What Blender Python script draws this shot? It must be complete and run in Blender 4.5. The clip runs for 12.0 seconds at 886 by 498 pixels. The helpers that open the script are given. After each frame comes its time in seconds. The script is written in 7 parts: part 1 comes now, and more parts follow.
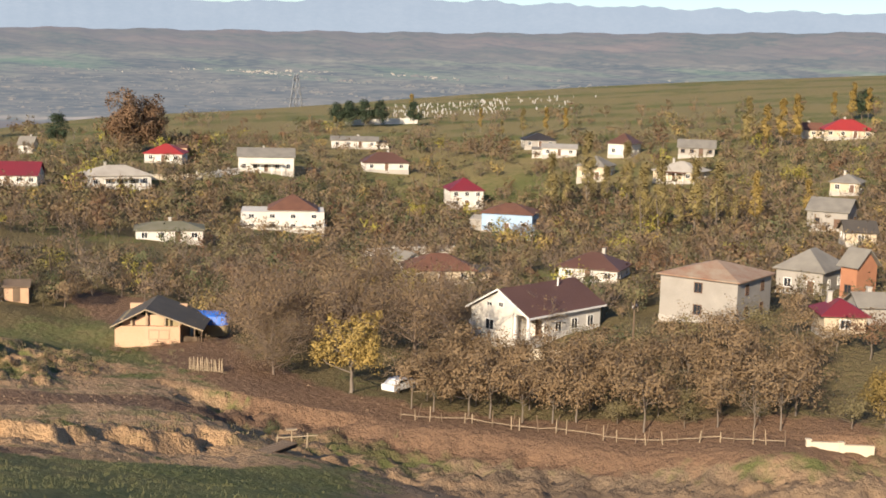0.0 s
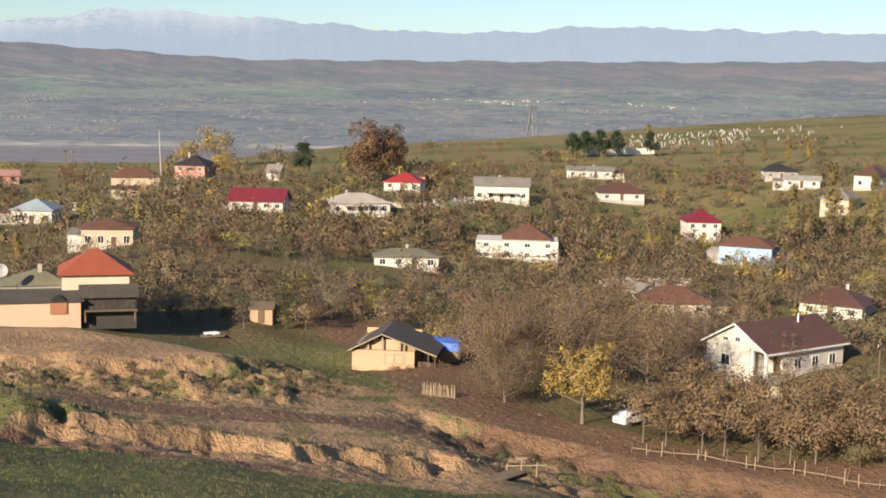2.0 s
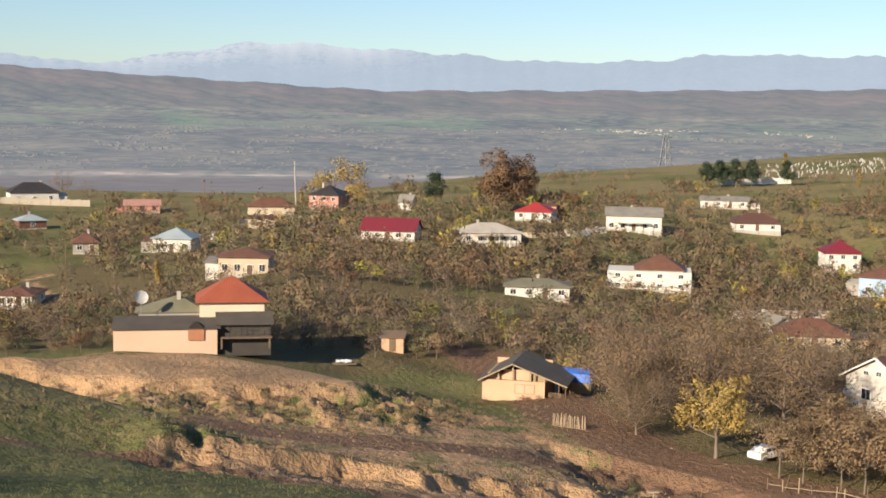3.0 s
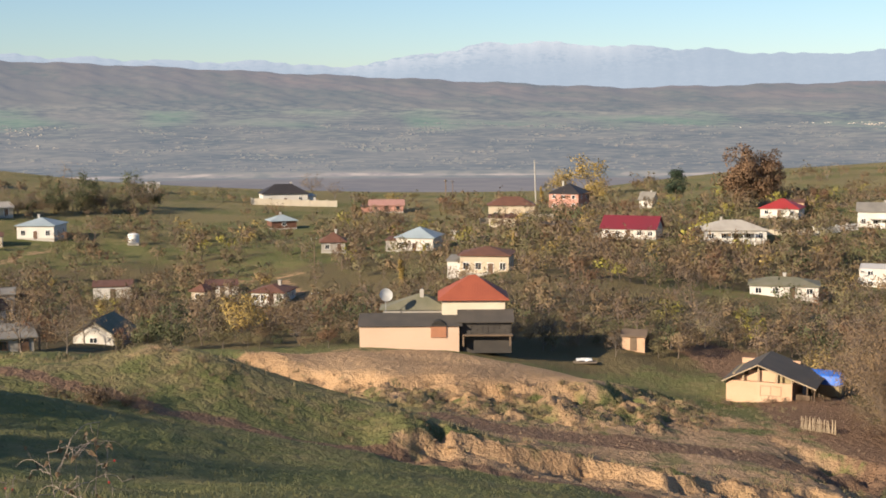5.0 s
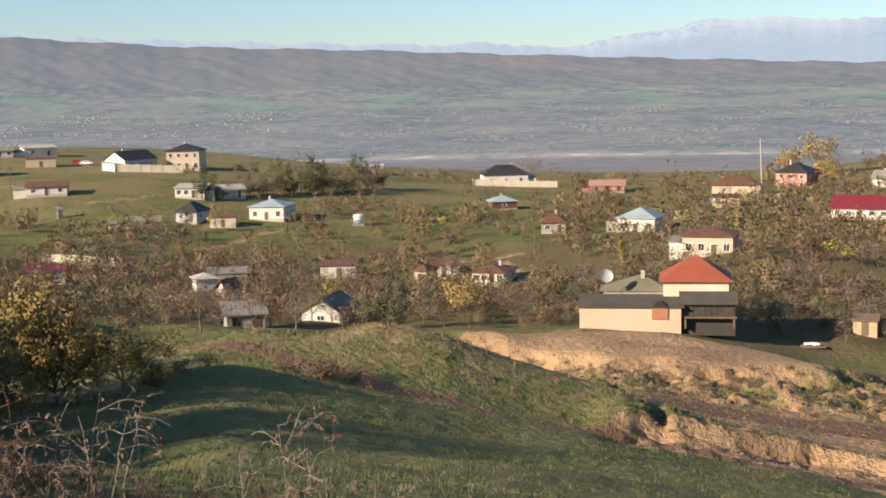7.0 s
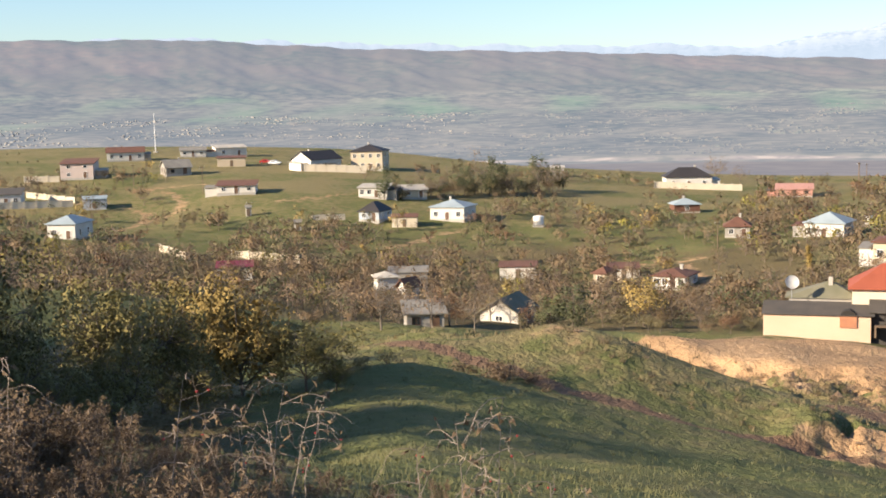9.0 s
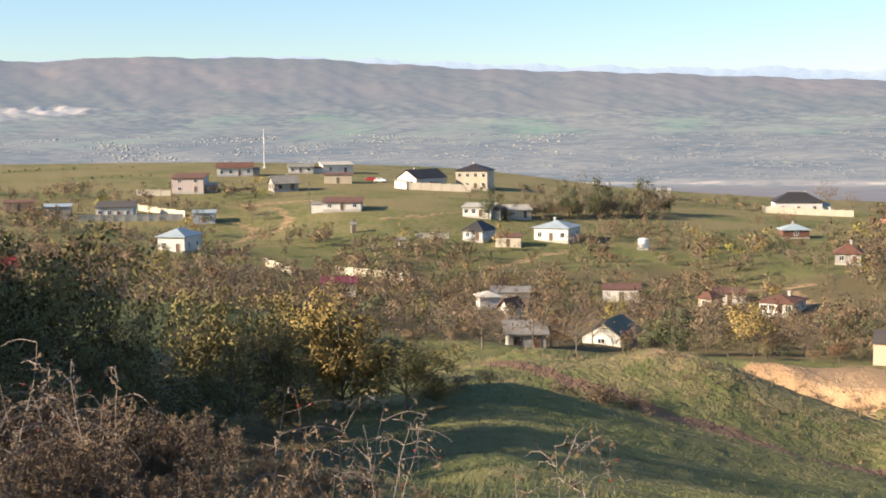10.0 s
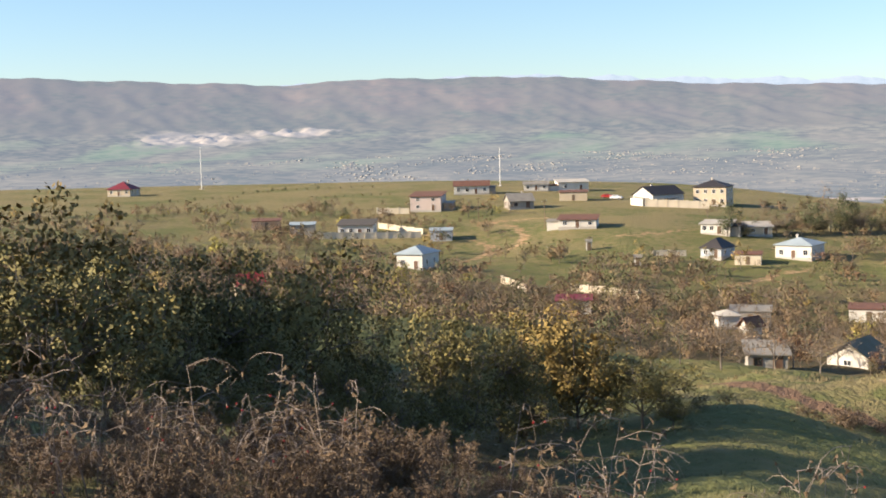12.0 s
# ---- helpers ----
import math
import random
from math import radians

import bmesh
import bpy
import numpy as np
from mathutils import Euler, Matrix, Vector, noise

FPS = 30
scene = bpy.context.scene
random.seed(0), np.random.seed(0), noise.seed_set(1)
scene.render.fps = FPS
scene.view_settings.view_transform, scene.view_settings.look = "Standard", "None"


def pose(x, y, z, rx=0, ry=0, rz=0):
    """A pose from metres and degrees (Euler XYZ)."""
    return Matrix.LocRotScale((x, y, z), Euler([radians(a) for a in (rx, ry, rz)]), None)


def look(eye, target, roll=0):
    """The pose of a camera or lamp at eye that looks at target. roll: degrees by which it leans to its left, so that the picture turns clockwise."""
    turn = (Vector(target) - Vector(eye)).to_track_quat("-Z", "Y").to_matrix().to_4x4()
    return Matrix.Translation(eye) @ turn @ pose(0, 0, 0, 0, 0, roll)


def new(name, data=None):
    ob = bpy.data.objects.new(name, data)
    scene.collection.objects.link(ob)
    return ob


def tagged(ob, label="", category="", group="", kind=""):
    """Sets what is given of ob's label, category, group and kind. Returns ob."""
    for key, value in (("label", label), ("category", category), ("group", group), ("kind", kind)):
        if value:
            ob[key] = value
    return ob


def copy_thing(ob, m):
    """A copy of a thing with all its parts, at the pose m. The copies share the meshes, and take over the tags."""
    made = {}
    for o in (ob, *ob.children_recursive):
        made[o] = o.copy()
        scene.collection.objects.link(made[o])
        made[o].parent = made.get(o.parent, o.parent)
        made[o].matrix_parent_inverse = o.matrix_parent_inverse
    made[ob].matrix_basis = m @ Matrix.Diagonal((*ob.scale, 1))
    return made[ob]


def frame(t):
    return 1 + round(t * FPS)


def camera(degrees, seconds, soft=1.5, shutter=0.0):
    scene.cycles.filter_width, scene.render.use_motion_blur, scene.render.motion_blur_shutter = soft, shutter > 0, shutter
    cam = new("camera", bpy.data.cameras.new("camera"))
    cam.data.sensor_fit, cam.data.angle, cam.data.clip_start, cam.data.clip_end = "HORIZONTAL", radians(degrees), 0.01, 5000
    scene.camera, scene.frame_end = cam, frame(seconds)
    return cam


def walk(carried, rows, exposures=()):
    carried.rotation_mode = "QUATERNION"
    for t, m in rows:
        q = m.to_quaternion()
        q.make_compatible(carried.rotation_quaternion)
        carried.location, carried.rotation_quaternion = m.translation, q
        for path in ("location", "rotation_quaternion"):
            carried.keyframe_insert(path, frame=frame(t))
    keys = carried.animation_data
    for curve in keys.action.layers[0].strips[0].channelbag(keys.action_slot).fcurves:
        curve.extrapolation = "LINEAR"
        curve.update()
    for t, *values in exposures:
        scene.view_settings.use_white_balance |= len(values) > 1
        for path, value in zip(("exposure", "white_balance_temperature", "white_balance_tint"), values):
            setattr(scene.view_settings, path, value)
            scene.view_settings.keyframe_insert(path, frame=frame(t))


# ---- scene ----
EYE = Vector((0.0, 0.0, 40.0))
cam = camera(37.31, 12.0, soft=1.8)


def aim(turn, tilt, lean):
    """The tripod head: degrees to the left of +y, up, and of lean."""
    a, e = radians(turn), radians(tilt)
    way = Vector((-math.sin(a) * math.cos(e), math.cos(a) * math.cos(e), math.sin(e)))
    return look(EYE, EYE + way * 100, lean)


PAN = [
    (0.0, -33.966, -8.103, 1.536),
    (0.5, -30.979, -8.394, 1.756),
    (1.0, -28.039, -8.383, 1.589),
    (1.5, -25.965, -7.835, 1.473),
    (2.0, -23.673, -7.056, 1.289),
    (2.5, -20.853, -6.230, 1.029),
    (3.0, -17.904, -5.866, 0.940),
    (3.5, -14.664, -6.179, 0.647),
    (5.5, -5.093, -5.995, -0.574),
    (6.0, -2.505, -6.252, -0.859),
    (6.5, 0.000, -6.549, -1.197),
    (7.0, 2.264, -6.712, -1.262),
    (7.5, 4.386, -6.932, -1.418),
    (9.5, 12.276, -6.099, -0.931),
    (10.0, 14.647, -5.555, -0.499),
    (10.5, 16.971, -5.070, -0.363),
    (11.0, 19.311, -4.661, -0.617),
    (11.5, 21.612, -4.535, -0.982),
    (12.0, 24.918, -4.635, -1.330),
]
walk(cam, [(t, aim(a, b, c)) for t, a, b, c in PAN],
     [(t, stops, 6700, 13) for t, stops in ((0.0, 0.75), (2.5, 0.72), (5.5, 0.74), (7.5, 0.92), (9.5, 1.25), (12.0, 1.25))])

# ---- sky and sun ----
SUN_AZ, SUN_EL = 123.0, 22.5   # degrees to the left of +y, above the horizon
world = bpy.data.worlds.new("sky")
scene.world = world
world.use_nodes = True
wn = world.node_tree
sky = wn.nodes.new("ShaderNodeTexSky")
sky.sky_type = "NISHITA"
sky.sun_disc = False
sky.sun_elevation = radians(SUN_EL)
sky.sun_rotation = radians(-SUN_AZ)
sky.air_density, sky.dust_density, sky.ozone_density = 1.0, 0.3, 4.6
wn.links.new(sky.outputs[0], wn.nodes["Background"].inputs[0])
wn.nodes["Background"].inputs[1].default_value = 0.085
sun = new("sun", bpy.data.lights.new("sun", "SUN"))
sun.data.energy, sun.data.angle, sun.data.color = 5.0, radians(0.6), (1.0, 0.86, 0.66)
_sa, _se = radians(SUN_AZ), radians(SUN_EL)
sun.matrix_world = look((0, 0, 300), Vector((0, 0, 300)) - Vector((-math.sin(_sa) * math.cos(_se), math.cos(_sa) * math.cos(_se), math.sin(_se))) * 100)

# ---- materials ----
MATS = {}


def mat(name, a, b, scale=1.0, rough=0.85, bump=0.3, fine=12.0, metal=0.0, island=0.0, coords="Object", stripes=0.0):
    """A surface between colours a and b: broad stains, fine grain, bump; island mixes by piece; stripes are sheet ribs per metre."""
    m = bpy.data.materials.new(name)
    m.use_nodes = True
    t = m.node_tree
    n, link = t.nodes, t.links.new
    bsdf = n["Principled BSDF"]
    bsdf.inputs["Roughness"].default_value = rough
    bsdf.inputs["Metallic"].default_value = metal
    co = n.new("ShaderNodeTexCoord")
    n1, n2 = n.new("ShaderNodeTexNoise"), n.new("ShaderNodeTexNoise")
    n1.inputs["Scale"].default_value, n1.inputs["Detail"].default_value = 0.35 * scale, 5
    n2.inputs["Scale"].default_value, n2.inputs["Detail"].default_value = fine * scale, 4
    link(co.outputs[coords], n1.inputs["Vector"])
    link(co.outputs[coords], n2.inputs["Vector"])
    mixf = n.new("ShaderNodeMath")
    mixf.operation = "MULTIPLY_ADD"
    link(n1.outputs["Fac"], mixf.inputs[0])
    mixf.inputs[1].default_value = 0.6
    half = n.new("ShaderNodeMath")
    half.operation = "MULTIPLY"
    half.inputs[1].default_value = 0.4
    link(n2.outputs["Fac"], half.inputs[0])
    link(half.outputs[0], mixf.inputs[2])
    ramp = n.new("ShaderNodeMapRange")
    ramp.inputs[1].default_value, ramp.inputs[2].default_value = 0.32, 0.68
    link(mixf.outputs[0], ramp.inputs[0])
    fac = ramp.outputs[0]
    if island:
        geo, info = n.new("ShaderNodeNewGeometry"), n.new("ShaderNodeObjectInfo")
        s1 = n.new("ShaderNodeMath")
        s1.operation = "MULTIPLY_ADD"
        link(geo.outputs["Random Per Island"], s1.inputs[0])
        s1.inputs[1].default_value = island
        s2 = n.new("ShaderNodeMath")
        s2.operation = "MULTIPLY"
        s2.inputs[1].default_value = 1 - island
        s3 = n.new("ShaderNodeMath")
        s3.operation = "MULTIPLY_ADD"
        n1.inputs["Scale"].default_value = 0.16
        link(ramp.outputs[0], s3.inputs[0])
        s3.inputs[1].default_value = 0.6
        s4 = n.new("ShaderNodeMath")
        s4.operation = "MULTIPLY"
        s4.inputs[1].default_value = 0.4
        link(info.outputs["Random"], s4.inputs[0])
        link(s4.outputs[0], s3.inputs[2])
        link(s3.outputs[0], s2.inputs[0])
        link(s2.outputs[0], s1.inputs[2])
        fac = s1.outputs[0]
    mix = n.new("ShaderNodeMix")
    mix.data_type = "RGBA"
    mix.inputs["A"].default_value, mix.inputs["B"].default_value = (*a, 1), (*b, 1)
    link(fac, mix.inputs["Factor"])
    link(mix.outputs["Result"], bsdf.inputs["Base Color"])
    if bump:
        bp = n.new("ShaderNodeBump")
        bp.inputs["Strength"].default_value, bp.inputs["Distance"].default_value = bump, 0.03
        height = n2.outputs["Fac"]
        if stripes:
            wave = n.new("ShaderNodeTexWave")
            wave.inputs["Scale"].default_value = stripes
            link(co.outputs[coords], wave.inputs["Vector"])
            height = wave.outputs["Fac"]
        link(height, bp.inputs["Height"])
        link(bp.outputs["Normal"], bsdf.inputs["Normal"])
    MATS[name] = m
    return m


mat("white_plaster", (0.66, 0.63, 0.57), (0.52, 0.48, 0.42), 1.0, 0.9, 0.15)
mat("cream_plaster", (0.56, 0.47, 0.34), (0.46, 0.37, 0.26), 1.0, 0.9, 0.2)
mat("pink_plaster", (0.55, 0.45, 0.40), (0.46, 0.37, 0.33), 1.0, 0.9, 0.2)
mat("grey_plaster", (0.36, 0.33, 0.29), (0.26, 0.24, 0.21), 1.2, 0.92, 0.3)
mat("blue_plaster", (0.25, 0.38, 0.55), (0.36, 0.47, 0.60), 1.0, 0.9, 0.2)
mat("blue_grey", (0.42, 0.46, 0.50), (0.34, 0.37, 0.41), 1.0, 0.9, 0.2)
mat("clay_plaster", (0.60, 0.40, 0.27), (0.50, 0.31, 0.19), 0.9, 0.95, 0.5)
mat("ochre_plaster", (0.62, 0.45, 0.33), (0.54, 0.38, 0.27), 0.7, 0.92, 0.25)
mat("brick", (0.42, 0.19, 0.10), (0.32, 0.14, 0.08), 2.0, 0.9, 0.4)
mat("pink_brick", (0.52, 0.28, 0.22), (0.42, 0.20, 0.15), 2.0, 0.9, 0.3)
mat("brown_metal", (0.085, 0.040, 0.028), (0.115, 0.058, 0.042), 0.6, 0.6, 0.3, stripes=1.4)
mat("red_metal", (0.19, 0.018, 0.028), (0.14, 0.02, 0.03), 0.6, 0.6, 0.3, stripes=1.4)
mat("red_bright", (0.36, 0.035, 0.03), (0.28, 0.03, 0.03), 0.6, 0.6, 0.3, stripes=1.4)
mat("dark_metal", (0.025, 0.022, 0.022), (0.045, 0.038, 0.036), 0.6, 0.65, 0.3, stripes=1.4)
mat("rusty_metal", (0.36, 0.30, 0.22), (0.25, 0.11, 0.06), 1.6, 0.8, 0.3, fine=4, stripes=1.2)
mat("rust_tile", (0.17, 0.075, 0.045), (0.10, 0.045, 0.03), 1.6, 0.85, 0.4, stripes=1.6)
mat("orange_tile", (0.34, 0.085, 0.04), (0.24, 0.058, 0.03), 1.2, 0.75, 0.4, stripes=1.6)
mat("grey_sheet", (0.26, 0.24, 0.20), (0.16, 0.145, 0.125), 1.4, 0.85, 0.4, stripes=1.6)
mat("pale_sheet", (0.48, 0.44, 0.37), (0.34, 0.30, 0.25), 1.2, 0.85, 0.4, stripes=1.6)
mat("blue_sheet", (0.34, 0.40, 0.42), (0.25, 0.30, 0.32), 0.8, 0.7, 0.3, stripes=1.6)
mat("dark_sheet", (0.05, 0.045, 0.04), (0.09, 0.075, 0.06), 1.4, 0.9, 0.4, stripes=1.6)
mat("moss_sheet", (0.12, 0.12, 0.07), (0.20, 0.18, 0.13), 1.4, 0.9, 0.4, stripes=1.6)
mat("old_wood", (0.20, 0.14, 0.09), (0.11, 0.075, 0.05), 2.0, 0.9, 0.5, fine=8)
mat("pale_wood", (0.42, 0.33, 0.22), (0.30, 0.23, 0.15), 2.0, 0.9, 0.4, fine=8)
mat("black_board", (0.035, 0.032, 0.03), (0.07, 0.06, 0.05), 1.5, 0.9, 0.4)
mat("frame_white", (0.78, 0.77, 0.74), (0.70, 0.68, 0.64), 1.0, 0.6, 0.1)
mat("frame_brown", (0.16, 0.09, 0.05), (0.11, 0.06, 0.04), 1.0, 0.7, 0.1)
mat("glass_dark", (0.02, 0.025, 0.03), (0.035, 0.04, 0.05), 0.5, 0.12, 0.0)
mat("void_dark", (0.02, 0.017, 0.014), (0.035, 0.03, 0.025), 0.5, 0.95, 0.2)
mat("steel", (0.38, 0.38, 0.38), (0.28, 0.28, 0.28), 1.0, 0.5, 0.1, metal=0.6)
mat("concrete", (0.45, 0.42, 0.37), (0.34, 0.31, 0.27), 1.0, 0.9, 0.3)
mat("pale_wall", (0.66, 0.58, 0.45), (0.54, 0.46, 0.34), 0.8, 0.92, 0.3)
mat("blue_tarp", (0.03, 0.16, 0.62), (0.02, 0.11, 0.45), 1.5, 0.5, 0.3)
mat("grave_stone", (0.42, 0.40, 0.37), (0.26, 0.25, 0.23), 1.0, 0.8, 0.2, island=0.7)
mat("car_white", (0.75, 0.75, 0.74), (0.68, 0.68, 0.67), 0.5, 0.3, 0.0)
mat("car_red", (0.42, 0.03, 0.025), (0.36, 0.025, 0.02), 0.5, 0.3, 0.0)
mat("rubber", (0.02, 0.02, 0.02), (0.035, 0.033, 0.03), 2.0, 0.85, 0.1)
mat("bark", (0.11, 0.085, 0.062), (0.19, 0.155, 0.12), 2.0, 0.95, 0.5, island=0.6)
mat("bark_pale", (0.23, 0.19, 0.15), (0.15, 0.122, 0.096), 2.0, 0.95, 0.4, island=0.6)
mat("cane", (0.15, 0.11, 0.086), (0.34, 0.27, 0.215), 6.0, 0.8, 0.2, island=0.6)
mat("leaf_brown", (0.265, 0.172, 0.086), (0.158, 0.110, 0.061), 1, 0.8, 0, island=0.3)
mat("leaf_olive", (0.212, 0.168, 0.073), (0.125, 0.110, 0.053), 1, 0.8, 0, island=0.3)
mat("leaf_green", (0.06, 0.076, 0.03), (0.105, 0.11, 0.045), 1, 0.8, 0, island=0.4)
mat("leaf_yellow", (0.40, 0.275, 0.072), (0.26, 0.19, 0.065), 1, 0.8, 0, island=0.4)
mat("leaf_lime", (0.38, 0.31, 0.045), (0.24, 0.22, 0.045), 1, 0.8, 0, island=0.4)
mat("leaf_rust", (0.2, 0.098, 0.045), (0.115, 0.066, 0.036), 1, 0.8, 0, island=0.4)
mat("leaf_russet", (0.19, 0.105, 0.052), (0.115, 0.070, 0.038), 1, 0.8, 0, island=0.3)
mat("leaf_straw", (0.32, 0.245, 0.085), (0.20, 0.165, 0.075), 1, 0.8, 0, island=0.35)
mat("leaf_pine", (0.020, 0.040, 0.020), (0.040, 0.058, 0.026), 1, 0.8, 0, island=0.6)
mat("leaf_oak", (0.230, 0.180, 0.051), (0.070, 0.078, 0.030), 1, 0.8, 0, island=0.3)
mat("leaf_gold", (0.31, 0.205, 0.048), (0.16, 0.122, 0.042), 1, 0.8, 0, island=0.35)
mat("leaf_dry", (0.19, 0.122, 0.062), (0.075, 0.052, 0.033), 1, 0.85, 0, island=0.5)
mat("twig", (0.125, 0.090, 0.066), (0.205, 0.155, 0.118), 2.0, 0.9, 0, island=0.5)
mat("rose_hip", (0.35, 0.03, 0.02), (0.22, 0.02, 0.015), 2.0, 0.4, 0, island=0.5)
mat("grass_blade", (0.082, 0.092, 0.034), (0.135, 0.125, 0.052), 1, 0.85, 0, island=0.6)
mat("clod", (0.27, 0.175, 0.10), (0.17, 0.115, 0.07), 1, 0.95, 0.4, island=0.7)
mat("dry_weed", (0.20, 0.155, 0.082), (0.115, 0.098, 0.048), 1, 0.9, 0, island=0.8)
mat("straw", (0.36, 0.29, 0.16), (0.24, 0.18, 0.10), 1, 0.9, 0, island=0.8)

# ---- the lie of the land ----
NEAR_SPOTS = [(42, 144, 6.9), (63, 100, 7.3), (80, 68, 10.6), (64, 111, 6.3), (54, 122, 7.9), (69, 75, 6.5), (12, 91, 15.1), (26, 84, 14.1), (-4, 148, 12.8), (34, 131, 12.3), (21, 119, 12.2), (-10, 97, 22.9), (-20, 104, 21.2), (8, 90, 18.5), (-3, 86, 19.6), (-14, 85, 23.1), (0, 45, 26.6), (-5, 30, 31.3), (-13, 25, 33.9), (-29, 38, 31.1), (-23, 64, 26.7), (24, 108, 12.3), (33, 101, 12.1), (42, 104, 10.3), (17, 92, 15.8), (-83, 125, 22.6), (99, 126, 6.3), (119, 115, 8.4), (111, 89, 12.2), (16, 151, 12.2), (-94, 142, 20.0), (-32, 162, 10.9), (54, 134, 8.3), (0, 0, 38.2), (10, -60, 39.5), (-80, -30, 40.0), (80, -20, 34.0), (58, 40, 13.0), (95, 50, 8.5), (14, 14, 30.5), (32, 32, 20.5), (13, 27, 29.5), (22, 45, 23.8), (6, 5, 35.6), (-28, 20, 36.6), (-75, 45, 35.0), (-140, 90, 29.0), (4, 14, 35.2), (-8, 16, 35.4)]
FAR_SPOTS = [(302, 424, 19.5), (188, 463, 14.1), (424, 479, 27.6), (552, 430, 38.1), (-198, 481, 23.4), (-316, 510, 23.2), (-343, 443, 23.6), (-40, 518, 14.1), (59, 476, 9.4), (-130, 314, 11.8), (-79, 289, 9.8), (8, 280, 7.8), (15, 360, 8.7), (-80, 253, 9.0), (60, 180, 7.8), (-101, 184, 16.8), (145, 122, 8.9), (134, 155, 6.4), (120, 190, 4.1), (122, 241, 4.4), (191, 275, 2.6), (171, 228, 3.5), (148, 301, 10.8), (104, 287, 9.6), (82, 294, 10.2), (187, 308, 9.5), (224, 262, 10.1), (234, 240, 11.4), (299, 243, 21.4), (209, 171, 9.2), (37, 227, 11.3), (32, 288, 9.3), (89, 390, 9.9), (-54, 315, 10.1), (-96, 409, 18.1), (-127, 261, 12.0), (-114, 331, 16.2), (-173, 316, 14.5), (-0, 235, 5.4)]
_S = np.array(NEAR_SPOTS + FAR_SPOTS, float)


def _spline_weights(lam=0.02):
    xy, n = _S[:, :2] / 100, len(_S)
    r2 = ((xy[:, None] - xy[None]) ** 2).sum(-1)
    a = np.zeros((n + 3, n + 3))
    a[:n, :n] = 0.5 * r2 * np.log(r2 + 1e-9) + lam * np.eye(n)
    a[:n, n], a[:n, n + 1:] = 1, xy
    a[n:, :n] = a[:n, n:].T
    return np.linalg.solve(a, np.r_[_S[:, 2], 0, 0, 0])


_W = _spline_weights()


def smooth(a, b, v):
    k = np.clip((v - a) / (b - a), 0, 1)
    return k * k * (3 - 2 * k)


def wavy(x, y, s, seed):
    """A cheap smooth noise of about -1 to 1 with waves of s metres."""
    r = np.random.RandomState(seed)
    out = 0.0
    for k in range(5):
        a, p = r.uniform(0, 2 * math.pi), r.uniform(0, 2 * math.pi)
        f = 2 * math.pi / (s * r.uniform(0.6, 1.5))
        out = out + np.sin((x * math.cos(a) + y * math.sin(a)) * f + p + 1.3 * np.sin((x * math.sin(a) - y * math.cos(a)) * f * 0.6 + p * 2))
    return out / 3.2


def along(x, y, line):
    """Distance from a polyline."""
    d = np.full(np.shape(x), 1e9)
    for (x0, y0), (x1, y1) in zip(line[:-1], line[1:]):
        dx, dy = x1 - x0, y1 - y0
        k = np.clip(((x - x0) * dx + (y - y0) * dy) / (dx * dx + dy * dy), 0, 1)
        d = np.minimum(d, np.hypot(x - x0 - k * dx, y - y0 - k * dy))
    return d


PLAIN_Z = -43.5


def height(x, y):
    """Ground height at x, y (arrays or numbers)."""
    x, y = np.asarray(x, float), np.asarray(y, float)
    dist, turn = np.hypot(x, y), np.degrees(np.arctan2(-x, y))
    k = 900 / np.maximum(dist, 900)
    xs, ys = x * k, y * k
    xy = _S[:, :2] / 100
    z = np.zeros(np.shape(x)) + _W[len(_S)] + xs / 100 * _W[len(_S) + 1] + ys / 100 * _W[len(_S) + 2]
    for (px, py), w in zip(xy, _W):
        r2 = (xs / 100 - px) ** 2 + (ys / 100 - py) ** 2
        z = z + w * 0.5 * r2 * np.log(r2 + 1e-9)
    z = z + RELIEF(x, y, dist)
    lip = 470 + 90 * smooth(6, 16, turn) + 90 * smooth(-12, -22, turn) + 170 * smooth(-20, -45, turn) + 30 * smooth(20, 35, turn)
    plain = PLAIN_Z + 52.5 * smooth(2000, 3300, dist) + 2.0 * wavy(x, y, 260, 3) * smooth(1750, 2300, dist)
    plain = plain + 5.0 * smooth(1690, 1712, dist + 18 * wavy(x, y, 300, 5))
    fall = smooth(0, 420, dist - lip)
    front = np.abs(turn) < 75
    return np.where(front, z * (1 - fall) + plain * fall, z * (1 - smooth(0, 300, dist - 250)) + 36 * smooth(0, 300, dist - 250))


RIDGE = ((-11, -7.5, -5.7, -3.6, -1.2, 3, 6.3, 8.7, 11.8, 14.2, 17.2, 19.7, 23.3, 26.9, 33), (97, 96.7, 95.8, 94.9, 95, 95, 94.8, 93.6, 91.2, 89.9, 88.9, 87.8, 86.9, 85.9, 86), (0, 0.43, 1.16, 1.71, 1.75, 1.31, 1.1, 1.16, 1.11, 0.89, 0.64, 0.45, 0.6, 0.5, 0))   # x, y and added height of the grass ridge and the bank above the trail
CUT = [(6, 83), (11, 85), (18, 86.5), (26, 86), (34, 88), (44, 92)]
TERRACE = [(-6, 146), (0, 137), (6, 131), (13, 127.5), (22, 125), (33, 126), (42, 136)]
FENCE = [(63.2, 100.1), (68, 94.5), (73.4, 87.7), (78.5, 79), (82.7, 71.3)]


def beyond(x, y, line):
    """How far a spot lies past a line that runs along x."""
    return y - np.interp(x, [p[0] for p in line], [p[1] for p in line])


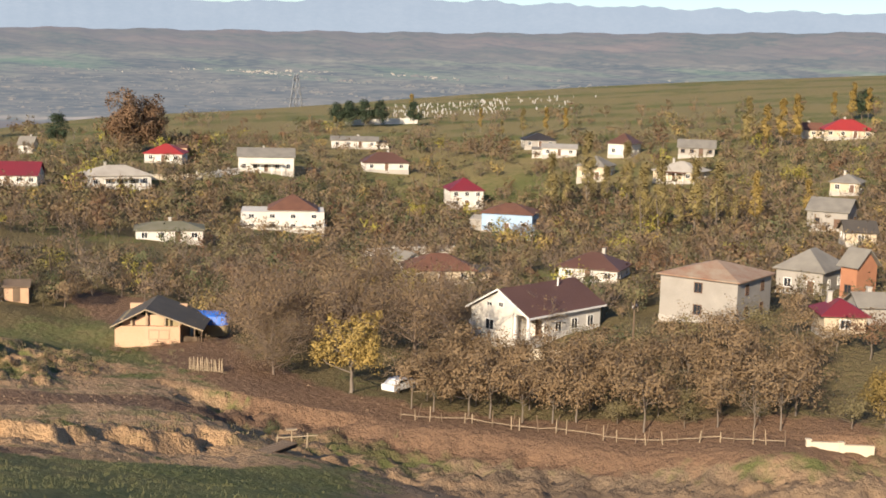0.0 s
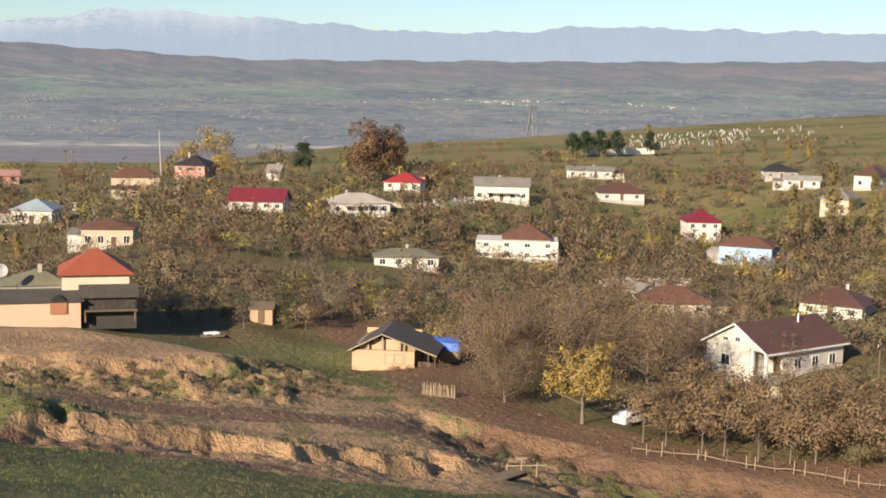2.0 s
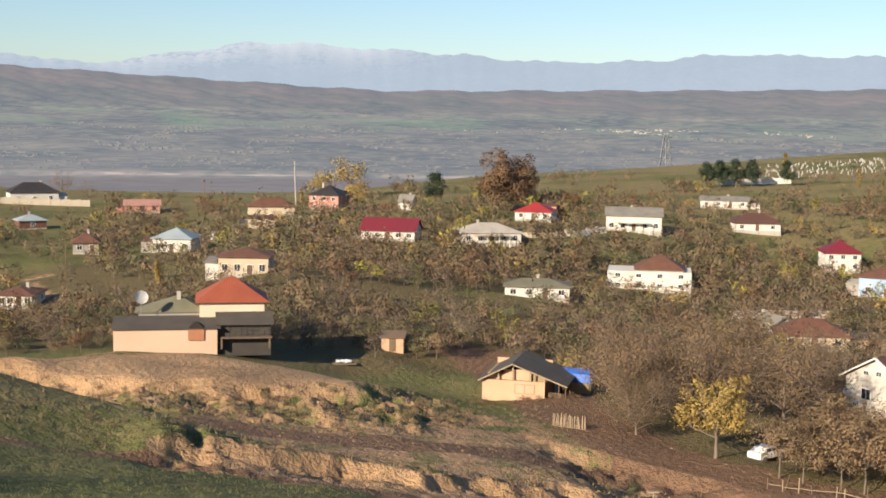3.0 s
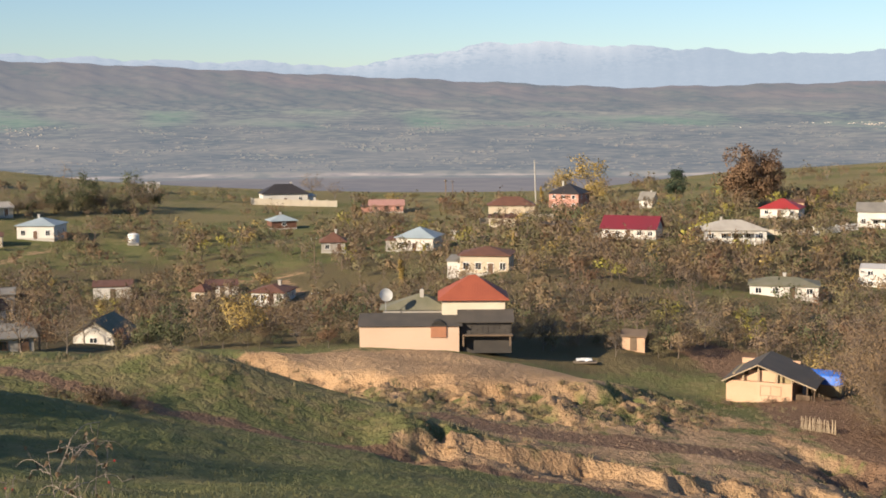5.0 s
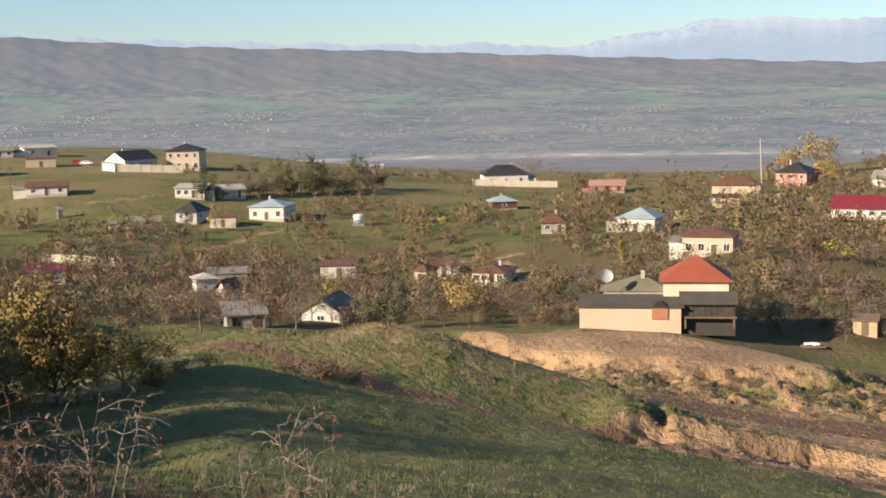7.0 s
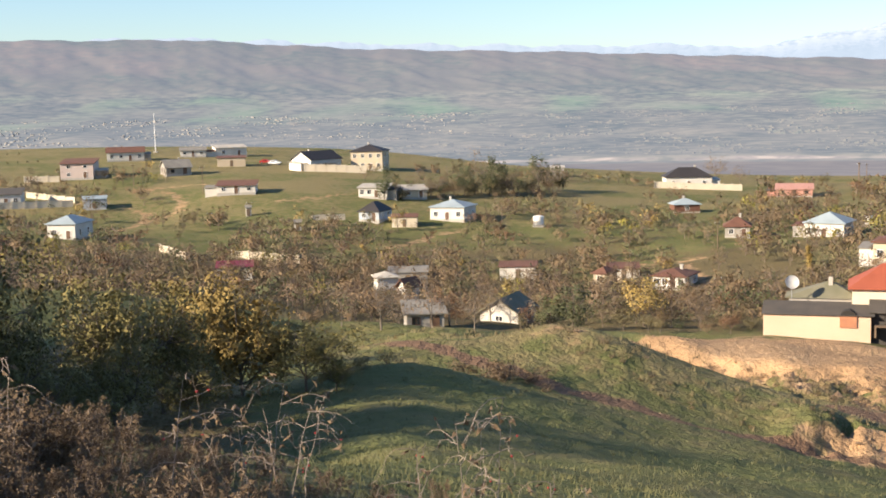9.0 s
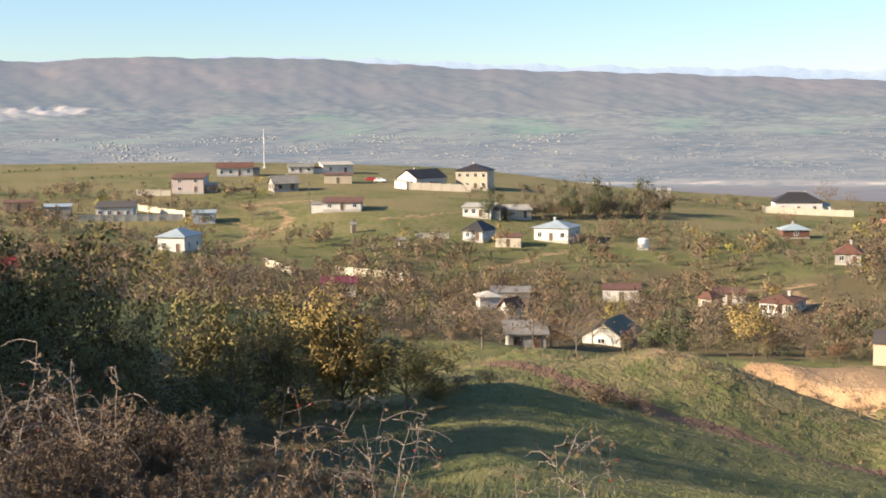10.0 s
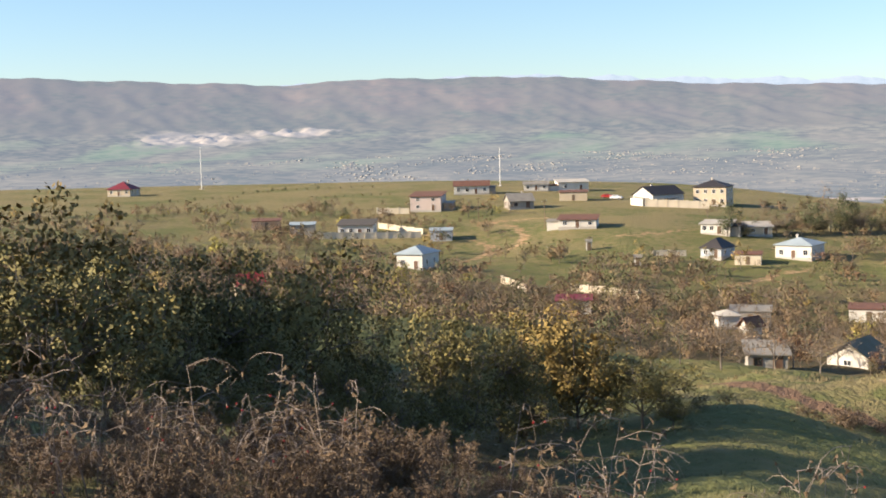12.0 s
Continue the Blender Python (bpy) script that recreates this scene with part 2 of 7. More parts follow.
def RELIEF(x, y, dist):
    near = 1 - smooth(260, 420, dist)
    out = 0.22 * wavy(x, y, 14, 7) * near * smooth(8, 30, dist) + 0.5 * wavy(x, y, 45, 8) * near * smooth(20, 60, dist)
    s = beyond(x, y, CUT) + 0.9 * wavy(x, y, 7, 21) + 0.4 * wavy(x, y, 2.6, 22)
    win = smooth(5, 9, x) * (1 - smooth(38, 47, x))
    vary = np.clip(0.85 + 0.4 * wavy(x, y * 0.3, 11, 37), 0.4, 1.3)
    out = out + 0.85 * vary * np.tanh(s / 0.45) * np.exp(-(s / 7) ** 2) * win
    back = y - np.interp(x, RIDGE[0], RIDGE[1])
    out = out + np.interp(x, RIDGE[0], RIDGE[2]) * np.exp(-(back / np.where(back > 0, 4.5, 6.5)) ** 2)
    out = out - 0.9 * np.exp(-((x - 10.8) / 0.6) ** 4 - ((y - 86.2) / 2.6) ** 2)
    t = beyond(x, y, TERRACE) + 1.2 * wavy(x, y, 6, 23)
    win = smooth(-8, 0, x) * (1 - smooth(40, 48, x))
    out = out + 0.6 * np.tanh(t / 0.9) * np.exp(-(t / 8) ** 2) * win
    clods = smooth(-17, -12, t) * (1 - smooth(-1.0, 0.5, t)) * win
    out = out + clods * (0.5 * wavy(x, y, 5.5, 24) + 0.35 * wavy(x, y, 2.4, 25) + 0.2 * wavy(x, y, 1.3, 28))
    f = along(x, y, FENCE)
    front = (x * 0.75 + y * 0.66) < 112
    bankz = smooth(2, 6, f) * (1 - smooth(16, 26, f)) * front * smooth(38, 50, x)
    out = out + bankz * (-1.2 + 0.40 * wavy(x, y, 5, 26) + 0.30 * wavy(x, y, 2.2, 27) + 0.12 * wavy(x, y, 1.1, 29))
    out = out + 1.7 * np.exp(-((x + 8.5) / 4.6) ** 2 - ((y - 97) / 5.5) ** 2) + 1.2 * np.exp(-((x + 19.5) / 4.8) ** 2 - ((y - 104) / 5) ** 2)
    out = out - 0.7 * np.exp(-((x + 15) / 13) ** 2 - ((y - 101) / 9) ** 2) - 1.1 * np.exp(-((x + 14) / 11) ** 2 - ((y - 83) / 6) ** 2) - 3.6 * np.exp(-((x + 31) / 8.5) ** 2 - ((y - 97) / 15) ** 2)
    out = out - 2.2 * smooth(4, 14, y - np.interp(x, [-30, -20, -9.5, 0, 10], [107, 106, 98, 94, 90])) * (1 - smooth(30, 45, y - 98)) * smooth(-45, -30, x) * (1 - smooth(2, 14, x))
    turn = np.degrees(np.arctan2(-x, np.maximum(y, 1e-3)))
    out = out - 2.3 * smooth(11, 22, turn) * smooth(17, 32, dist) * (1 - smooth(76, 100, dist)) * (y > 1)
    worked = np.maximum(np.exp(-(s / 6) ** 2) * smooth(5, 9, x) * (1 - smooth(38, 47, x)), clods) + 0.5 * bankz
    out = out + worked * (0.20 * wavy(x, y, 2.1, 35) + 0.13 * wavy(x, y, 1.2, 36))
    out = out + (0.05 * wavy(x, y, 1.9, 33) + 0.03 * wavy(x, y, 1.1, 34)) * smooth(20, 60, dist) * (1 - smooth(150, 170, dist))
    return out


def ground_z(x, y):
    return float(height(np.array([x]), np.array([y]))[0])

# ---- helpers for building ----
def mesh_of(name, verts, faces, material=None, smooth_shade=False):
    me = bpy.data.meshes.new(name)
    me.from_pydata(verts, [], faces)
    if smooth_shade:
        me.polygons.foreach_set("use_smooth", [True] * len(me.polygons))
    if material:
        me.materials.append(MATS[material])
    me.update()
    return me


def part(name, bm, material, parent=None, label="", bevel=0.0):
    """Links a bmesh as one mesh object under a thing or a part."""
    me = bpy.data.meshes.new(name)
    if bevel:
        bmesh.ops.bevel(bm, geom=bm.edges[:], offset=bevel, segments=1, affect="EDGES")
    bm.to_mesh(me)
    bm.free()
    me.materials.append(MATS[material])
    ob = new(name, me)
    ob.parent = parent
    if label:
        ob["label"] = label
    return ob


def thing(name, x, y, z, rz=0, label="", category="", group=""):
    ob = new(name)
    ob.matrix_world = pose(x, y, z, 0, 0, rz)
    return tagged(ob, label, category, group)


def box(bm, x0, x1, y0, y1, z0, z1):
    v = [bm.verts.new(p) for p in ((x0, y0, z0), (x1, y0, z0), (x1, y1, z0), (x0, y1, z0), (x0, y0, z1), (x1, y0, z1), (x1, y1, z1), (x0, y1, z1))]
    for f in ((0, 3, 2, 1), (4, 5, 6, 7), (0, 1, 5, 4), (1, 2, 6, 5), (2, 3, 7, 6), (3, 0, 4, 7)):
        bm.faces.new([v[i] for i in f])
    return bm


def boxes(*dims):
    bm = bmesh.new()
    for d in dims:
        box(bm, *d)
    return bm


def prism(bm, p0, p1, r0, r1, sides=5):
    p0, p1 = Vector(p0), Vector(p1)
    way = (p1 - p0).normalized()
    a = way.orthogonal().normalized()
    b = way.cross(a)
    rings = []
    for p, r in ((p0, r0), (p1, r1)):
        rings.append([bm.verts.new(p + (a * math.cos(2 * math.pi * i / sides) + b * math.sin(2 * math.pi * i / sides)) * r) for i in range(sides)])
    for i in range(sides):
        j = (i + 1) % sides
        bm.faces.new((rings[0][i], rings[0][j], rings[1][j], rings[1][i]))
    bm.faces.new(rings[1])
    bm.faces.new(rings[0][::-1])
    return bm


# ---- ground ----
def build_ground():
    turns = np.radians(np.r_[np.arange(-62, 52, 0.23), np.arange(52, 297, 6)])
    rings = np.r_[0.01, 0.6, 1.5, np.geomspace(2.5, 62, 110), np.arange(62.6, 165, 0.6), np.geomspace(166, 640, 130), np.geomspace(650, 3500, 60)]
    T, R = np.meshgrid(turns, rings)
    X, Y = -np.sin(T) * R + 0.35 * np.exp(-R / 3), np.cos(T) * R
    Z = height(X, Y) - 7 * smooth(960, 1040, R)
    nr, nt = X.shape
    idx = np.arange(nr * nt).reshape(nr, nt)
    nxt = np.roll(idx, -1, axis=1)
    faces = np.stack([idx[:-1], idx[1:], nxt[1:], nxt[:-1]], -1).reshape(-1, 4)
    me = bpy.data.meshes.new("ground")
    me.vertices.add(nr * nt)
    me.vertices.foreach_set("co", np.stack([X, Y, Z], -1).ravel())
    me.loops.add(len(faces) * 4)
    me.loops.foreach_set("vertex_index", faces[:, ::-1].ravel())
    me.polygons.add(len(faces))
    me.polygons.foreach_set("loop_start", np.arange(len(faces)) * 4)
    me.polygons.foreach_set("use_smooth", np.ones(len(faces), bool))
    me.update(calc_edges=True)
    cover = COVER(X.ravel(), Y.ravel(), Z.ravel())
    for key, values in cover.items():
        at = me.attributes.new(key, "FLOAT", "POINT")
        at.data.foreach_set("value", values.astype(np.float32))
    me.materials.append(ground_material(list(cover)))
    ob = tagged(new("ground", me), "grassy valley ground with bare soil, tracks and fields", "ground", kind="structure")
    return ob


TRACKS = {
    "trail": [(24.2, 79.4), (19.6, 79.6), (14.5, 80.2), (11.1, 81.7), (7.6, 82.7), (3.9, 80.9), (0.3, 81.0), (-3.3, 82.4), (-6.8, 82.2), (-13.0, 87.0), (-24.0, 93.0)],
    "lane": [(86, 72), (66, 95), (58, 108), (56, 128), (62, 150), (60, 170)],
    "farm_track": [(66, 96), (53, 106), (42, 106), (30.7, 104.6), (20, 106), (14, 108)],
    "hill_track": [(-132.1, 354.7), (-148.5, 348.7), (-135.9, 340.4), (-127.2, 327.7), (-125.1, 314.0), (-130.1, 306.5), (-128.4, 287.1)],
    "hill_loop": [(-160.2, 327.9), (-145.5, 326.0), (-133.8, 318.0), (-130.1, 306.5)],
    "field_track": [(-101.8, 324.9), (-92.6, 332.8), (-84.6, 345.3)],
    "valley_track": [(-10.9, 264.3), (0.6, 266.5), (7.6, 266.9)],
    "bend_track": [(1.7, 258.5), (3.2, 244.0), (6.5, 232.4)],
    "slope_track": [(-61.7, 275.2), (-56.3, 292.6), (-49.7, 304.5)],
}


def COVER(x, y, z):
    """How much of each ground cover lies at every spot."""
    d, turn = np.hypot(x, y), np.degrees(np.arctan2(-x, y))
    soil = 0.9 * (1 - smooth(0.75, 1.1, np.hypot((x - 17) / 24, (y - 138) / 17) + 0.1 * wavy(x, y, 9, 11)))
    track = np.zeros_like(x)
    for name in ("trail", "lane", "farm_track"):
        line = TRACKS[name]
        w = {"trail": 1.1, "lane": 6.0, "farm_track": 3.0}[name]
        track = np.maximum(track, 1 - smooth(w * 0.6, w * 1.3, along(x, y, line) + 0.35 * wavy(x, y, 5, 12)))
    s, t = beyond(x, y, CUT), beyond(x, y, TERRACE)
    face = smooth(-7, -4, s + wavy(x, y, 6, 31)) * (1 - smooth(0.5, 2.0, s + wavy(x, y, 5, 32))) * smooth(5, 10, x) * (1 - smooth(40, 50, x))
    rubble = smooth(-15, -11, t) * (1 - smooth(0, 2, t)) * smooth(-4, 2, x) * (1 - smooth(42, 48, x)) * (0.55 + 0.45 * wavy(x, y, 5.5, 24))
    soil = np.maximum(soil, np.maximum(0.85 * face, 0.8 * rubble))
    apron = 1 - smooth(1.6, 3.4, along(x, y, [(10, 83), (16, 81.5), (24, 80), (33, 79), (42, 82)]) + 0.8 * wavy(x, y, 4, 57))
    pale = 1 - smooth(0.8, 1.8, along(x, y, [(14, 108), (20, 106.4), (30.7, 105), (40, 106.5)]) + 0.5 * wavy(x, y, 5, 58))
    soil = np.maximum(soil, np.maximum(0.75 * apron, 0.85 * pale))
    for name in ("hill_track", "hill_loop", "field_track", "slope_track", "valley_track", "bend_track"):
        soil = np.maximum(soil, 0.58 * (1 - smooth(0.9, 2.2, along(x, y, TRACKS[name]) + 0.5 * wavy(x, y, 9, 56))))
    soil = np.maximum(soil, 0.62 * (1 - smooth(0.5, 1.3, along(x, y, TRACKS["trail"]) + 0.3 * wavy(x, y, 4, 65))))
    knob = np.exp(-((x + 8) / 2.5) ** 2 - ((y - 95) / 3) ** 2) * 0.5
    soil = np.maximum(soil, knob)
    dug = smooth(0, 8, -turn - 27 - 30 * smooth(105, 130, d)) * (1 - smooth(100, 125, d + 6 * wavy(x, y, 20, 13))) * smooth(62, 75, d)
    between = smooth(10, 18, x) * (1 - smooth(52, 60, x)) * smooth(-9, -6, s + wavy(x, y, 7, 48)) * (1 - smooth(-13, -9, t)) * (0.75 + 0.35 * wavy(x, y, 6, 49))
    dug = np.maximum(dug, 0.8 * between)
    soil = np.maximum(soil, 0.74 * between)
    orchard = smooth(150, 175, d + 10 * wavy(x, y, 40, 14)) * (1 - smooth(240, 330, d + 30 * smooth(-10, -30, turn) * -1 + 20 * wavy(x, y, 50, 15))) * (1 - 0.55 * smooth(0, 1, wavy(x, y, 60, 16)))
    dry = smooth(230, 400, d) * (0.58 + 0.35 * wavy(x, y, 70, 17) + 0.25 * wavy(x, y, 18, 40)) + (0.15 + 1.1 * np.sin(d / 8 + 2.5 * wavy(x, y, 160, 54)) * np.sin(d / 21 + turn / 4) + 0.4 * wavy(x, y, 26, 55)) * smooth(-18, -30, turn) * smooth(300, 420, d) + 0.25 * smooth(0.1, 0.9, wavy(x, y, 17, 18)) + (0.75 + 0.3 * wavy(x, y, 8, 19)) * smooth(88, 94, d) * (1 - smooth(118, 130, d)) * smooth(4, 12, x) * (1 - smooth(44, 56, x))
    dry = dry + (0.72 + 0.35 * wavy(x, y, 7, 64)) * np.exp(-((x + 8) / 22) ** 2 - ((y - 97) / 13) ** 2)
    litter = smooth(-22, -27, turn) * smooth(106, 114, d + 3 * wavy(x, y, 12, 38)) * (1 - smooth(168, 180, d)) * (0.85 + 0.25 * wavy(x, y, 9, 39))
    # Brown floor below the slope oaks: part litter, part shade put in as colour.
    under = smooth(17, 21, turn) * smooth(20, 28, d) * (1 - smooth(78, 92, d)) * (0.9 + 0.2 * wavy(x, y, 6, 59))
    thorn = smooth(15, 18, turn) * smooth(7, 8.5, d) * (1 - smooth(17, 20, d)) * (0.75 + 0.4 * wavy(x, y, 2.5, 60))
    orchard = np.maximum(orchard, np.maximum(litter, np.maximum(under, thorn)))
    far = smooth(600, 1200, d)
    river = (1 - smooth(1640, 1700, d)) * smooth(1100, 1500, d)
    bank = smooth(1680, 1700, d + 18 * wavy(x, y, 300, 5)) * (1 - smooth(1712, 1726, d + 18 * wavy(x, y, 300, 5)))
    return {"soil": np.clip(soil, 0, 1), "track": track, "dug": np.clip(dug, 0, 1), "orchard": np.clip(orchard, 0, 1), "dry": np.clip(dry, 0, 1), "far": far, "river": river, "bank": bank}


def ground_material(keys):
    m = bpy.data.materials.new("ground")
    m.use_nodes = True
    n, link = m.node_tree.nodes, m.node_tree.links.new
    bsdf = n["Principled BSDF"]
    bsdf.inputs["Roughness"].default_value = 0.95
    bsdf.inputs["Specular IOR Level"].default_value = 0.15
    co = n.new("ShaderNodeTexCoord")

    def noise_of(scale, detail=5.0, lo=0.35, hi=0.65):
        t = n.new("ShaderNodeTexNoise")
        t.inputs["Scale"].default_value, t.inputs["Detail"].default_value = scale, detail
        link(co.outputs["Object"], t.inputs["Vector"])
        r = n.new("ShaderNodeMapRange")
        r.inputs[1].default_value, r.inputs[2].default_value = lo, hi
        link(t.outputs["Fac"], r.inputs[0])
        return r.outputs[0], t.outputs["Fac"]

    def mix(fac, a, b):
        x = n.new("ShaderNodeMix")
        x.data_type = "RGBA"
        for sock, v in (("Factor", fac), ("A", a), ("B", b)):
            if isinstance(v, tuple):
                x.inputs[sock].default_value = (*v, 1)
            elif isinstance(v, float):
                x.inputs[sock].default_value = v
            else:
                link(v, x.inputs[sock])
        return x.outputs["Result"]

    big, _ = noise_of(0.08, 6.0, 0.38, 0.60)
    mid, _ = noise_of(0.6)
    fine, raw = noise_of(5.0, 6.0)
    far_n, _ = noise_of(0.012, 6.0)
    far_f, _ = noise_of(0.05, 5.0)

    def edge(key, rough):
        a = n.new("ShaderNodeAttribute")
        a.attribute_name = key
        s = n.new("ShaderNodeMath")
        s.operation = "MULTIPLY_ADD"
        link(rough, s.inputs[0])
        s.inputs[1].default_value = 0.5
        link(a.outputs["Fac"], s.inputs[2])
        r = n.new("ShaderNodeMapRange")
        r.inputs[1].default_value, r.inputs[2].default_value = 0.55, 0.95
        link(s.outputs[0], r.inputs[0])
        return r.outputs[0]

    grass = mix(mid, mix(fine, (0.104, 0.116, 0.040), (0.155, 0.152, 0.058)), mix(big, (0.20, 0.168, 0.074), (0.122, 0.132, 0.046)))
    col = mix(edge("dry", mid), grass, mix(fine, (0.25, 0.20, 0.095), (0.17, 0.145, 0.065)))
    col = mix(edge("orchard", mid), col, mix(fine, (0.17, 0.125, 0.065), (0.115, 0.10, 0.045)))
    col = mix(edge("dug", mid), col, mix(mid, mix(fine, (0.26, 0.182, 0.115), (0.185, 0.132, 0.086)), mix(big, (0.295, 0.195, 0.115), (0.20, 0.147, 0.098))))
    col = mix(edge("soil", mid), col, mix(mid, mix(fine, (0.47, 0.30, 0.16), (0.36, 0.222, 0.118)), mix(big, (0.43, 0.285, 0.163), (0.33, 0.206, 0.112))))
    col = mix(edge("track", mid), col, mix(fine, (0.225, 0.135, 0.082), (0.155, 0.098, 0.063)))
    # Bluish-grey for land past 600 m: haze put into the ground's base colour.
    hazed = mix(far_n, mix(far_f, (0.10, 0.115, 0.105), (0.16, 0.155, 0.125)), mix(far_f, (0.085, 0.105, 0.105), (0.13, 0.125, 0.11)))
    col = mix(edge("far", far_f), col, hazed)
    col = mix(edge("river", far_f), col, mix(far_f, (0.17, 0.165, 0.16), (0.21, 0.20, 0.19)))
    col = mix(edge("bank", far_f), col, (0.50, 0.45, 0.40))
    link(col, bsdf.inputs["Base Color"])
    _, tussock = noise_of(1.3, 3.0)
    lumps = n.new("ShaderNodeMath")
    lumps.operation = "MULTIPLY_ADD"
    lumps.inputs[1].default_value = 2.2
    link(tussock, lumps.inputs[0])
    link(raw, lumps.inputs[2])
    bp = n.new("ShaderNodeBump")
    bp.inputs["Strength"].default_value, bp.inputs["Distance"].default_value = 1.0, 0.17
    link(lumps.outputs[0], bp.inputs["Height"])
    link(bp.outputs["Normal"], bsdf.inputs["Normal"])
    return m


build_ground()


# ---- far plain, ridge and mountains ----
def crest(turn):
    """Height of the ridge's crest by bearing."""
    pts = [(-70, 150), (-52, 158), (-35, 128), (-15, 105), (-5, 142), (6, 182), (13, 200), (21, 240), (29, 243), (31, 226), (43, 262), (60, 280)]
    return np.interp(turn, [p[0] for p in pts], [p[1] for p in pts])


def haze_glow_material(name, haze, k, stops, scale=0.004):
    """Land far off; haze is added as a glow of its surface. stops: attribute, colour, colour, laid one over another."""
    m = bpy.data.materials.new(name)
    m.use_nodes = True
    n, link = m.node_tree.nodes, m.node_tree.links.new
    bsdf = n["Principled BSDF"]
    bsdf.inputs["Roughness"].default_value = 1.0
    bsdf.inputs["Specular IOR Level"].default_value = 0.0
    co, stretch = n.new("ShaderNodeTexCoord"), n.new("ShaderNodeMapping")
    stretch.inputs["Scale"].default_value = (1, 1, 3)
    link(co.outputs["Object"], stretch.inputs["Vector"])
    t1, t2 = n.new("ShaderNodeTexNoise"), n.new("ShaderNodeTexNoise")
    t1.inputs["Scale"].default_value, t1.inputs["Detail"].default_value = scale, 6
    t2.inputs["Scale"].default_value, t2.inputs["Detail"].default_value = scale * 8, 6
    facs = []
    for t in (t1, t2):
        link(stretch.outputs[0], t.inputs["Vector"])
        r = n.new("ShaderNodeMapRange")
        r.inputs[1].default_value, r.inputs[2].default_value = 0.40, 0.62
        link(t.outputs["Fac"], r.inputs[0])
        facs.append(r.outputs[0])
    both = n.new("ShaderNodeMath")
    both.operation = "MULTIPLY_ADD"
    both.inputs[1].default_value = 0.5
    link(facs[0], both.inputs[0])
    halved = n.new("ShaderNodeMath")
    halved.operation = "MULTIPLY"
    halved.inputs[1].default_value = 0.5
    link(facs[1], halved.inputs[0])
    link(halved.outputs[0], both.inputs[2])
    col = None
    for key, a, b in stops:
        x = n.new("ShaderNodeMix")
        x.data_type = "RGBA"
        link(both.outputs[0], x.inputs["Factor"])
        x.inputs["A"].default_value, x.inputs["B"].default_value = (*a, 1), (*b, 1)
        if col is None:
            col = x.outputs["Result"]
            continue
        at, over, ragged = n.new("ShaderNodeAttribute"), n.new("ShaderNodeMix"), n.new("ShaderNodeMath")
        at.attribute_name = key
        over.data_type = "RGBA"
        ragged.operation = "MULTIPLY_ADD"
        ragged.use_clamp = True
        link(at.outputs["Fac"], ragged.inputs[0])
        ragged.inputs[1].default_value = 2.0
        shift = n.new("ShaderNodeMath")
        shift.operation = "SUBTRACT"
        link(both.outputs[0], shift.inputs[0])
        shift.inputs[1].default_value = 1.0
        link(shift.outputs[0], ragged.inputs[2])
        link(ragged.outputs[0], over.inputs["Factor"])
        link(col, over.inputs["A"])
        link(x.outputs["Result"], over.inputs["B"])
        col = over.outputs["Result"]
    link(col, bsdf.inputs["Base Color"])
    # Even bluish emission stands in for the haze before the land.
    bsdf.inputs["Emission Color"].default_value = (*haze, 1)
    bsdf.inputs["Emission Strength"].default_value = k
    return m


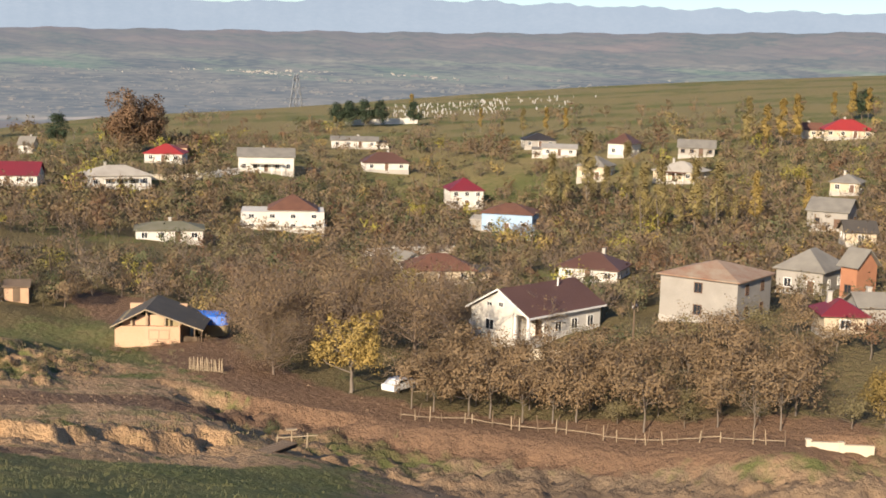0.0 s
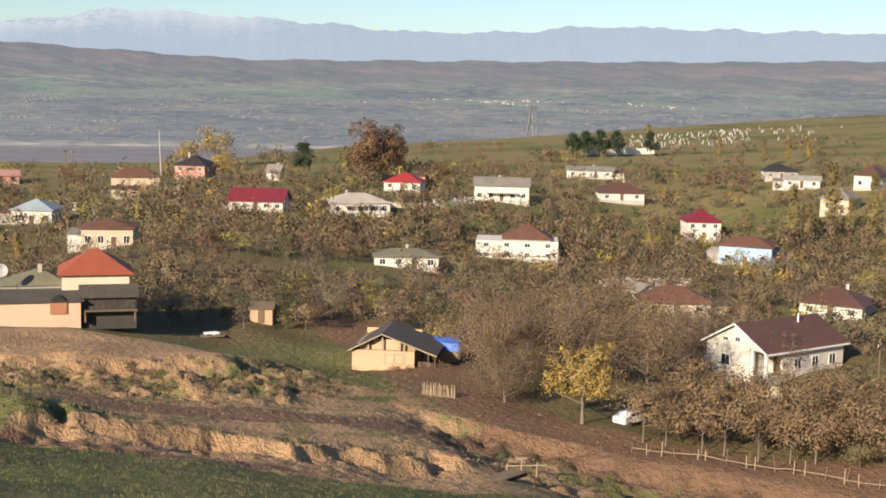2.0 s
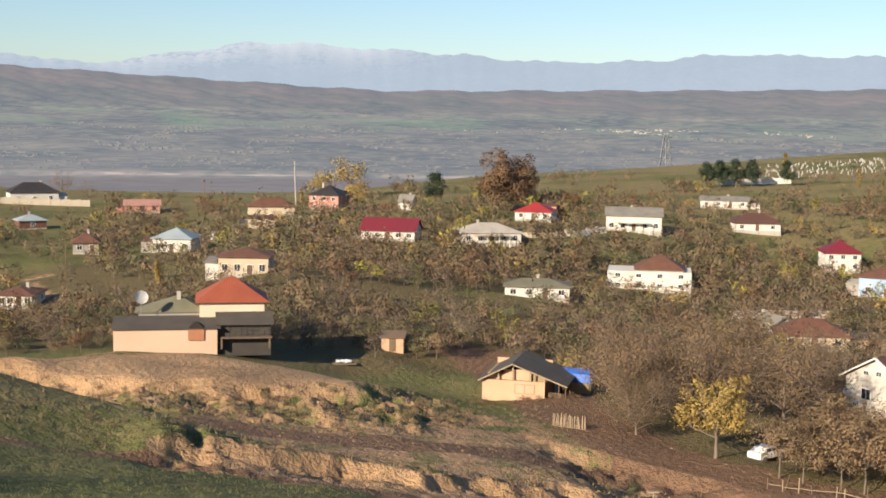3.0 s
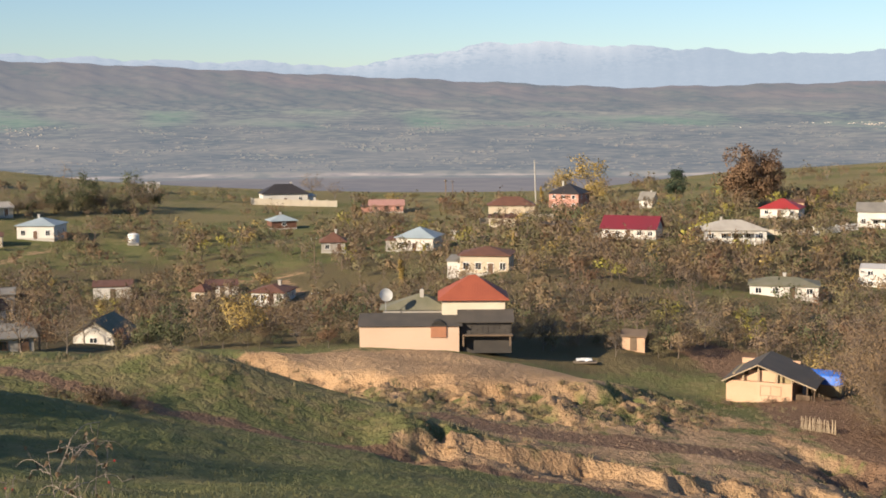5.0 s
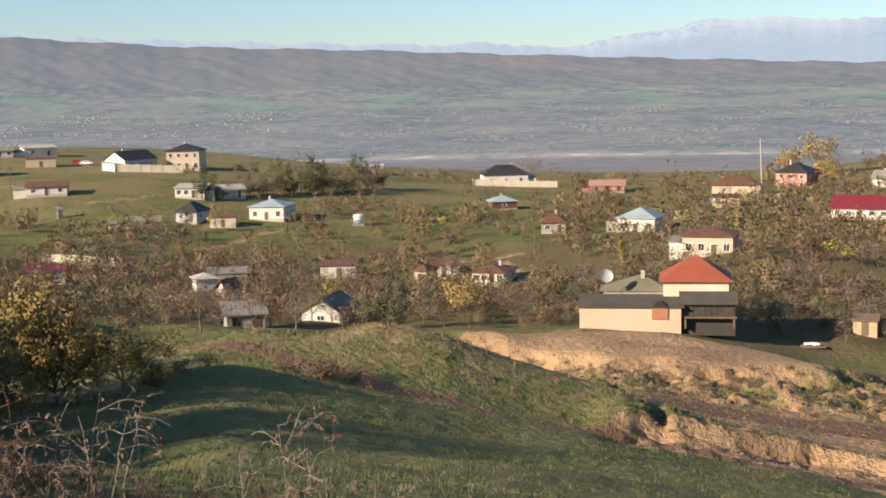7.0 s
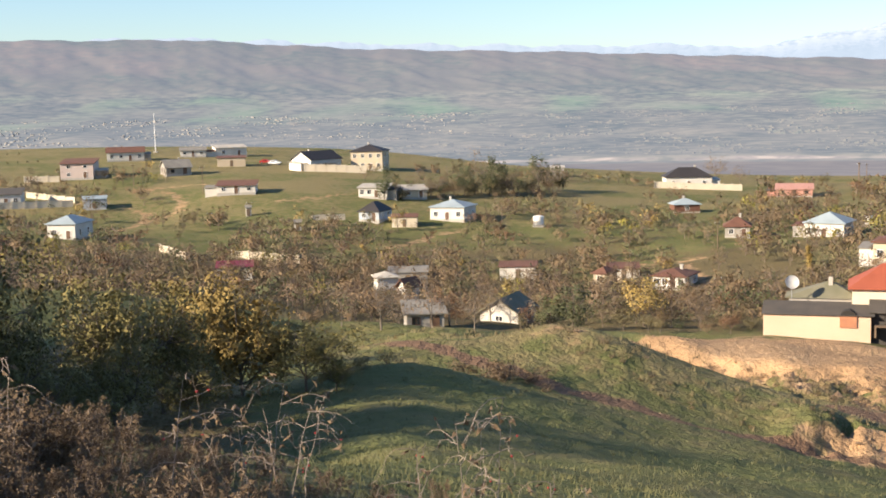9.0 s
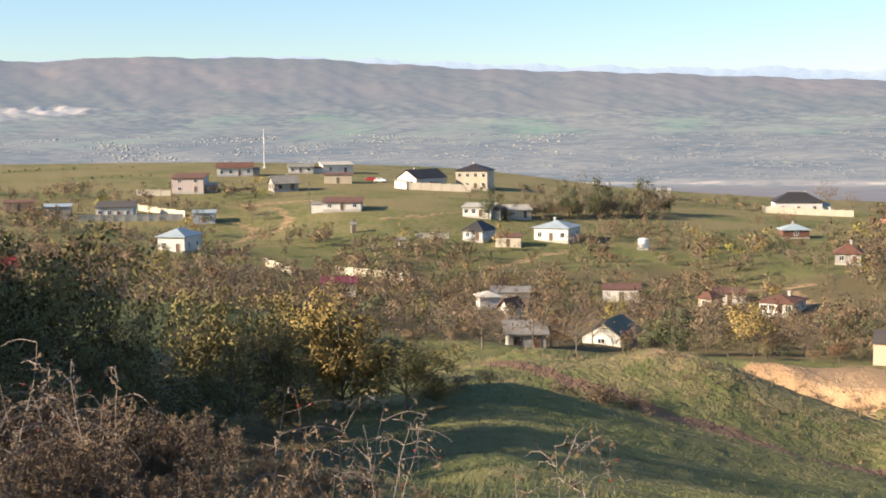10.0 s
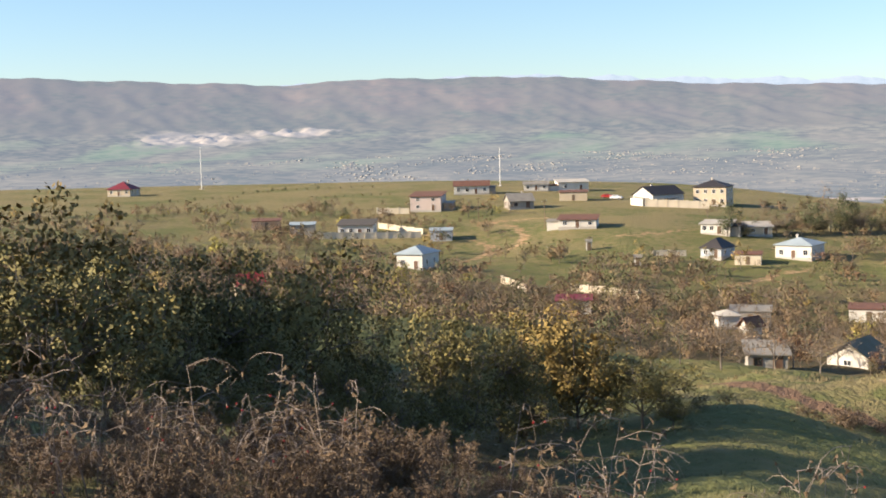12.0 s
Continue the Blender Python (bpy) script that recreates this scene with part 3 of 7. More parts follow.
def build_distance():
    turns = np.arange(-66, 58, 0.2)
    rings = np.r_[np.linspace(940, 1640, 24), np.linspace(1655, 1760, 16), np.linspace(1790, 3200, 50), np.linspace(3220, 4300, 90)]
    T, R = np.meshgrid(turns, rings)
    a = np.radians(T)
    X, Y = -np.sin(a) * R, np.cos(a) * R
    plain = PLAIN_Z + 52.5 * smooth(1900, 3300, R) + 2.5 * wavy(X, Y, 260, 3) * smooth(1750, 2300, R)
    wob = 26 * wavy(X, Y, 420, 5)
    plain = plain + 7.0 * smooth(1690, 1712, R + wob)
    K = np.clip((R - 3000) / 1300, 0, 1)
    top = crest(T) + 7 + 2.5 * np.sin(T * 1.7) + 1.2 * np.sin(T * 5.1 + 1)
    spur = wavy(X + 0.8 * (R - 3600), Y, 190, 44) + 0.6 * wavy(X + 0.8 * (R - 3600), Y * 0.5, 95, 45) + 0.25 * wavy(X + 0.4 * R, Y * 0.4, 45, 48)
    gully = spur + 0.3 * wavy(X, Y, 50, 46)
    rise = 0.25 * smooth(0, 0.55, K) + 0.75 * smooth(0.38, 1.0, K)
    quarry = smooth(0, 1, 1 - np.hypot((T - 35.5) / 5.5, (K - 0.38) / 0.19)) + smooth(0, 1, 1 - np.hypot((T - 31) / 3.2, (K - 0.46) / 0.06))
    rough = wavy(X, Y, 60, 41) * 7 * np.clip(quarry * 1.5, 0, 1)
    Z = plain + (top - plain) * rise + gully * 3.8 * np.sin(np.pi * np.clip((K - 0.12) / 0.88, 0, 1)) + rough
    nr, nt = X.shape
    idx = np.arange(nr * nt).reshape(nr, nt)
    faces = np.stack([idx[:-1, :-1], idx[:-1, 1:], idx[1:, 1:], idx[1:, :-1]], -1).reshape(-1, 4)[:, ::-1]
    me = mesh_of("backdrop_ridge", np.stack([X, Y, Z], -1).reshape(-1, 3).tolist(), faces.tolist(), None, True)
    fields = np.clip(0.5 + 0.5 * wavy(X, Y * 0.35, 300, 42), 0, 1) * smooth(2300, 3000, R) * (1 - smooth(0.3, 0.55, K))
    cover = {"up": smooth(0.35, 0.6, K), "fields": fields * 0.8, "brown": smooth(0.45, 0.7, K) * np.clip(0.6 + 0.5 * wavy(X, Y, 500, 43), 0, 1), "shingle": (1 - smooth(1610, 1690, R)) * 0.95,
             "bank": smooth(1690, 1699, R + wob) * (1 - smooth(1700, 1706, R + wob)) * np.clip(0.75 + 0.5 * wavy(X, Y, 130, 47), 0, 1), "quarry": np.clip(quarry, 0, 1)}
    for key, values in cover.items():
        at = me.attributes.new(key, "FLOAT", "POINT")
        at.data.foreach_set("value", values.ravel().astype(np.float32))
    me.materials.append(haze_glow_material("far_land", (0.375, 0.455, 0.60), 0.215, (
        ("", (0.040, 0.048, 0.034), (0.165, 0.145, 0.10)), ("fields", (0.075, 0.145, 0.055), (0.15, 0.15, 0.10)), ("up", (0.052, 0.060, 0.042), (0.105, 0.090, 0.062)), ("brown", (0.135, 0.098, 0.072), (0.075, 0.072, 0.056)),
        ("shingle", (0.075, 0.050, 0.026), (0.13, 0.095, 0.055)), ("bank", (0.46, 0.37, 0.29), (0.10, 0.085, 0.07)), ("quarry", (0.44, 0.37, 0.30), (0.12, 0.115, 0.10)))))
    tagged(new("backdrop_ridge", me), "river plain and long brown ridge, haze added as glow", "ridge", kind="structure")


def build_mountains():
    turns = np.arange(-66, 58, 0.1)
    base = 40 + 4750 * np.tan(np.radians(0.4))
    env = [(-66, 2.2), (-45, 2.5), (-36, 2.6), (-30, 2.7), (-26, 2.35), (-22, 2.3), (-17, 2.65), (-13.5, 2.8), (-11.4, 2.95), (-9.5, 2.9), (-7, 2.5), (-2.7, 1.85), (-0.7, 2.15), (3, 2.15), (8, 2.3), (12.6, 2.45), (22, 2.85), (32, 2.6), (45, 2.3), (58, 2.2)]
    el = np.interp(turns, [e[0] for e in env], [e[1] for e in env])
    el = el + 0.06 * np.sin(turns * 1.9) + 0.05 * np.abs(np.sin(turns * 1.3 + 1)) + 0.035 * np.abs(np.sin(turns * 3.1)) + 0.02 * np.sin(turns * 8.0) - 0.06
    verts, faces = [], []
    ks = np.linspace(0, 1, 14)
    for i, k in enumerate(ks):
        for t, e in zip(turns, el):
            r = 4650 + 230 * k
            a = radians(t)
            top = 40 + 4900 * math.tan(radians(e))
            verts.append((-math.sin(a) * r, math.cos(a) * r, base - 60 + (top - base + 60) * k))
    nt = len(turns)
    for i in range(len(ks) - 1):
        for j in range(nt - 1):
            faces.append((i * nt + j, i * nt + j + 1, (i + 1) * nt + j + 1, (i + 1) * nt + j))
    me = mesh_of("backdrop_mountains", verts, faces, None, True)
    snow = np.concatenate([np.clip((k - 0.55) * 2.2, 0, 1) * np.clip(np.interp(turns, [-20, -14, -6, -2, 40], [0.1, 0.9, 0.9, 0.6, 0.7]), 0, 1) for k in ks])
    at = me.attributes.new("snow", "FLOAT", "POINT")
    at.data.foreach_set("value", snow.astype(np.float32))
    me.materials.append(haze_glow_material("mountains", (0.48, 0.60, 0.73), 0.49, (("", (0.03, 0.035, 0.045), (0.045, 0.05, 0.06)), ("snow", (0.17, 0.165, 0.16), (0.04, 0.045, 0.055))), 0.006))
    tagged(new("backdrop_mountains", me), "pale blue snow-streaked mountains, haze added as glow", "mountains", kind="structure")


build_distance()
build_mountains()


# ---- houses ----
def roof_mesh(kind, w, d, h, rh, over=0.45):
    """The roof as a closed shell with thickness, on walls w by d of height h."""
    bm = bmesh.new()
    x, y, e = w / 2 + over, d / 2 + over, h - 0.12
    th = 0.14
    if kind == "hip":
        r = max(w / 2 - d / 2, 0.15) if w >= d else 0.0
        s = max(d / 2 - w / 2, 0.15) if d > w else 0.0
        tops = [(-r, -s, h + rh), (r, s, h + rh)]
        low = [(-x, -y), (x, -y), (x, y), (-x, y)]
        a = [bm.verts.new((px, py, e)) for px, py in low]
        b = [bm.verts.new((px, py, e + th)) for px, py in low]
        t0, t1 = bm.verts.new(tops[0]), bm.verts.new(tops[1])
        bm.faces.new(a[::-1])
        for i in range(4):
            bm.faces.new((a[i], a[(i + 1) % 4], b[(i + 1) % 4], b[i]))
        if w >= d:
            bm.faces.new((b[0], b[1], t1, t0))
            bm.faces.new((b[1], b[2], t1))
            bm.faces.new((b[2], b[3], t0, t1))
            bm.faces.new((b[3], b[0], t0))
        else:
            bm.faces.new((b[0], b[1], t0))
            bm.faces.new((b[1], b[2], t1, t0))
            bm.faces.new((b[2], b[3], t1))
            bm.faces.new((b[3], b[0], t0, t1))
    elif kind in ("gable", "gable_front"):
        if kind == "gable_front":
            x, y = y, x
        prof = [(-y, e), (0, h + rh), (y, e), (y, e + th), (0, h + rh + th * 1.3), (-y, e + th)]
        rings = []
        for px in (-x, x):
            rings.append([bm.verts.new((px, py, pz) if kind == "gable" else (py, px, pz)) for py, pz in prof])
        n = len(prof)
        for i in range(n):
            j = (i + 1) % n
            bm.faces.new((rings[0][i], rings[1][i], rings[1][j], rings[0][j]))
        for ring in rings:
            bm.faces.new((ring[0], ring[1], ring[4], ring[5]))
            bm.faces.new((ring[1], ring[2], ring[3], ring[4]))
        bmesh.ops.recalc_face_normals(bm, faces=bm.faces[:])
    else:
        v = [bm.verts.new(p) for p in ((-x, -y, e), (x, -y, e), (x, y, e + rh), (-x, y, e + rh), (-x, -y, e + th), (x, -y, e + th), (x, y, e + rh + th), (-x, y, e + rh + th))]
        for f in ((0, 3, 2, 1), (4, 5, 6, 7), (0, 1, 5, 4), (1, 2, 6, 5), (2, 3, 7, 6), (3, 0, 4, 7)):
            bm.faces.new([v[i] for i in f])
    return bm


def window(parent, x, y, z, ww, wh, side, frame_mat="frame_white"):
    """A framed window set in a wall; side is the way it faces: f(ront), l(eft), r(ight)."""
    bm = bmesh.new()
    t = 0.09
    for d in ((-ww / 2, ww / 2, -0.05, 0.07, -wh / 2, -wh / 2 + t), (-ww / 2, ww / 2, -0.05, 0.07, wh / 2 - t, wh / 2), (-ww / 2, -ww / 2 + t, -0.05, 0.07, -wh / 2 + t, wh / 2 - t), (ww / 2 - t, ww / 2, -0.05, 0.07, -wh / 2 + t, wh / 2 - t), (-0.03, 0.03, -0.03, 0.05, -wh / 2 + t, wh / 2 - t)):
        box(bm, *d)
    fr = part("window", bm, frame_mat, parent)
    fr.matrix_basis = pose(x, y, z, 0, 0, {"f": 0, "l": -90, "r": 90}[side])
    part("pane", boxes((-ww / 2 + t, ww / 2 - t, 0.0, 0.03, -wh / 2 + t, wh / 2 - t)), "glass_dark", fr)
    return fr


def house(x, y, rz, w, d, h, rh, roof, wall, roofing, storeys, wins, label, category="house"):
    z = ground_z(x, y)
    hs = thing("house", x, y, z, rz, label, category)
    rnd = random.Random(int(x * 7 + y * 13))
    bm = boxes((-w / 2, w / 2, -d / 2, d / 2, -1.5, h))
    if roof in ("gable", "gable_front"):
        pts = ([(-w / 2, -d / 2, h), (-w / 2, d / 2, h), (-w / 2, 0, h + rh * 0.97)], [(w / 2, -d / 2, h), (w / 2, d / 2, h), (w / 2, 0, h + rh * 0.97)])
        if roof == "gable_front":
            pts = ([(-w / 2, -d / 2, h), (w / 2, -d / 2, h), (0, -d / 2, h + rh * 0.97)], [(-w / 2, d / 2, h), (w / 2, d / 2, h), (0, d / 2, h + rh * 0.97)])
        a, b = [[bm.verts.new(p) for p in tri] for tri in pts]
        bm.faces.new(a)
        bm.faces.new(b)
        for i in range(3):
            bm.faces.new((a[i], a[(i + 1) % 3], b[(i + 1) % 3], b[i]))
        bmesh.ops.recalc_face_normals(bm, faces=bm.faces[:])
    if roof == "shed":
        v = [bm.verts.new(p) for p in ((-w / 2, d / 2, h), (w / 2, d / 2, h), (w / 2, d / 2, h + rh - 0.1), (-w / 2, d / 2, h + rh - 0.1), (-w / 2, -d / 2, h), (w / 2, -d / 2, h))]
        for f in ((0, 1, 2, 3), (4, 0, 3), (1, 5, 2)):
            bm.faces.new([v[i] for i in f])
    part("wall", bm, wall, hs)
    if roof == "stepped":
        part("lower_roof", roof_mesh("hip", w, d, h * 0.52, 0.5), "pale_sheet", hs)
        up = 0.56 * w
        part("upper_wall", boxes((-up / 2 + w * 0.12, up / 2 + w * 0.12, -d / 2 + 1, d / 2, h * 0.5, h + 0.4)), wall, hs)
        rf = part("roof", roof_mesh("hip", up, d - 1, h + 0.4, rh * 0.8), roofing, hs)
        rf.matrix_basis = pose(w * 0.12, 0.5, 0)
        hs.children[0].scale.z = 0.52
    else:
        part("roof", roof_mesh(roof, w, d, h, rh), roofing, hs)
    if roof in ("hip", "gable", "stepped") and rnd.random() < 0.55:
        cx = rnd.uniform(-0.25, 0.25) * w
        part("chimney", boxes((cx - 0.25, cx + 0.25, 0.5, 1.0, h + rh * 0.3, h + rh + 0.5), (cx - 0.32, cx + 0.32, 0.43, 1.07, h + rh + 0.5, h + rh + 0.62)), "concrete", hs)
    if w > 7 and roof != "stepped" and rnd.random() < 0.45:
        sgn, aw, ad, ah = rnd.choice((-1, 1)), rnd.uniform(2.2, 3.6), d * rnd.uniform(0.45, 0.8), min(2.3, h * 0.75)
        ax = sgn * (w / 2 + aw / 2)
        an = part("annex", boxes((ax - aw / 2, ax + aw / 2, -ad / 2, ad / 2, -1.5, ah)), rnd.choice((wall, "white_plaster", "grey_plaster")), hs)
        rf = part("annex_roof", roof_mesh("shed", aw, ad, ah, 0.5, 0.25), rnd.choice(("grey_sheet", "dark_sheet", "rust_tile", "pale_sheet")), an)
        rf.matrix_basis = pose(ax, 0, 0)
    if w > 9 and h > 2.4 and storeys == 1 and rnd.random() < 0.4:
        vr = part("veranda_roof", boxes((-w * 0.3, w * 0.3, -d / 2 - 1.9, -d / 2, 2.15, 2.25)), rnd.choice(("grey_sheet", "rust_tile", "pale_sheet")), hs)
        for k in (-0.28, -0.1, 0.1, 0.28):
            part("veranda_post", boxes((k * w - 0.07, k * w + 0.07, -d / 2 - 1.8, -d / 2 - 1.66, -1.2, 2.15)), "frame_white", vr)
    part("plinth", boxes((-w / 2 - 0.06, w / 2 + 0.06, -d / 2 - 0.06, d / 2 + 0.06, -1.5, 0.35)), "concrete", hs)
    fm = "frame_brown" if wall in ("brick", "pink_brick", "grey_plaster") and rnd.random() < 0.5 else "frame_white"
    sh = h / storeys if roof != "stepped" else h * 0.5
    for s in range(storeys):
        zc = sh * s + min(1.55, sh * 0.58)
        wh = min(1.35, sh * 0.48)
        for i in range(wins):
            fx = (i + 0.5) / wins * w - w / 2
            if s == 0 and wins >= 2 and i == wins // 2 and sh > 2.2:
                dm = part("door", boxes((fx - 0.5, fx + 0.5, -d / 2 - 0.06, -d / 2 + 0.05, 0.05, 2.05)), "frame_brown", hs)
                part("frame", boxes((fx - 0.6, fx - 0.5, -d / 2 - 0.09, -d / 2, 0.05, 2.15), (fx + 0.5, fx + 0.6, -d / 2 - 0.09, -d / 2, 0.05, 2.15), (fx - 0.5, fx + 0.5, -d / 2 - 0.09, -d / 2, 2.05, 2.15)), fm, dm)
                continue
            window(hs, fx, -d / 2 - 0.02, zc, 1.15, wh, "f", fm)
        for side, sx in (("l", -w / 2 - 0.02), ("r", w / 2 + 0.02)):
            for k in range(2 if d > 6 and wins else 0):
                window(hs, sx, (k - 0.5) * d * 0.45, zc, 1.0, wh, side, fm)
    return hs


HOUSES = (
    (121.4, 117.6, -70, 10.4, 10.5, 5.6, 1.7, "hip", "grey_plaster", "rusty_metal", 2, 1, "bare grey block house with a patched rusty hip roof"),
    (148.3, 125.2, -70, 6.8, 9.0, 3.5, 2.7, "hip", "grey_plaster", "grey_sheet", 1, 2, "grey rendered house with a weathered grey sheet roof"),
    (145.4, 114.6, -87, 2.6, 4.4, 4.7, 2.2, "gable", "brick", "grey_sheet", 1, 1, "unfinished timber and brick outbuilding with grey roof"),
    (115.1, 92.9, -36, 4.5, 5.0, 2.3, 1.5, "hip", "cream_plaster", "red_metal", 1, 1, "small outbuilding with a dark red metal roof"),
    (122.8, 95.3, -32, 3.1, 4.1, 2.3, 1.2, "gable", "grey_plaster", "grey_sheet", 1, 0, "low shed with a grey slate roof"),
    (136.9, 159.4, -56, 9.6, 8.0, 2.3, 2.1, "hip", "white_plaster", "brown_metal", 1, 3, "low white house with a dark red-brown roof"),
    (117.5, 175.7, -24, 10.6, 8.0, 2.3, 2.2, "hip", "cream_plaster", "rust_tile", 1, 3, "low cream house with a rust-brown hip roof among trees"),
    (121.6, 192.2, 3, 2.8, 4.8, 2.3, 0.9, "gable_front", "white_plaster", "grey_sheet", 1, 1, "small white gabled outbuilding beside a courtyard wall"),
    (124.3, 244.8, -27, 17.0, 10.0, 4.0, 3.4, "stepped", "white_plaster", "rust_tile", 2, 4, "white two-level house with rust-brown hip roof and lower wing"),
    (191.8, 276.0, -23, 8.5, 9.0, 4.6, 2.9, "hip", "white_plaster", "red_metal", 2, 3, "white two-storey house with dark red hip roof"),
    (174.2, 232.1, -47, 11.2, 9.0, 4.2, 1.9, "hip", "blue_plaster", "rust_tile", 1, 3, "house with blue walls and a brown hip roof"),
    (131.3, 325.9, -32, 9.7, 9.0, 2.4, 2.3, "hip", "white_plaster", "red_bright", 1, 3, "white house with a bright red hip roof"),
    (150.5, 306.1, -26, 14.0, 9.0, 4.0, 1.8, "gable", "white_plaster", "grey_sheet", 1, 5, "long white house with grey sheet roof and green porch"),
    (105.3, 291.7, -8, 14.0, 10.0, 2.8, 2.0, "hip", "white_plaster", "pale_sheet", 1, 5, "wide white house with a pale grey hip roof"),
    (83.3, 297.6, -28, 12.7, 8.0, 2.3, 2.6, "gable", "white_plaster", "red_metal", 1, 5, "long house with a crimson metal roof"),
    (189.7, 311.9, -23, 12.3, 8.0, 2.3, 2.6, "hip", "white_plaster", "brown_metal", 1, 3, "white house with brown hip roof"),
    (200.9, 348.1, -30, 13.9, 7.0, 2.3, 1.0, "gable", "white_plaster", "grey_sheet", 1, 4, "low white farm building with grey roof"),
    (248.3, 318.0, -30, 9.5, 9.0, 2.4, 2.0, "hip", "grey_plaster", "dark_metal", 1, 3, "grey house with a black hip roof"),
    (242.9, 300.9, -39, 9.9, 7.0, 2.3, 0.9, "shed", "white_plaster", "pale_sheet", 1, 3, "flat white annex building"),
    (252.7, 283.6, -62, 6.9, 8.0, 3.6, 2.8, "hip", "white_plaster", "brown_metal", 1, 2, "white house with a brown-red hip roof"),
    (227.6, 266.2, -59, 7.5, 9.0, 3.4, 2.5, "hip", "cream_plaster", "grey_sheet", 1, 2, "tan brick house with a grey hip roof"),
    (237.1, 243.9, -66, 11.2, 10.0, 2.5, 2.3, "hip", "cream_plaster", "pale_sheet", 1, 3, "tan house with a wide grey-beige hip roof"),
    (262.1, 264.2, -45, 9.8, 8.0, 2.3, 1.9, "gable", "grey_plaster", "grey_sheet", 1, 4, "grey farmhouse with weathered roof"),
    (303.3, 246.9, -41, 13.5, 10.0, 2.3, 2.8, "hip", "cream_plaster", "red_bright", 1, 4, "pale house with a vivid red hip roof"),
    (299.6, 256.1, -39, 5.0, 5.6, 2.3, 1.8, "gable", "cream_plaster", "rust_tile", 1, 1, "small pinkish house beside a red-roofed house"),
    (242.2, 195.7, -61, 6.4, 7.2, 2.5, 1.8, "hip", "cream_plaster", "grey_sheet", 1, 2, "small cream house with a grey hip roof"),
    (212.2, 174.7, -63, 7.9, 9.0, 3.6, 2.2, "gable", "grey_plaster", "grey_sheet", 1, 2, "plain grey block house with grey sheet roof"),
    (192.2, 152.3, -40, 5.3, 6.1, 2.3, 1.7, "gable", "cream_plaster", "dark_sheet", 1, 1, "old shed with a blackened roof"),
    (89.1, 219.7, -22, 11.5, 7.0, 2.3, 1.1, "hip", "white_plaster", "moss_sheet", 1, 4, "low house with a mossy grey-green roof"),
    (38.5, 234.1, -17, 8.8, 8.0, 3.5, 1.2, "hip", "cream_plaster", "rust_tile", 1, 4, "cream house with a rusted hip roof"),
    (32.7, 292.7, -21, 8.5, 9.0, 3.2, 2.1, "hip", "white_plaster", "blue_sheet", 1, 3, "house with a pale blue-grey sheet roof"),
    (90.3, 393.8, -33, 9.4, 10.0, 5.0, 2.9, "hip", "pink_brick", "dark_metal", 2, 3, "unfinished pink brick two-storey house with dark hip roof"),
    (67.0, 365.5, -10, 12.8, 8.0, 4.1, 2.2, "hip", "cream_plaster", "rust_tile", 1, 3, "cream house with an orange tiled upper roof"),
    (35.0, 405.1, -5, 10.4, 8.0, 2.3, 1.2, "shed", "pink_brick", "pink_brick", 1, 3, "pink brick building with flat roof"),
    (111.1, 379.2, -36, 4.0, 5.3, 2.3, 2.2, "gable", "white_plaster", "grey_sheet", 1, 1, "small white house with grey gable roof"),
    (13.5, 297.5, -3, 5.4, 5.2, 2.5, 2.0, "hip", "grey_plaster", "rust_tile", 1, 2, "grey house with a brown roof"),
    (3.5, 429.1, 8, 14.5, 9.0, 3.4, 2.9, "hip", "white_plaster", "dark_metal", 1, 3, "farmhouse with dark roof behind a long pale wall"),
    (2.3, 353.4, 12, 6.8, 6.0, 2.3, 1.4, "hip", "rust_tile", "blue_sheet", 1, 1, "small orange-walled house with pale blue roof"),
    (-54.4, 319.9, -10, 8.8, 9.0, 3.3, 1.6, "hip", "white_plaster", "blue_sheet", 1, 3, "white house with a blue-grey hip roof"),
    (-72.7, 313.6, -12, 5.3, 7.7, 2.3, 2.3, "hip", "blue_grey", "dark_metal", 1, 2, "blue-grey house with a dark roof"),
    (-79.1, 341.8, 1, 7.7, 7.0, 2.7, 0.7, "shed", "white_plaster", "pale_sheet", 1, 4, "white farm building with flat pale roof"),
    (-69.8, 346.5, 21, 6.6, 6.0, 2.3, 1.1, "shed", "cream_plaster", "pale_sheet", 1, 2, "small cream building with low pale roof"),
    (-97.4, 414.6, 1, 10.3, 11.0, 6.0, 2.1, "hip", "cream_plaster", "dark_metal", 2, 4, "cream two-storey house with dark hip roof"),
    (-112.2, 403.3, 58, 12.9, 9.0, 3.3, 2.5, "gable", "white_plaster", "dark_metal", 1, 1, "white barn with dark metal roof and grey gate"),
    (-129.4, 265.0, 1, 6.3, 9.0, 3.5, 1.6, "hip", "white_plaster", "blue_sheet", 1, 2, "white house with a pale blue-grey hip roof"),
    (-115.8, 336.7, 13, 10.1, 7.0, 2.3, 1.0, "shed", "white_plaster", "rust_tile", 1, 3, "low white building with a flat brown roof"),
    (-177.4, 371.7, 14, 9.7, 9.0, 4.6, 1.2, "shed", "pink_plaster", "rust_tile", 2, 2, "pale pink two-storey house with flat brown roof"),
    (-174.9, 320.4, 21, 9.7, 9.0, 3.1, 1.2, "shed", "white_plaster", "dark_sheet", 1, 4, "white house with low dark roof and courtyard"),
    (-185.2, 423.6, 24, 12.2, 8.0, 2.9, 1.6, "gable", "white_plaster", "rust_tile", 1, 4, "low white building with a brown roof"),
    (-168.7, 444.0, 21, 8.7, 7.0, 2.3, 0.9, "gable", "white_plaster", "grey_sheet", 1, 3, "low pale farm building with grey roof"),
    (-157.8, 451.5, 29, 11.0, 8.0, 3.1, 0.9, "shed", "white_plaster", "pale_sheet", 1, 2, "white block building on the hilltop"),
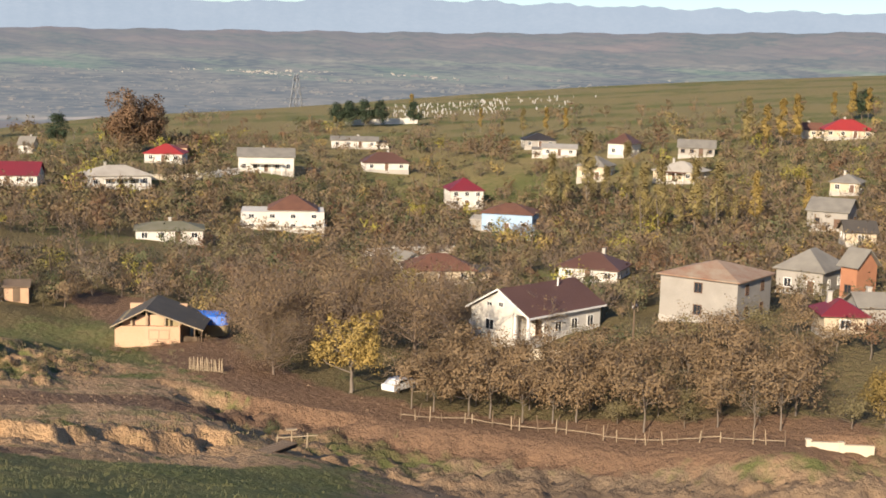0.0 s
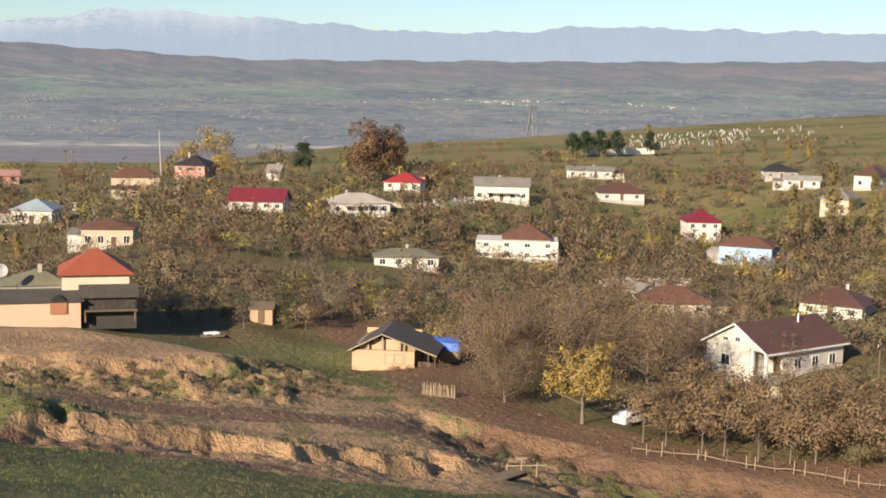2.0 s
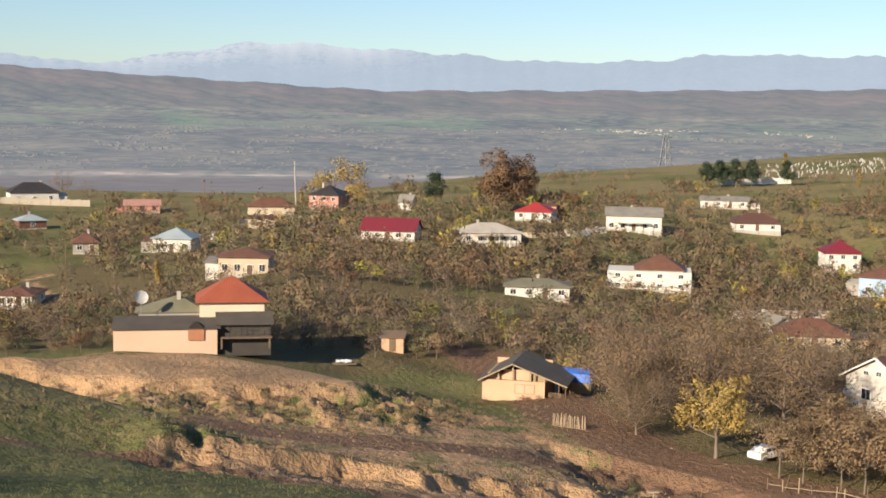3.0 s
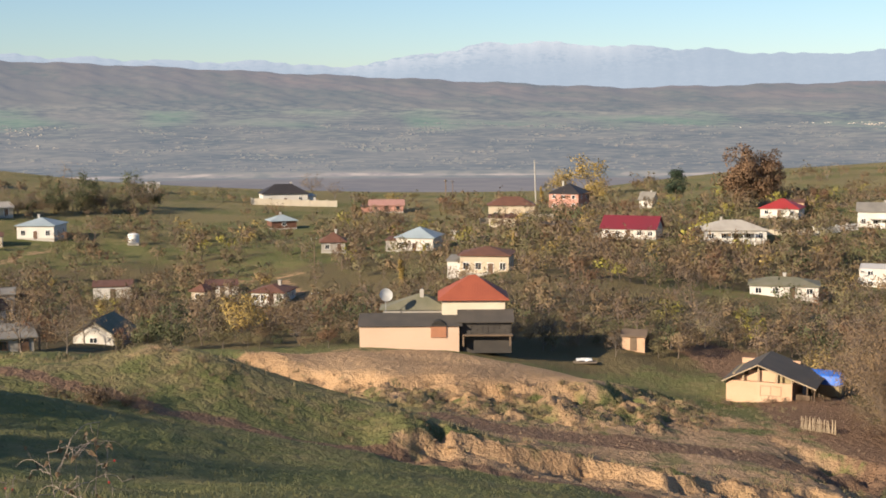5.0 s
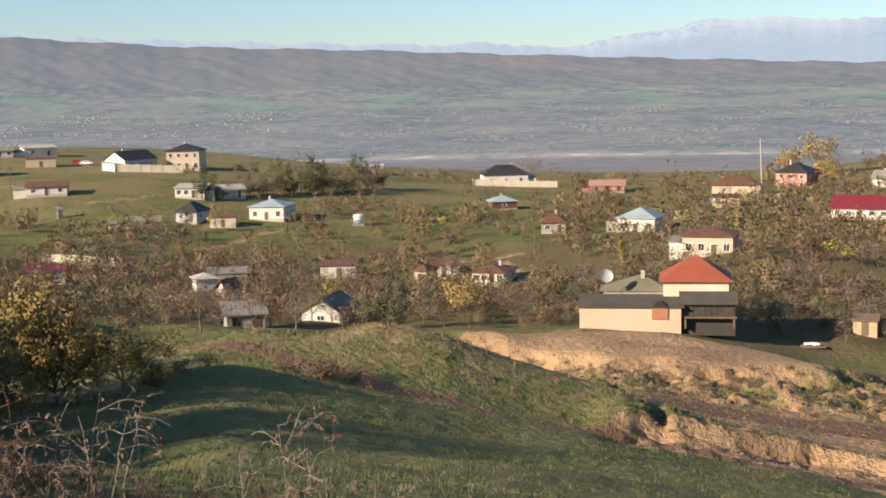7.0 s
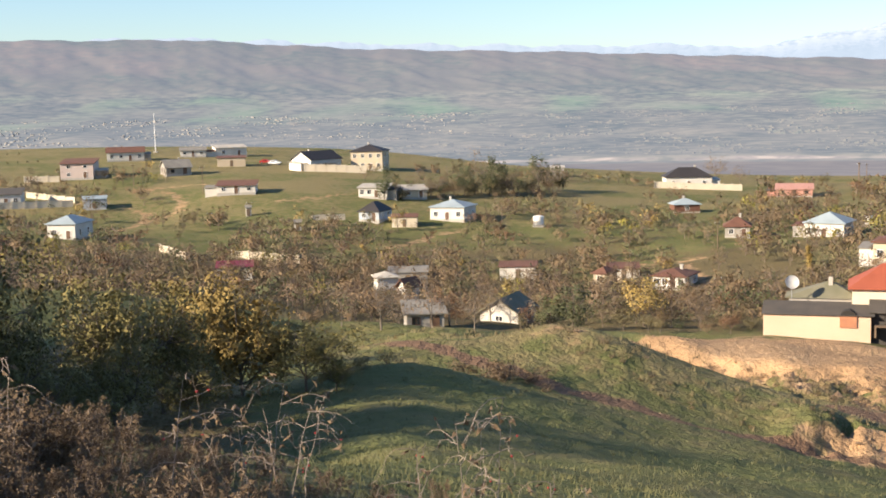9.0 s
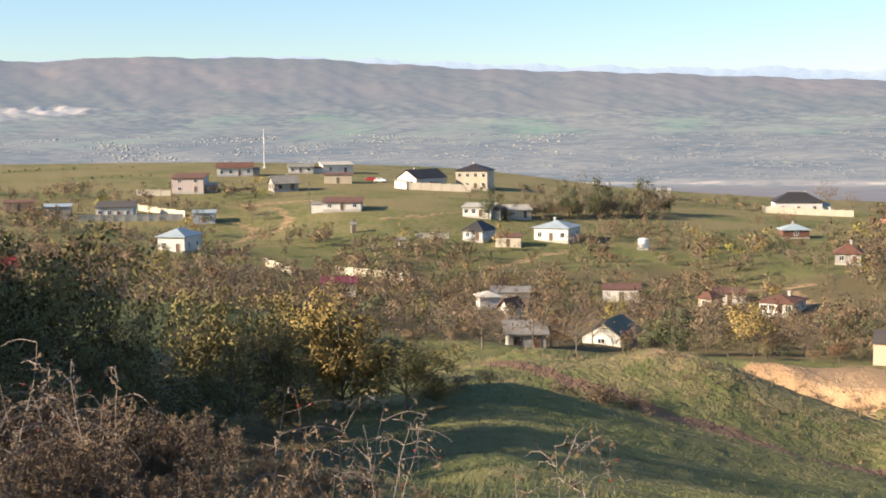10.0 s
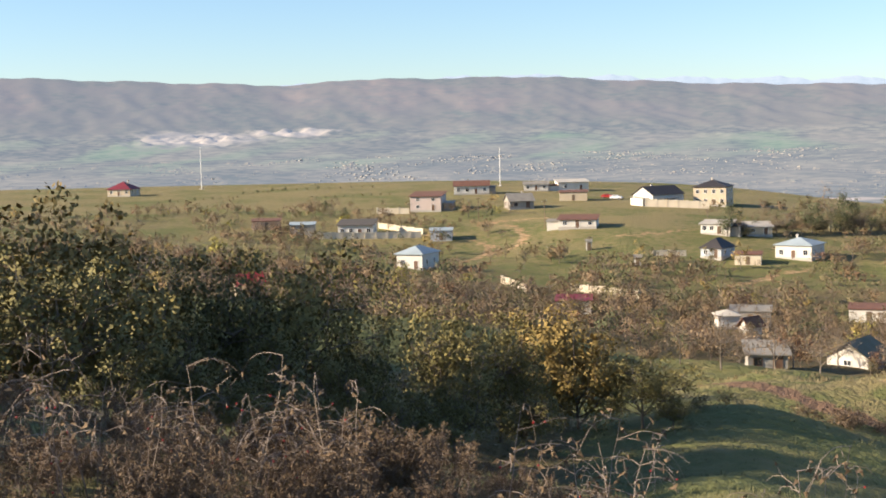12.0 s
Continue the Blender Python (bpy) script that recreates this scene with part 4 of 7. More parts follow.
    (-150.0, 379.8, 34, 7.6, 8.0, 2.3, 2.2, "gable", "grey_plaster", "grey_sheet", 1, 2, "grey farmhouse with an open white porch"),
    (-314.5, 395.1, 14, 8.9, 9.0, 2.6, 2.8, "hip", "cream_plaster", "red_metal", 1, 3, "cream house with dark red hip roof on the hill edge"),
    (-94.9, 143.4, 48, 3.3, 4.0, 2.3, 1.4, "gable", "cream_plaster", "red_bright", 1, 2, "house with a bright red roof among autumn trees"),
    (-32.1, 164.4, 16, 4.8, 4.9, 2.3, 1.0, "shed", "grey_plaster", "grey_sheet", 1, 2, "long grey corrugated shed beside the mound"),
    (-23.2, 181.1, -14, 5.6, 7.3, 1.7, 1.9, "gable_front", "white_plaster", "moss_sheet", 1, 1, "grey house with white gable and worn sheet roof"),
    (-13.0, 244.3, -27, 2.7, 4.2, 2.3, 1.1, "hip", "cream_plaster", "rust_tile", 1, 1, "small cream house with brown roof"),
    (-0.1, 236.4, -18, 5.9, 7.6, 2.3, 1.0, "hip", "white_plaster", "rust_tile", 1, 4, "white cottage with a brown hip roof"),
    (-43.3, 209.2, -28, 1.9, 3.3, 2.3, 1.4, "gable_front", "white_plaster", "rust_tile", 1, 0, "small house with a red-brown gable roof"),
    (-49.6, 220.2, 23, 3.5, 3.9, 2.3, 0.8, "hip", "white_plaster", "pale_sheet", 1, 0, "small house with a pale sheet roof"),
)
for row in HOUSES:
    house(*row)


def porch_house(x, y, rz, w, d, h, rh):
    """The white house with a brown roof, an open corner porch and a tall white gable."""
    b = thing("house", x, y, ground_z(x, y), rz, "white plastered house with brown metal roof and open corner porch", "house")
    pw, pd = 3.4, 2.6
    bm = boxes((-w / 2 + pw, w / 2, -d / 2, d / 2, -1.5, h), (-w / 2, -w / 2 + pw - 0.002, -d / 2 + pd, d / 2, -1.5, h))
    part("wall", bm, "white_plaster", b)
    for px in (-w / 2, w / 2 - 0.25):
        bm = bmesh.new()
        a = [bm.verts.new((px + o, q, z)) for o in (0, 0.25) for q, z in ((-d / 2, h), (d / 2, h), (0, h + rh * 0.96))]
        for f in ((0, 1, 2), (5, 4, 3), (0, 3, 4, 1), (1, 4, 5, 2), (2, 5, 3, 0)):
            bm.faces.new([a[i] for i in f])
        bmesh.ops.recalc_face_normals(bm, faces=bm.faces[:])
        part("gable_wall", bm, "white_plaster", b)
    part("roof", roof_mesh("gable", w, d, h, rh, 0.55), "brown_metal", b, "brown ribbed metal roof")
    for s in (-1, 1):
        bm = bmesh.new()
        prism(bm, (-w / 2 - 0.58, s * (d / 2 + 0.5), h - 0.1), (-w / 2 - 0.58, 0, h + rh + 0.1), 0.13, 0.13, 4)
        part("verge_board", bm, "frame_white", b, "white verge board")
    part("eave_board", boxes((-w / 2 - 0.5, w / 2 + 0.5, -d / 2 - 0.6, -d / 2 - 0.52, h - 0.22, h + 0.02)), "frame_white", b)
    part("porch_floor", boxes((-w / 2, -w / 2 + pw, -d / 2, -d / 2 + pd, -1.5, 0.5)), "concrete", b)
    for px, py in ((-w / 2 + 0.2, -d / 2 + 0.2), (-w / 2 + pw - 0.3, -d / 2 + 0.2), (-w / 2 + 0.2, -d / 2 + pd - 0.3)):
        part("column", boxes((px - 0.17, px + 0.17, py - 0.17, py + 0.17, 0.5, h), (px - 0.24, px + 0.24, py - 0.24, py + 0.24, h - 0.2, h - 0.02)), "frame_white", b)
    part("ceiling", boxes((-w / 2, -w / 2 + pw, -d / 2, -d / 2 + pd, h - 0.02, h + 0.1)), "frame_white", b)
    part("door", boxes((-w / 2 + pw - 0.05, -w / 2 + pw + 0.02, -d / 2 + 0.8, -d / 2 + 1.8, 0.5, 2.5)), "frame_brown", b)
    for q, z, a, c in ((1.6, 1.7, 1.5, 1.4), (-0.2, h + 0.9, 0.9, 0.7), (1.7, h + 0.75, 0.9, 0.6), (3.2, 0.2, 0.8, 0.5)):
        window(b, -w / 2 - 0.02, q, z, a, c, "l")
    for k in range(3):
        window(b, -w / 2 + pw + 2.2 + k * 3.2, -d / 2 - 0.02, 1.7, 1.3, 1.4, "f")
    dish = part("satellite_dish", dish_mesh(0.5), "frame_white", b, "white satellite dish")
    dish.matrix_basis = pose(-w / 2 - 0.4, d / 2 - 0.6, 1.6, 60, 0, -40)
    bm = bmesh.new()
    prism(bm, (w * 0.2, -1.0, h + rh * 0.6), (w * 0.2, -1.0, h + rh + 0.7), 0.1, 0.1, 8)
    part("flue", bm, "frame_white", b)


def dish_mesh(r):
    bm = bmesh.new()
    rings = []
    for i in range(1, 5):
        q = r * i / 4
        rings.append([bm.verts.new((q * math.cos(2 * math.pi * j / 20), q * math.sin(2 * math.pi * j / 20), 0.35 * q * q / r)) for j in range(20)])
    c = bm.verts.new((0, 0, 0))
    for j in range(20):
        bm.faces.new((c, rings[0][j], rings[0][(j + 1) % 20]))
        for i in range(3):
            bm.faces.new((rings[i][j], rings[i + 1][j], rings[i + 1][(j + 1) % 20], rings[i][(j + 1) % 20]))
    bmesh.ops.solidify(bm, geom=bm.faces[:], thickness=0.03)
    return bm


porch_house(101.7, 129.3, 12, 14.1, 9.5, 3.5, 2.7)


# ---- trees ----
def tubes(segments, sides=4):
    """Open tapered tubes for many straight pieces: rows of (p0, p1, r0, r1)."""
    verts, faces = [], []
    for p0, p1, r0, r1 in segments:
        p0, p1 = Vector(p0), Vector(p1)
        way = p1 - p0
        if way.length < 1e-5:
            continue
        way.normalize()
        a = way.orthogonal().normalized()
        b = way.cross(a)
        k = len(verts)
        n = sides if r0 > 0.03 else 3
        for p, r in ((p0, r0), (p1, r1)):
            for i in range(n):
                c = 2 * math.pi * i / n
                verts.append(p + (a * math.cos(c) + b * math.sin(c)) * r)
        for i in range(n):
            j = (i + 1) % n
            faces.append((k + i, k + j, k + n + j, k + n + i))
    return verts, faces


def leaves(rnd, points, size, droop=0.0):
    """Small four-cornered leaves or sprays at the points."""
    verts, faces = [], []
    for p in points:
        s = size * rnd.uniform(0.6, 1.35)
        a = Vector((rnd.gauss(0, 1), rnd.gauss(0, 1), rnd.gauss(0, 0.8) - droop)).normalized()
        b = a.cross(Vector((rnd.gauss(0, 1), rnd.gauss(0, 1), rnd.gauss(0, 1)))).normalized()
        k = len(verts)
        p = Vector(p)
        verts += [p - a * s * 0.5, p + b * s * 0.36, p + a * s * 0.55, p - b * s * 0.36]
        faces.append((k, k + 1, k + 2, k + 3))
    return verts, faces


def crown_of(name, rnd, points, outs, size, leaf):
    """Leaves that each face outwards from their spray, so that crowns read as rounded masses."""
    verts, faces = leaves(rnd, points, size)
    normals = []
    for i, out in enumerate(outs):
        k = 4 * i
        n = (verts[k + 1] - verts[k]).cross(verts[k + 2] - verts[k])
        if n.dot(out) < 0:
            faces[i] = (k, k + 3, k + 2, k + 1)
            n = -n
        way = (out.normalized() + n.normalized() * 0.45).normalized()
        normals += [way] * 4
    me = mesh_of(name, verts, faces, leaf, True)
    me.normals_split_custom_set_from_vertices(normals)
    return me


def skeleton_of(rnd, high, wide, clear, limbs, subs, twigs, thick, lean=0.0, spire=False):
    """Trunk, limbs, branches and twigs inside an egg-shaped crown; also the places where leaves sit."""
    seg, tips = [], []
    mid, half = high * (1 + clear) / 2, high * (1 - clear) / 2

    def bent(p, q, r0, r1, k=0.08):
        m = (p + q) / 2 + Vector((rnd.gauss(0, 1), rnd.gauss(0, 1), rnd.gauss(0, 0.6))) * (q - p).length * k
        seg.append((p, m, r0, (r0 + r1) / 2))
        seg.append((m, q, (r0 + r1) / 2, r1))
        return m

    foot, fork = Vector((0, 0, -0.3)), Vector((lean * clear, 0, high * clear * 0.85))
    bent(foot, fork, thick, thick * 0.75, 0.03)
    crown_top = Vector((lean, 0, high * (0.96 if spire else 0.78)))
    bent(fork, crown_top, thick * 0.7, thick * 0.12, 0.05)
    for i in range(limbs):
        a = 2 * math.pi * (i + rnd.uniform(-0.35, 0.35)) / limbs * (1 if not spire else 2.4)
        up = rnd.uniform(-0.55, 0.95)
        reach = wide * math.sqrt(max(0.05, 1 - up * up * 0.9)) * rnd.uniform(0.68, 1.0)
        if spire:
            reach = wide * (1 - 0.75 * max(0, up)) * rnd.uniform(0.7, 1)
        end = Vector((lean * 0.6 + math.cos(a) * reach, math.sin(a) * reach, mid + half * up * 0.92))
        k = rnd.uniform(0.0, 0.55) if not spire else max(0.0, min(0.95, (end.z - fork.z) / (crown_top.z - fork.z) - 0.15))
        start = fork.lerp(crown_top, k)
        r = thick * rnd.uniform(0.30, 0.45) * (1 - 0.5 * k)
        m = bent(start, end, r, r * 0.3, 0.1)
        tips.append(end)
        for j in range(subs):
            f = rnd.uniform(0.35, 1.0)
            s = m.lerp(end, (f - 0.5) * 2) if f > 0.5 else start.lerp(m, f * 2)
            e = s + Vector((rnd.gauss(0, 1), rnd.gauss(0, 1), rnd.gauss(0.35, 0.8))).normalized() * wide * rnd.uniform(0.25, 0.5) * (0.6 if spire else 1)
            m2 = bent(s, e, r * 0.35, r * 0.12, 0.1)
            tips += [e, m2]
            for q in range(twigs):
                s2 = m2.lerp(e, rnd.random())
                e2 = s2 + Vector((rnd.gauss(0, 1), rnd.gauss(0, 1), rnd.gauss(0.3, 0.8))).normalized() * wide * rnd.uniform(0.12, 0.28)
                seg.append((s2, e2, r * 0.13 + 0.004, r * 0.04 + 0.002))
                tips.append(e2)
    return seg, tips


TREES = {
    # high, wide, clear stem, limbs, branches, twigs, stem radius, leaf colour, leaves, leaf size, scatter, bark, words, category
    "orchard_brown": (5.0, 2.7, 0.16, 8, 5, 3, 0.12, "leaf_brown", 1500, 0.2, 0.36, "bark", "orchard tree with thin brown autumn leaves", "tree"),
    "orchard_olive": (5.0, 2.6, 0.14, 8, 5, 3, 0.12, "leaf_olive", 1500, 0.2, 0.36, "bark", "round orchard tree with olive leaves", "tree"),
    "green_tree": (5.2, 2.4, 0.16, 7, 4, 3, 0.13, "leaf_green", 1500, 0.22, 0.36, "bark", "dense dark green garden tree", "tree"),
    "yellow_tree": (5.0, 2.3, 0.22, 7, 4, 3, 0.12, "leaf_yellow", 1300, 0.2, 0.34, "bark", "garden tree in bright yellow autumn leaf", "tree"),
    "lime_tree": (4.6, 2.5, 0.15, 7, 4, 3, 0.12, "leaf_lime", 1400, 0.2, 0.34, "bark", "rounded tree with yellow-green leaves", "tree"),
    "rust_tree": (5.0, 2.5, 0.2, 7, 4, 3, 0.13, "leaf_rust", 1400, 0.2, 0.36, "bark", "tree with rust-brown autumn leaves", "tree"),
    "bare_tree": (6.5, 3.2, 0.14, 10, 7, 6, 0.13, "leaf_brown", 420, 0.20, 0.4, "bark_pale", "nearly leafless grey tree with fine twigs", "tree"),
    "walnut_tree": (10.5, 6.2, 0.10, 15, 9, 9, 0.30, "leaf_brown", 9000, 0.15, 0.5, "twig", "large spreading almost leafless tree with grey limbs", "tree"),
    "gold_walnut": (7.2, 3.7, 0.2, 9, 6, 4, 0.22, "leaf_yellow", 9000, 0.19, 0.42, "bark_pale", "yellow-leaved tree with a pale trunk beside the lane", "tree"),
    "row_tree": (6.6, 3.2, 0.24, 9, 5, 3, 0.11, "leaf_brown", 2500, 0.20, 0.32, "bark_pale", "brown-leaved orchard tree with a pale stem", "tree"),
    "poplar": (13.0, 1.15, 0.08, 22, 3, 2, 0.17, "leaf_yellow", 6500, 0.26, 0.24, "bark_pale", "slim tall poplar in yellow autumn leaf", "poplar"),
    "bare_poplar": (15.0, 1.45, 0.10, 28, 4, 3, 0.20, "leaf_straw", 4800, 0.26, 0.28, "bark_pale", "tall poplar with few yellowing leaves", "poplar"),
    "pine": (9.5, 3.6, 0.14, 16, 5, 3, 0.2, "leaf_pine", 4200, 0.36, 0.42, "bark", "dark green pine tree", "pine"),
    "great_oak": (16.5, 8.2, 0.08, 18, 9, 4, 0.5, "leaf_russet", 15000, 0.55, 0.8, "bark", "big round tree in dense rust-brown leaf", "tree"),
    "oak": (8.0, 4.6, 0.2, 18, 9, 5, 0.2, "leaf_oak", 9500, 0.19, 0.30, "bark", "bushy oak in green and yellow autumn leaf", "oak"),
    "gold_oak": (6.8, 3.5, 0.04, 16, 9, 5, 0.17, "leaf_gold", 12000, 0.19, 0.28, "bark", "bushy oak in golden autumn leaf", "oak"),
    "shrub": (1.6, 1.1, 0.05, 10, 4, 2, 0.04, "leaf_olive", 420, 0.16, 0.2, "bark", "low thorny shrub on the grass", "shrub"),
    "dry_shrub": (1.1, 0.9, 0.04, 10, 4, 3, 0.025, "leaf_dry", 260, 0.12, 0.18, "bark_pale", "low dry brown weed shrub", "shrub"),
}
PROTO = {}
CLUMPS = {"oak": 0.78, "gold_oak": 0.8, "great_oak": 2.2, "gold_walnut": 0.6, "pine": 1.1}   # radius of the leafy lumps of a crown
GROUPS = {"row_tree": "orchard row behind the fence", "poplar": "poplars", "bare_poplar": "poplars", "oak": "oaks by the viewpoint"}


def plant(kind, x, y, size=1.0, rz=None, wide=1.0, variants=2):
    """A tree of a kind at x, y; the first of each variant is built, the others share its meshes."""
    rnd = random.Random(int(x * 37 + y * 91) + len(kind))
    v = rnd.randrange(variants)
    z = ground_z(x, y)
    m = pose(x, y, z - 0.05, 0, 0, rnd.uniform(0, 360) if rz is None else rz) @ Matrix.Diagonal((size * wide, size * wide, size, 1))
    if (kind, v) in PROTO:
        return copy_thing(PROTO[(kind, v)], m)
    high, w, clear, limbs, subs, twigs, thick, leaf, count, leaf_size, scatter, bark, words, category = TREES[kind]
    r = random.Random(v * 101 + len(kind) * 7)
    seg, tips = skeleton_of(r, high, w, clear, limbs, subs, twigs, thick, r.uniform(-0.3, 0.3), kind in ("poplar", "bare_poplar", "pine"))
    tree = new(kind if "tree" in kind or category != "tree" else "tree")
    tagged(tree, words, category, GROUPS.get(kind, ""))
    verts, faces = tubes([g for g in seg if g[2] > 0.014] if kind in CLUMPS else seg)
    tr = new("trunk", mesh_of("trunk", verts, faces, bark, True))
    tr.parent = tree
    heavy = [t for t in tips if r.random() < (0.5 if "oak" in kind else 0.75)]
    pts, outs = [], []
    middle = Vector((0, 0, high * (0.35 + clear * 0.4)))
    lumps = [(t, r.uniform(0.75, 1.25) * CLUMPS[kind]) for t in r.sample(tips, min(len(tips), 120))] if kind in CLUMPS else []
    while lumps and len(pts) < count:
        t, rad = r.choice(lumps)
        way = Vector((r.gauss(0, 1), r.gauss(0, 1), r.gauss(0.25, 0.9))).normalized()
        pts.append(t + way * rad * r.uniform(0.55, 1.05))
        outs.append(way * 0.8 + (t - middle) / w * 0.6)
    while len(pts) < count:
        t = r.choice(heavy)
        off = Vector((r.gauss(0, scatter), r.gauss(0, scatter), r.gauss(0, scatter * 0.8)))
        pts.append(t + off)
        outs.append((t + off - middle) / w + off / (scatter * 2.2))
    cr = new("crown", crown_of("crown", r, pts, outs, leaf_size, leaf))
    cr.parent = tree
    tree.matrix_world = m
    PROTO[(kind, v)] = tree
    return tree


def view_clear(x, y, margin=2.5, yard=15.0):
    """True where no house lies, nor the strip of depth yard that keeps it in view."""
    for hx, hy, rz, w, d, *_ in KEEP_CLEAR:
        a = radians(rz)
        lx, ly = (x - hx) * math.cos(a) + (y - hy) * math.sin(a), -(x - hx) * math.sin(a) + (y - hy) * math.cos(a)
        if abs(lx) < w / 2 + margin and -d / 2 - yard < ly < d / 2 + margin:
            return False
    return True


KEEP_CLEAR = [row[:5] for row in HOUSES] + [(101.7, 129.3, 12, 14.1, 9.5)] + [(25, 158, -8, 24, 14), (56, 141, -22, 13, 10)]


# First two keep the sight line to a hill house free; others open grass.
CLEARINGS = ((-124, 246, 13, 15), (-112, 222, 9, 13), (12, 232, 17, 16), (-35, 276, 16, 9), (-88, 325, 26, 24), (-13, 392, 34, 26), (-50, 350, 12, 10), (56, 211, 26, 7), (-112, 360, 34, 40), (-160, 400, 40, 34))


def plant_village():
    rnd = random.Random(5)
    single, woods = [], []
    step = 4.0
    spots = []
    for i in range(-68, 94):
        for j in range(22, 124):
            x, y = i * step + rnd.uniform(-2, 2), j * step + rnd.uniform(-2, 2)
            spots.append((x, y, rnd.random(), rnd.random(), rnd.random()))
    xs, ys = np.array([s[0] for s in spots]), np.array([s[1] for s in spots])
    clump = wavy(xs, ys, 42, 51) + 0.5 * wavy(xs, ys, 17, 53)
    tint = wavy(xs, ys, 40, 52)
    road = np.min([along(xs, ys, line) for line in TRACKS.values()], axis=0)
    for (x, y, u, v, w), c, tn, rd in zip(spots, clump, tint, road):
        d, turn = math.hypot(x, y), math.degrees(math.atan2(-x, y))
        if turn < -58 or turn > 46 or rd < 3.5:
            continue
        p = 0.0
        if turn < -12:
            if d < 410:
                p = (0.85 if d < 330 else 0.5) if d > 168 else 0.0
            elif d < 520:
                p = 0.22 if c > 0.35 else 0.03
            if math.hypot((x - 44) / 15, (y - 150) / 18) < 1:
                p = 0
            if turn > -30 and 205 < d < 232 and c > -0.2:
                p = 0.25
        elif d < 170:
            p = 0.7 if turn > 24 and d > 105 else 0.0
        elif d < 258:
            p = 0.9 if turn > -2 else 0.65
        elif d < 300:
            p = 0.55 if c > 0 else 0.25
        elif d < 430:
            p = (0.55 if c > 0 else 0.16) if d < 345 and turn < 17 else (0.40 if c > 0.25 else (0.22 if turn > 22 and d > 370 else 0.10))
        if turn >= -12 and d > 255:
            p = 0.75 * p if c < 0 else min(0.9, p * 1.5)
        if any(math.hypot((x - mx) / mr, (y - my) / ms) < 1 for mx, my, mr, ms in CLEARINGS):
            p *= 0.06
        # Trees stay off the strips that open the houses to the camera.
        if u > p or not view_clear(x, y, 2.0, (7 if d < 260 else 10) + 5 * w):
            continue
        if v < 0.30 + 0.15 * tn:
            kind = "orchard_brown"
        elif v < 0.52:
            kind = "orchard_olive"
        elif v < 0.82:
            kind = "bare_tree"
        elif v < 0.90:
            kind = "green_tree"
        elif v < 0.95:
            kind = "rust_tree"
        elif v < 0.978:
            kind = "yellow_tree"
        else:
            kind = "lime_tree"
        size = (0.62 + 0.58 * w) * (0.78 if turn > -2 and d > 150 else (0.6 if turn > 14 else 0.95)) * (0.6 if c < 0 and turn > -12 and d > 255 else 1.0)
        if d < 212 and len(single) < 150:
            single.append(plant(kind, x, y, size, variants=3))
        else:
            woods.append((kind, x, y, size * 1.05, v))
    join_trees("village_trees", woods, "many brown and olive orchard trees between the houses")


FAR_KINDS = {"orchard_brown": "leaf_brown", "orchard_olive": "leaf_olive", "bare_tree": "leaf_brown", "green_tree": "leaf_green", "rust_tree": "leaf_rust", "yellow_tree": "leaf_yellow", "lime_tree": "leaf_lime"}


def thicket_tree(kind, v, near):
    """A light tree for the thickets: stem and limbs, twigs and leaves as single three-cornered slips."""
    r = random.Random(v * 13 + len(kind))
    bare = kind == "bare_tree"
    high, wide = r.uniform(4.4, 5.6), r.uniform(2.3, 3.0)
    seg, tips = skeleton_of(r, high, wide, 0.10, 8, 4, 0, 0.12)
    tv, tf = tubes([s for s in seg if s[2] > (0.012 if bare else 0.03)], 3)
    verts, faces, slot, facing = list(tv), [(f + (f[-1],))[:4] for f in tf], [0] * len(tf), [(0.0, 0.0, 0.0)] * len(tv)
    middle = Vector((0, 0, high * 0.35))

    def slip(p, way, long, broad, material):
        side = way.cross(Vector((r.gauss(0, 1), r.gauss(0, 1), r.gauss(0, 1)))).normalized() * broad
        k = len(verts)
        a, b, c = p - side, p + side, p + way * long
        out = (p - middle) / wide
        n = (b - a).cross(c - a)
        f = (k, k + 1, k + 2, k + 2)
        if n.dot(out) < 0:
            f, n = (k + 1, k, k + 2, k + 2), -n
        verts.extend((a, b, c))
        faces.append(f)
        slot.append(material)
        facing.extend([tuple((out.normalized() + n.normalized() * 0.55).normalized())] * 3)

    lumps = [r.choice(tips) for i in range(16)]
    for i in range((150 if bare else 60) if near else (70 if bare else 26)):
        t = r.choice(tips)
        way = ((t - middle) / wide + Vector((r.gauss(0, 0.5), r.gauss(0, 0.5), r.gauss(0.35, 0.45)))).normalized()
        slip(t - way * r.uniform(0.1, 0.6), way, r.uniform(0.5, 1.1), 0.03 if near else 0.045, 0)
    for i in range((90 if bare else 330) if near else (50 if bare else 170)):
        t = r.choice(lumps) if r.random() < 0.75 else r.choice(tips)
        p = t + Vector((r.gauss(0, 0.36), r.gauss(0, 0.36), r.gauss(0, 0.32)))
        way = Vector((r.gauss(0, 1), r.gauss(0, 1), r.gauss(0, 0.8))).normalized()
        size = (0.30 if near else 0.44) * r.uniform(0.6, 1.25)
        slip(p - way * size * 0.5, way, size, size * 0.42, 1)
    return np.array([tuple(p) for p in verts]), np.array(faces), np.array(slot), np.array(facing)


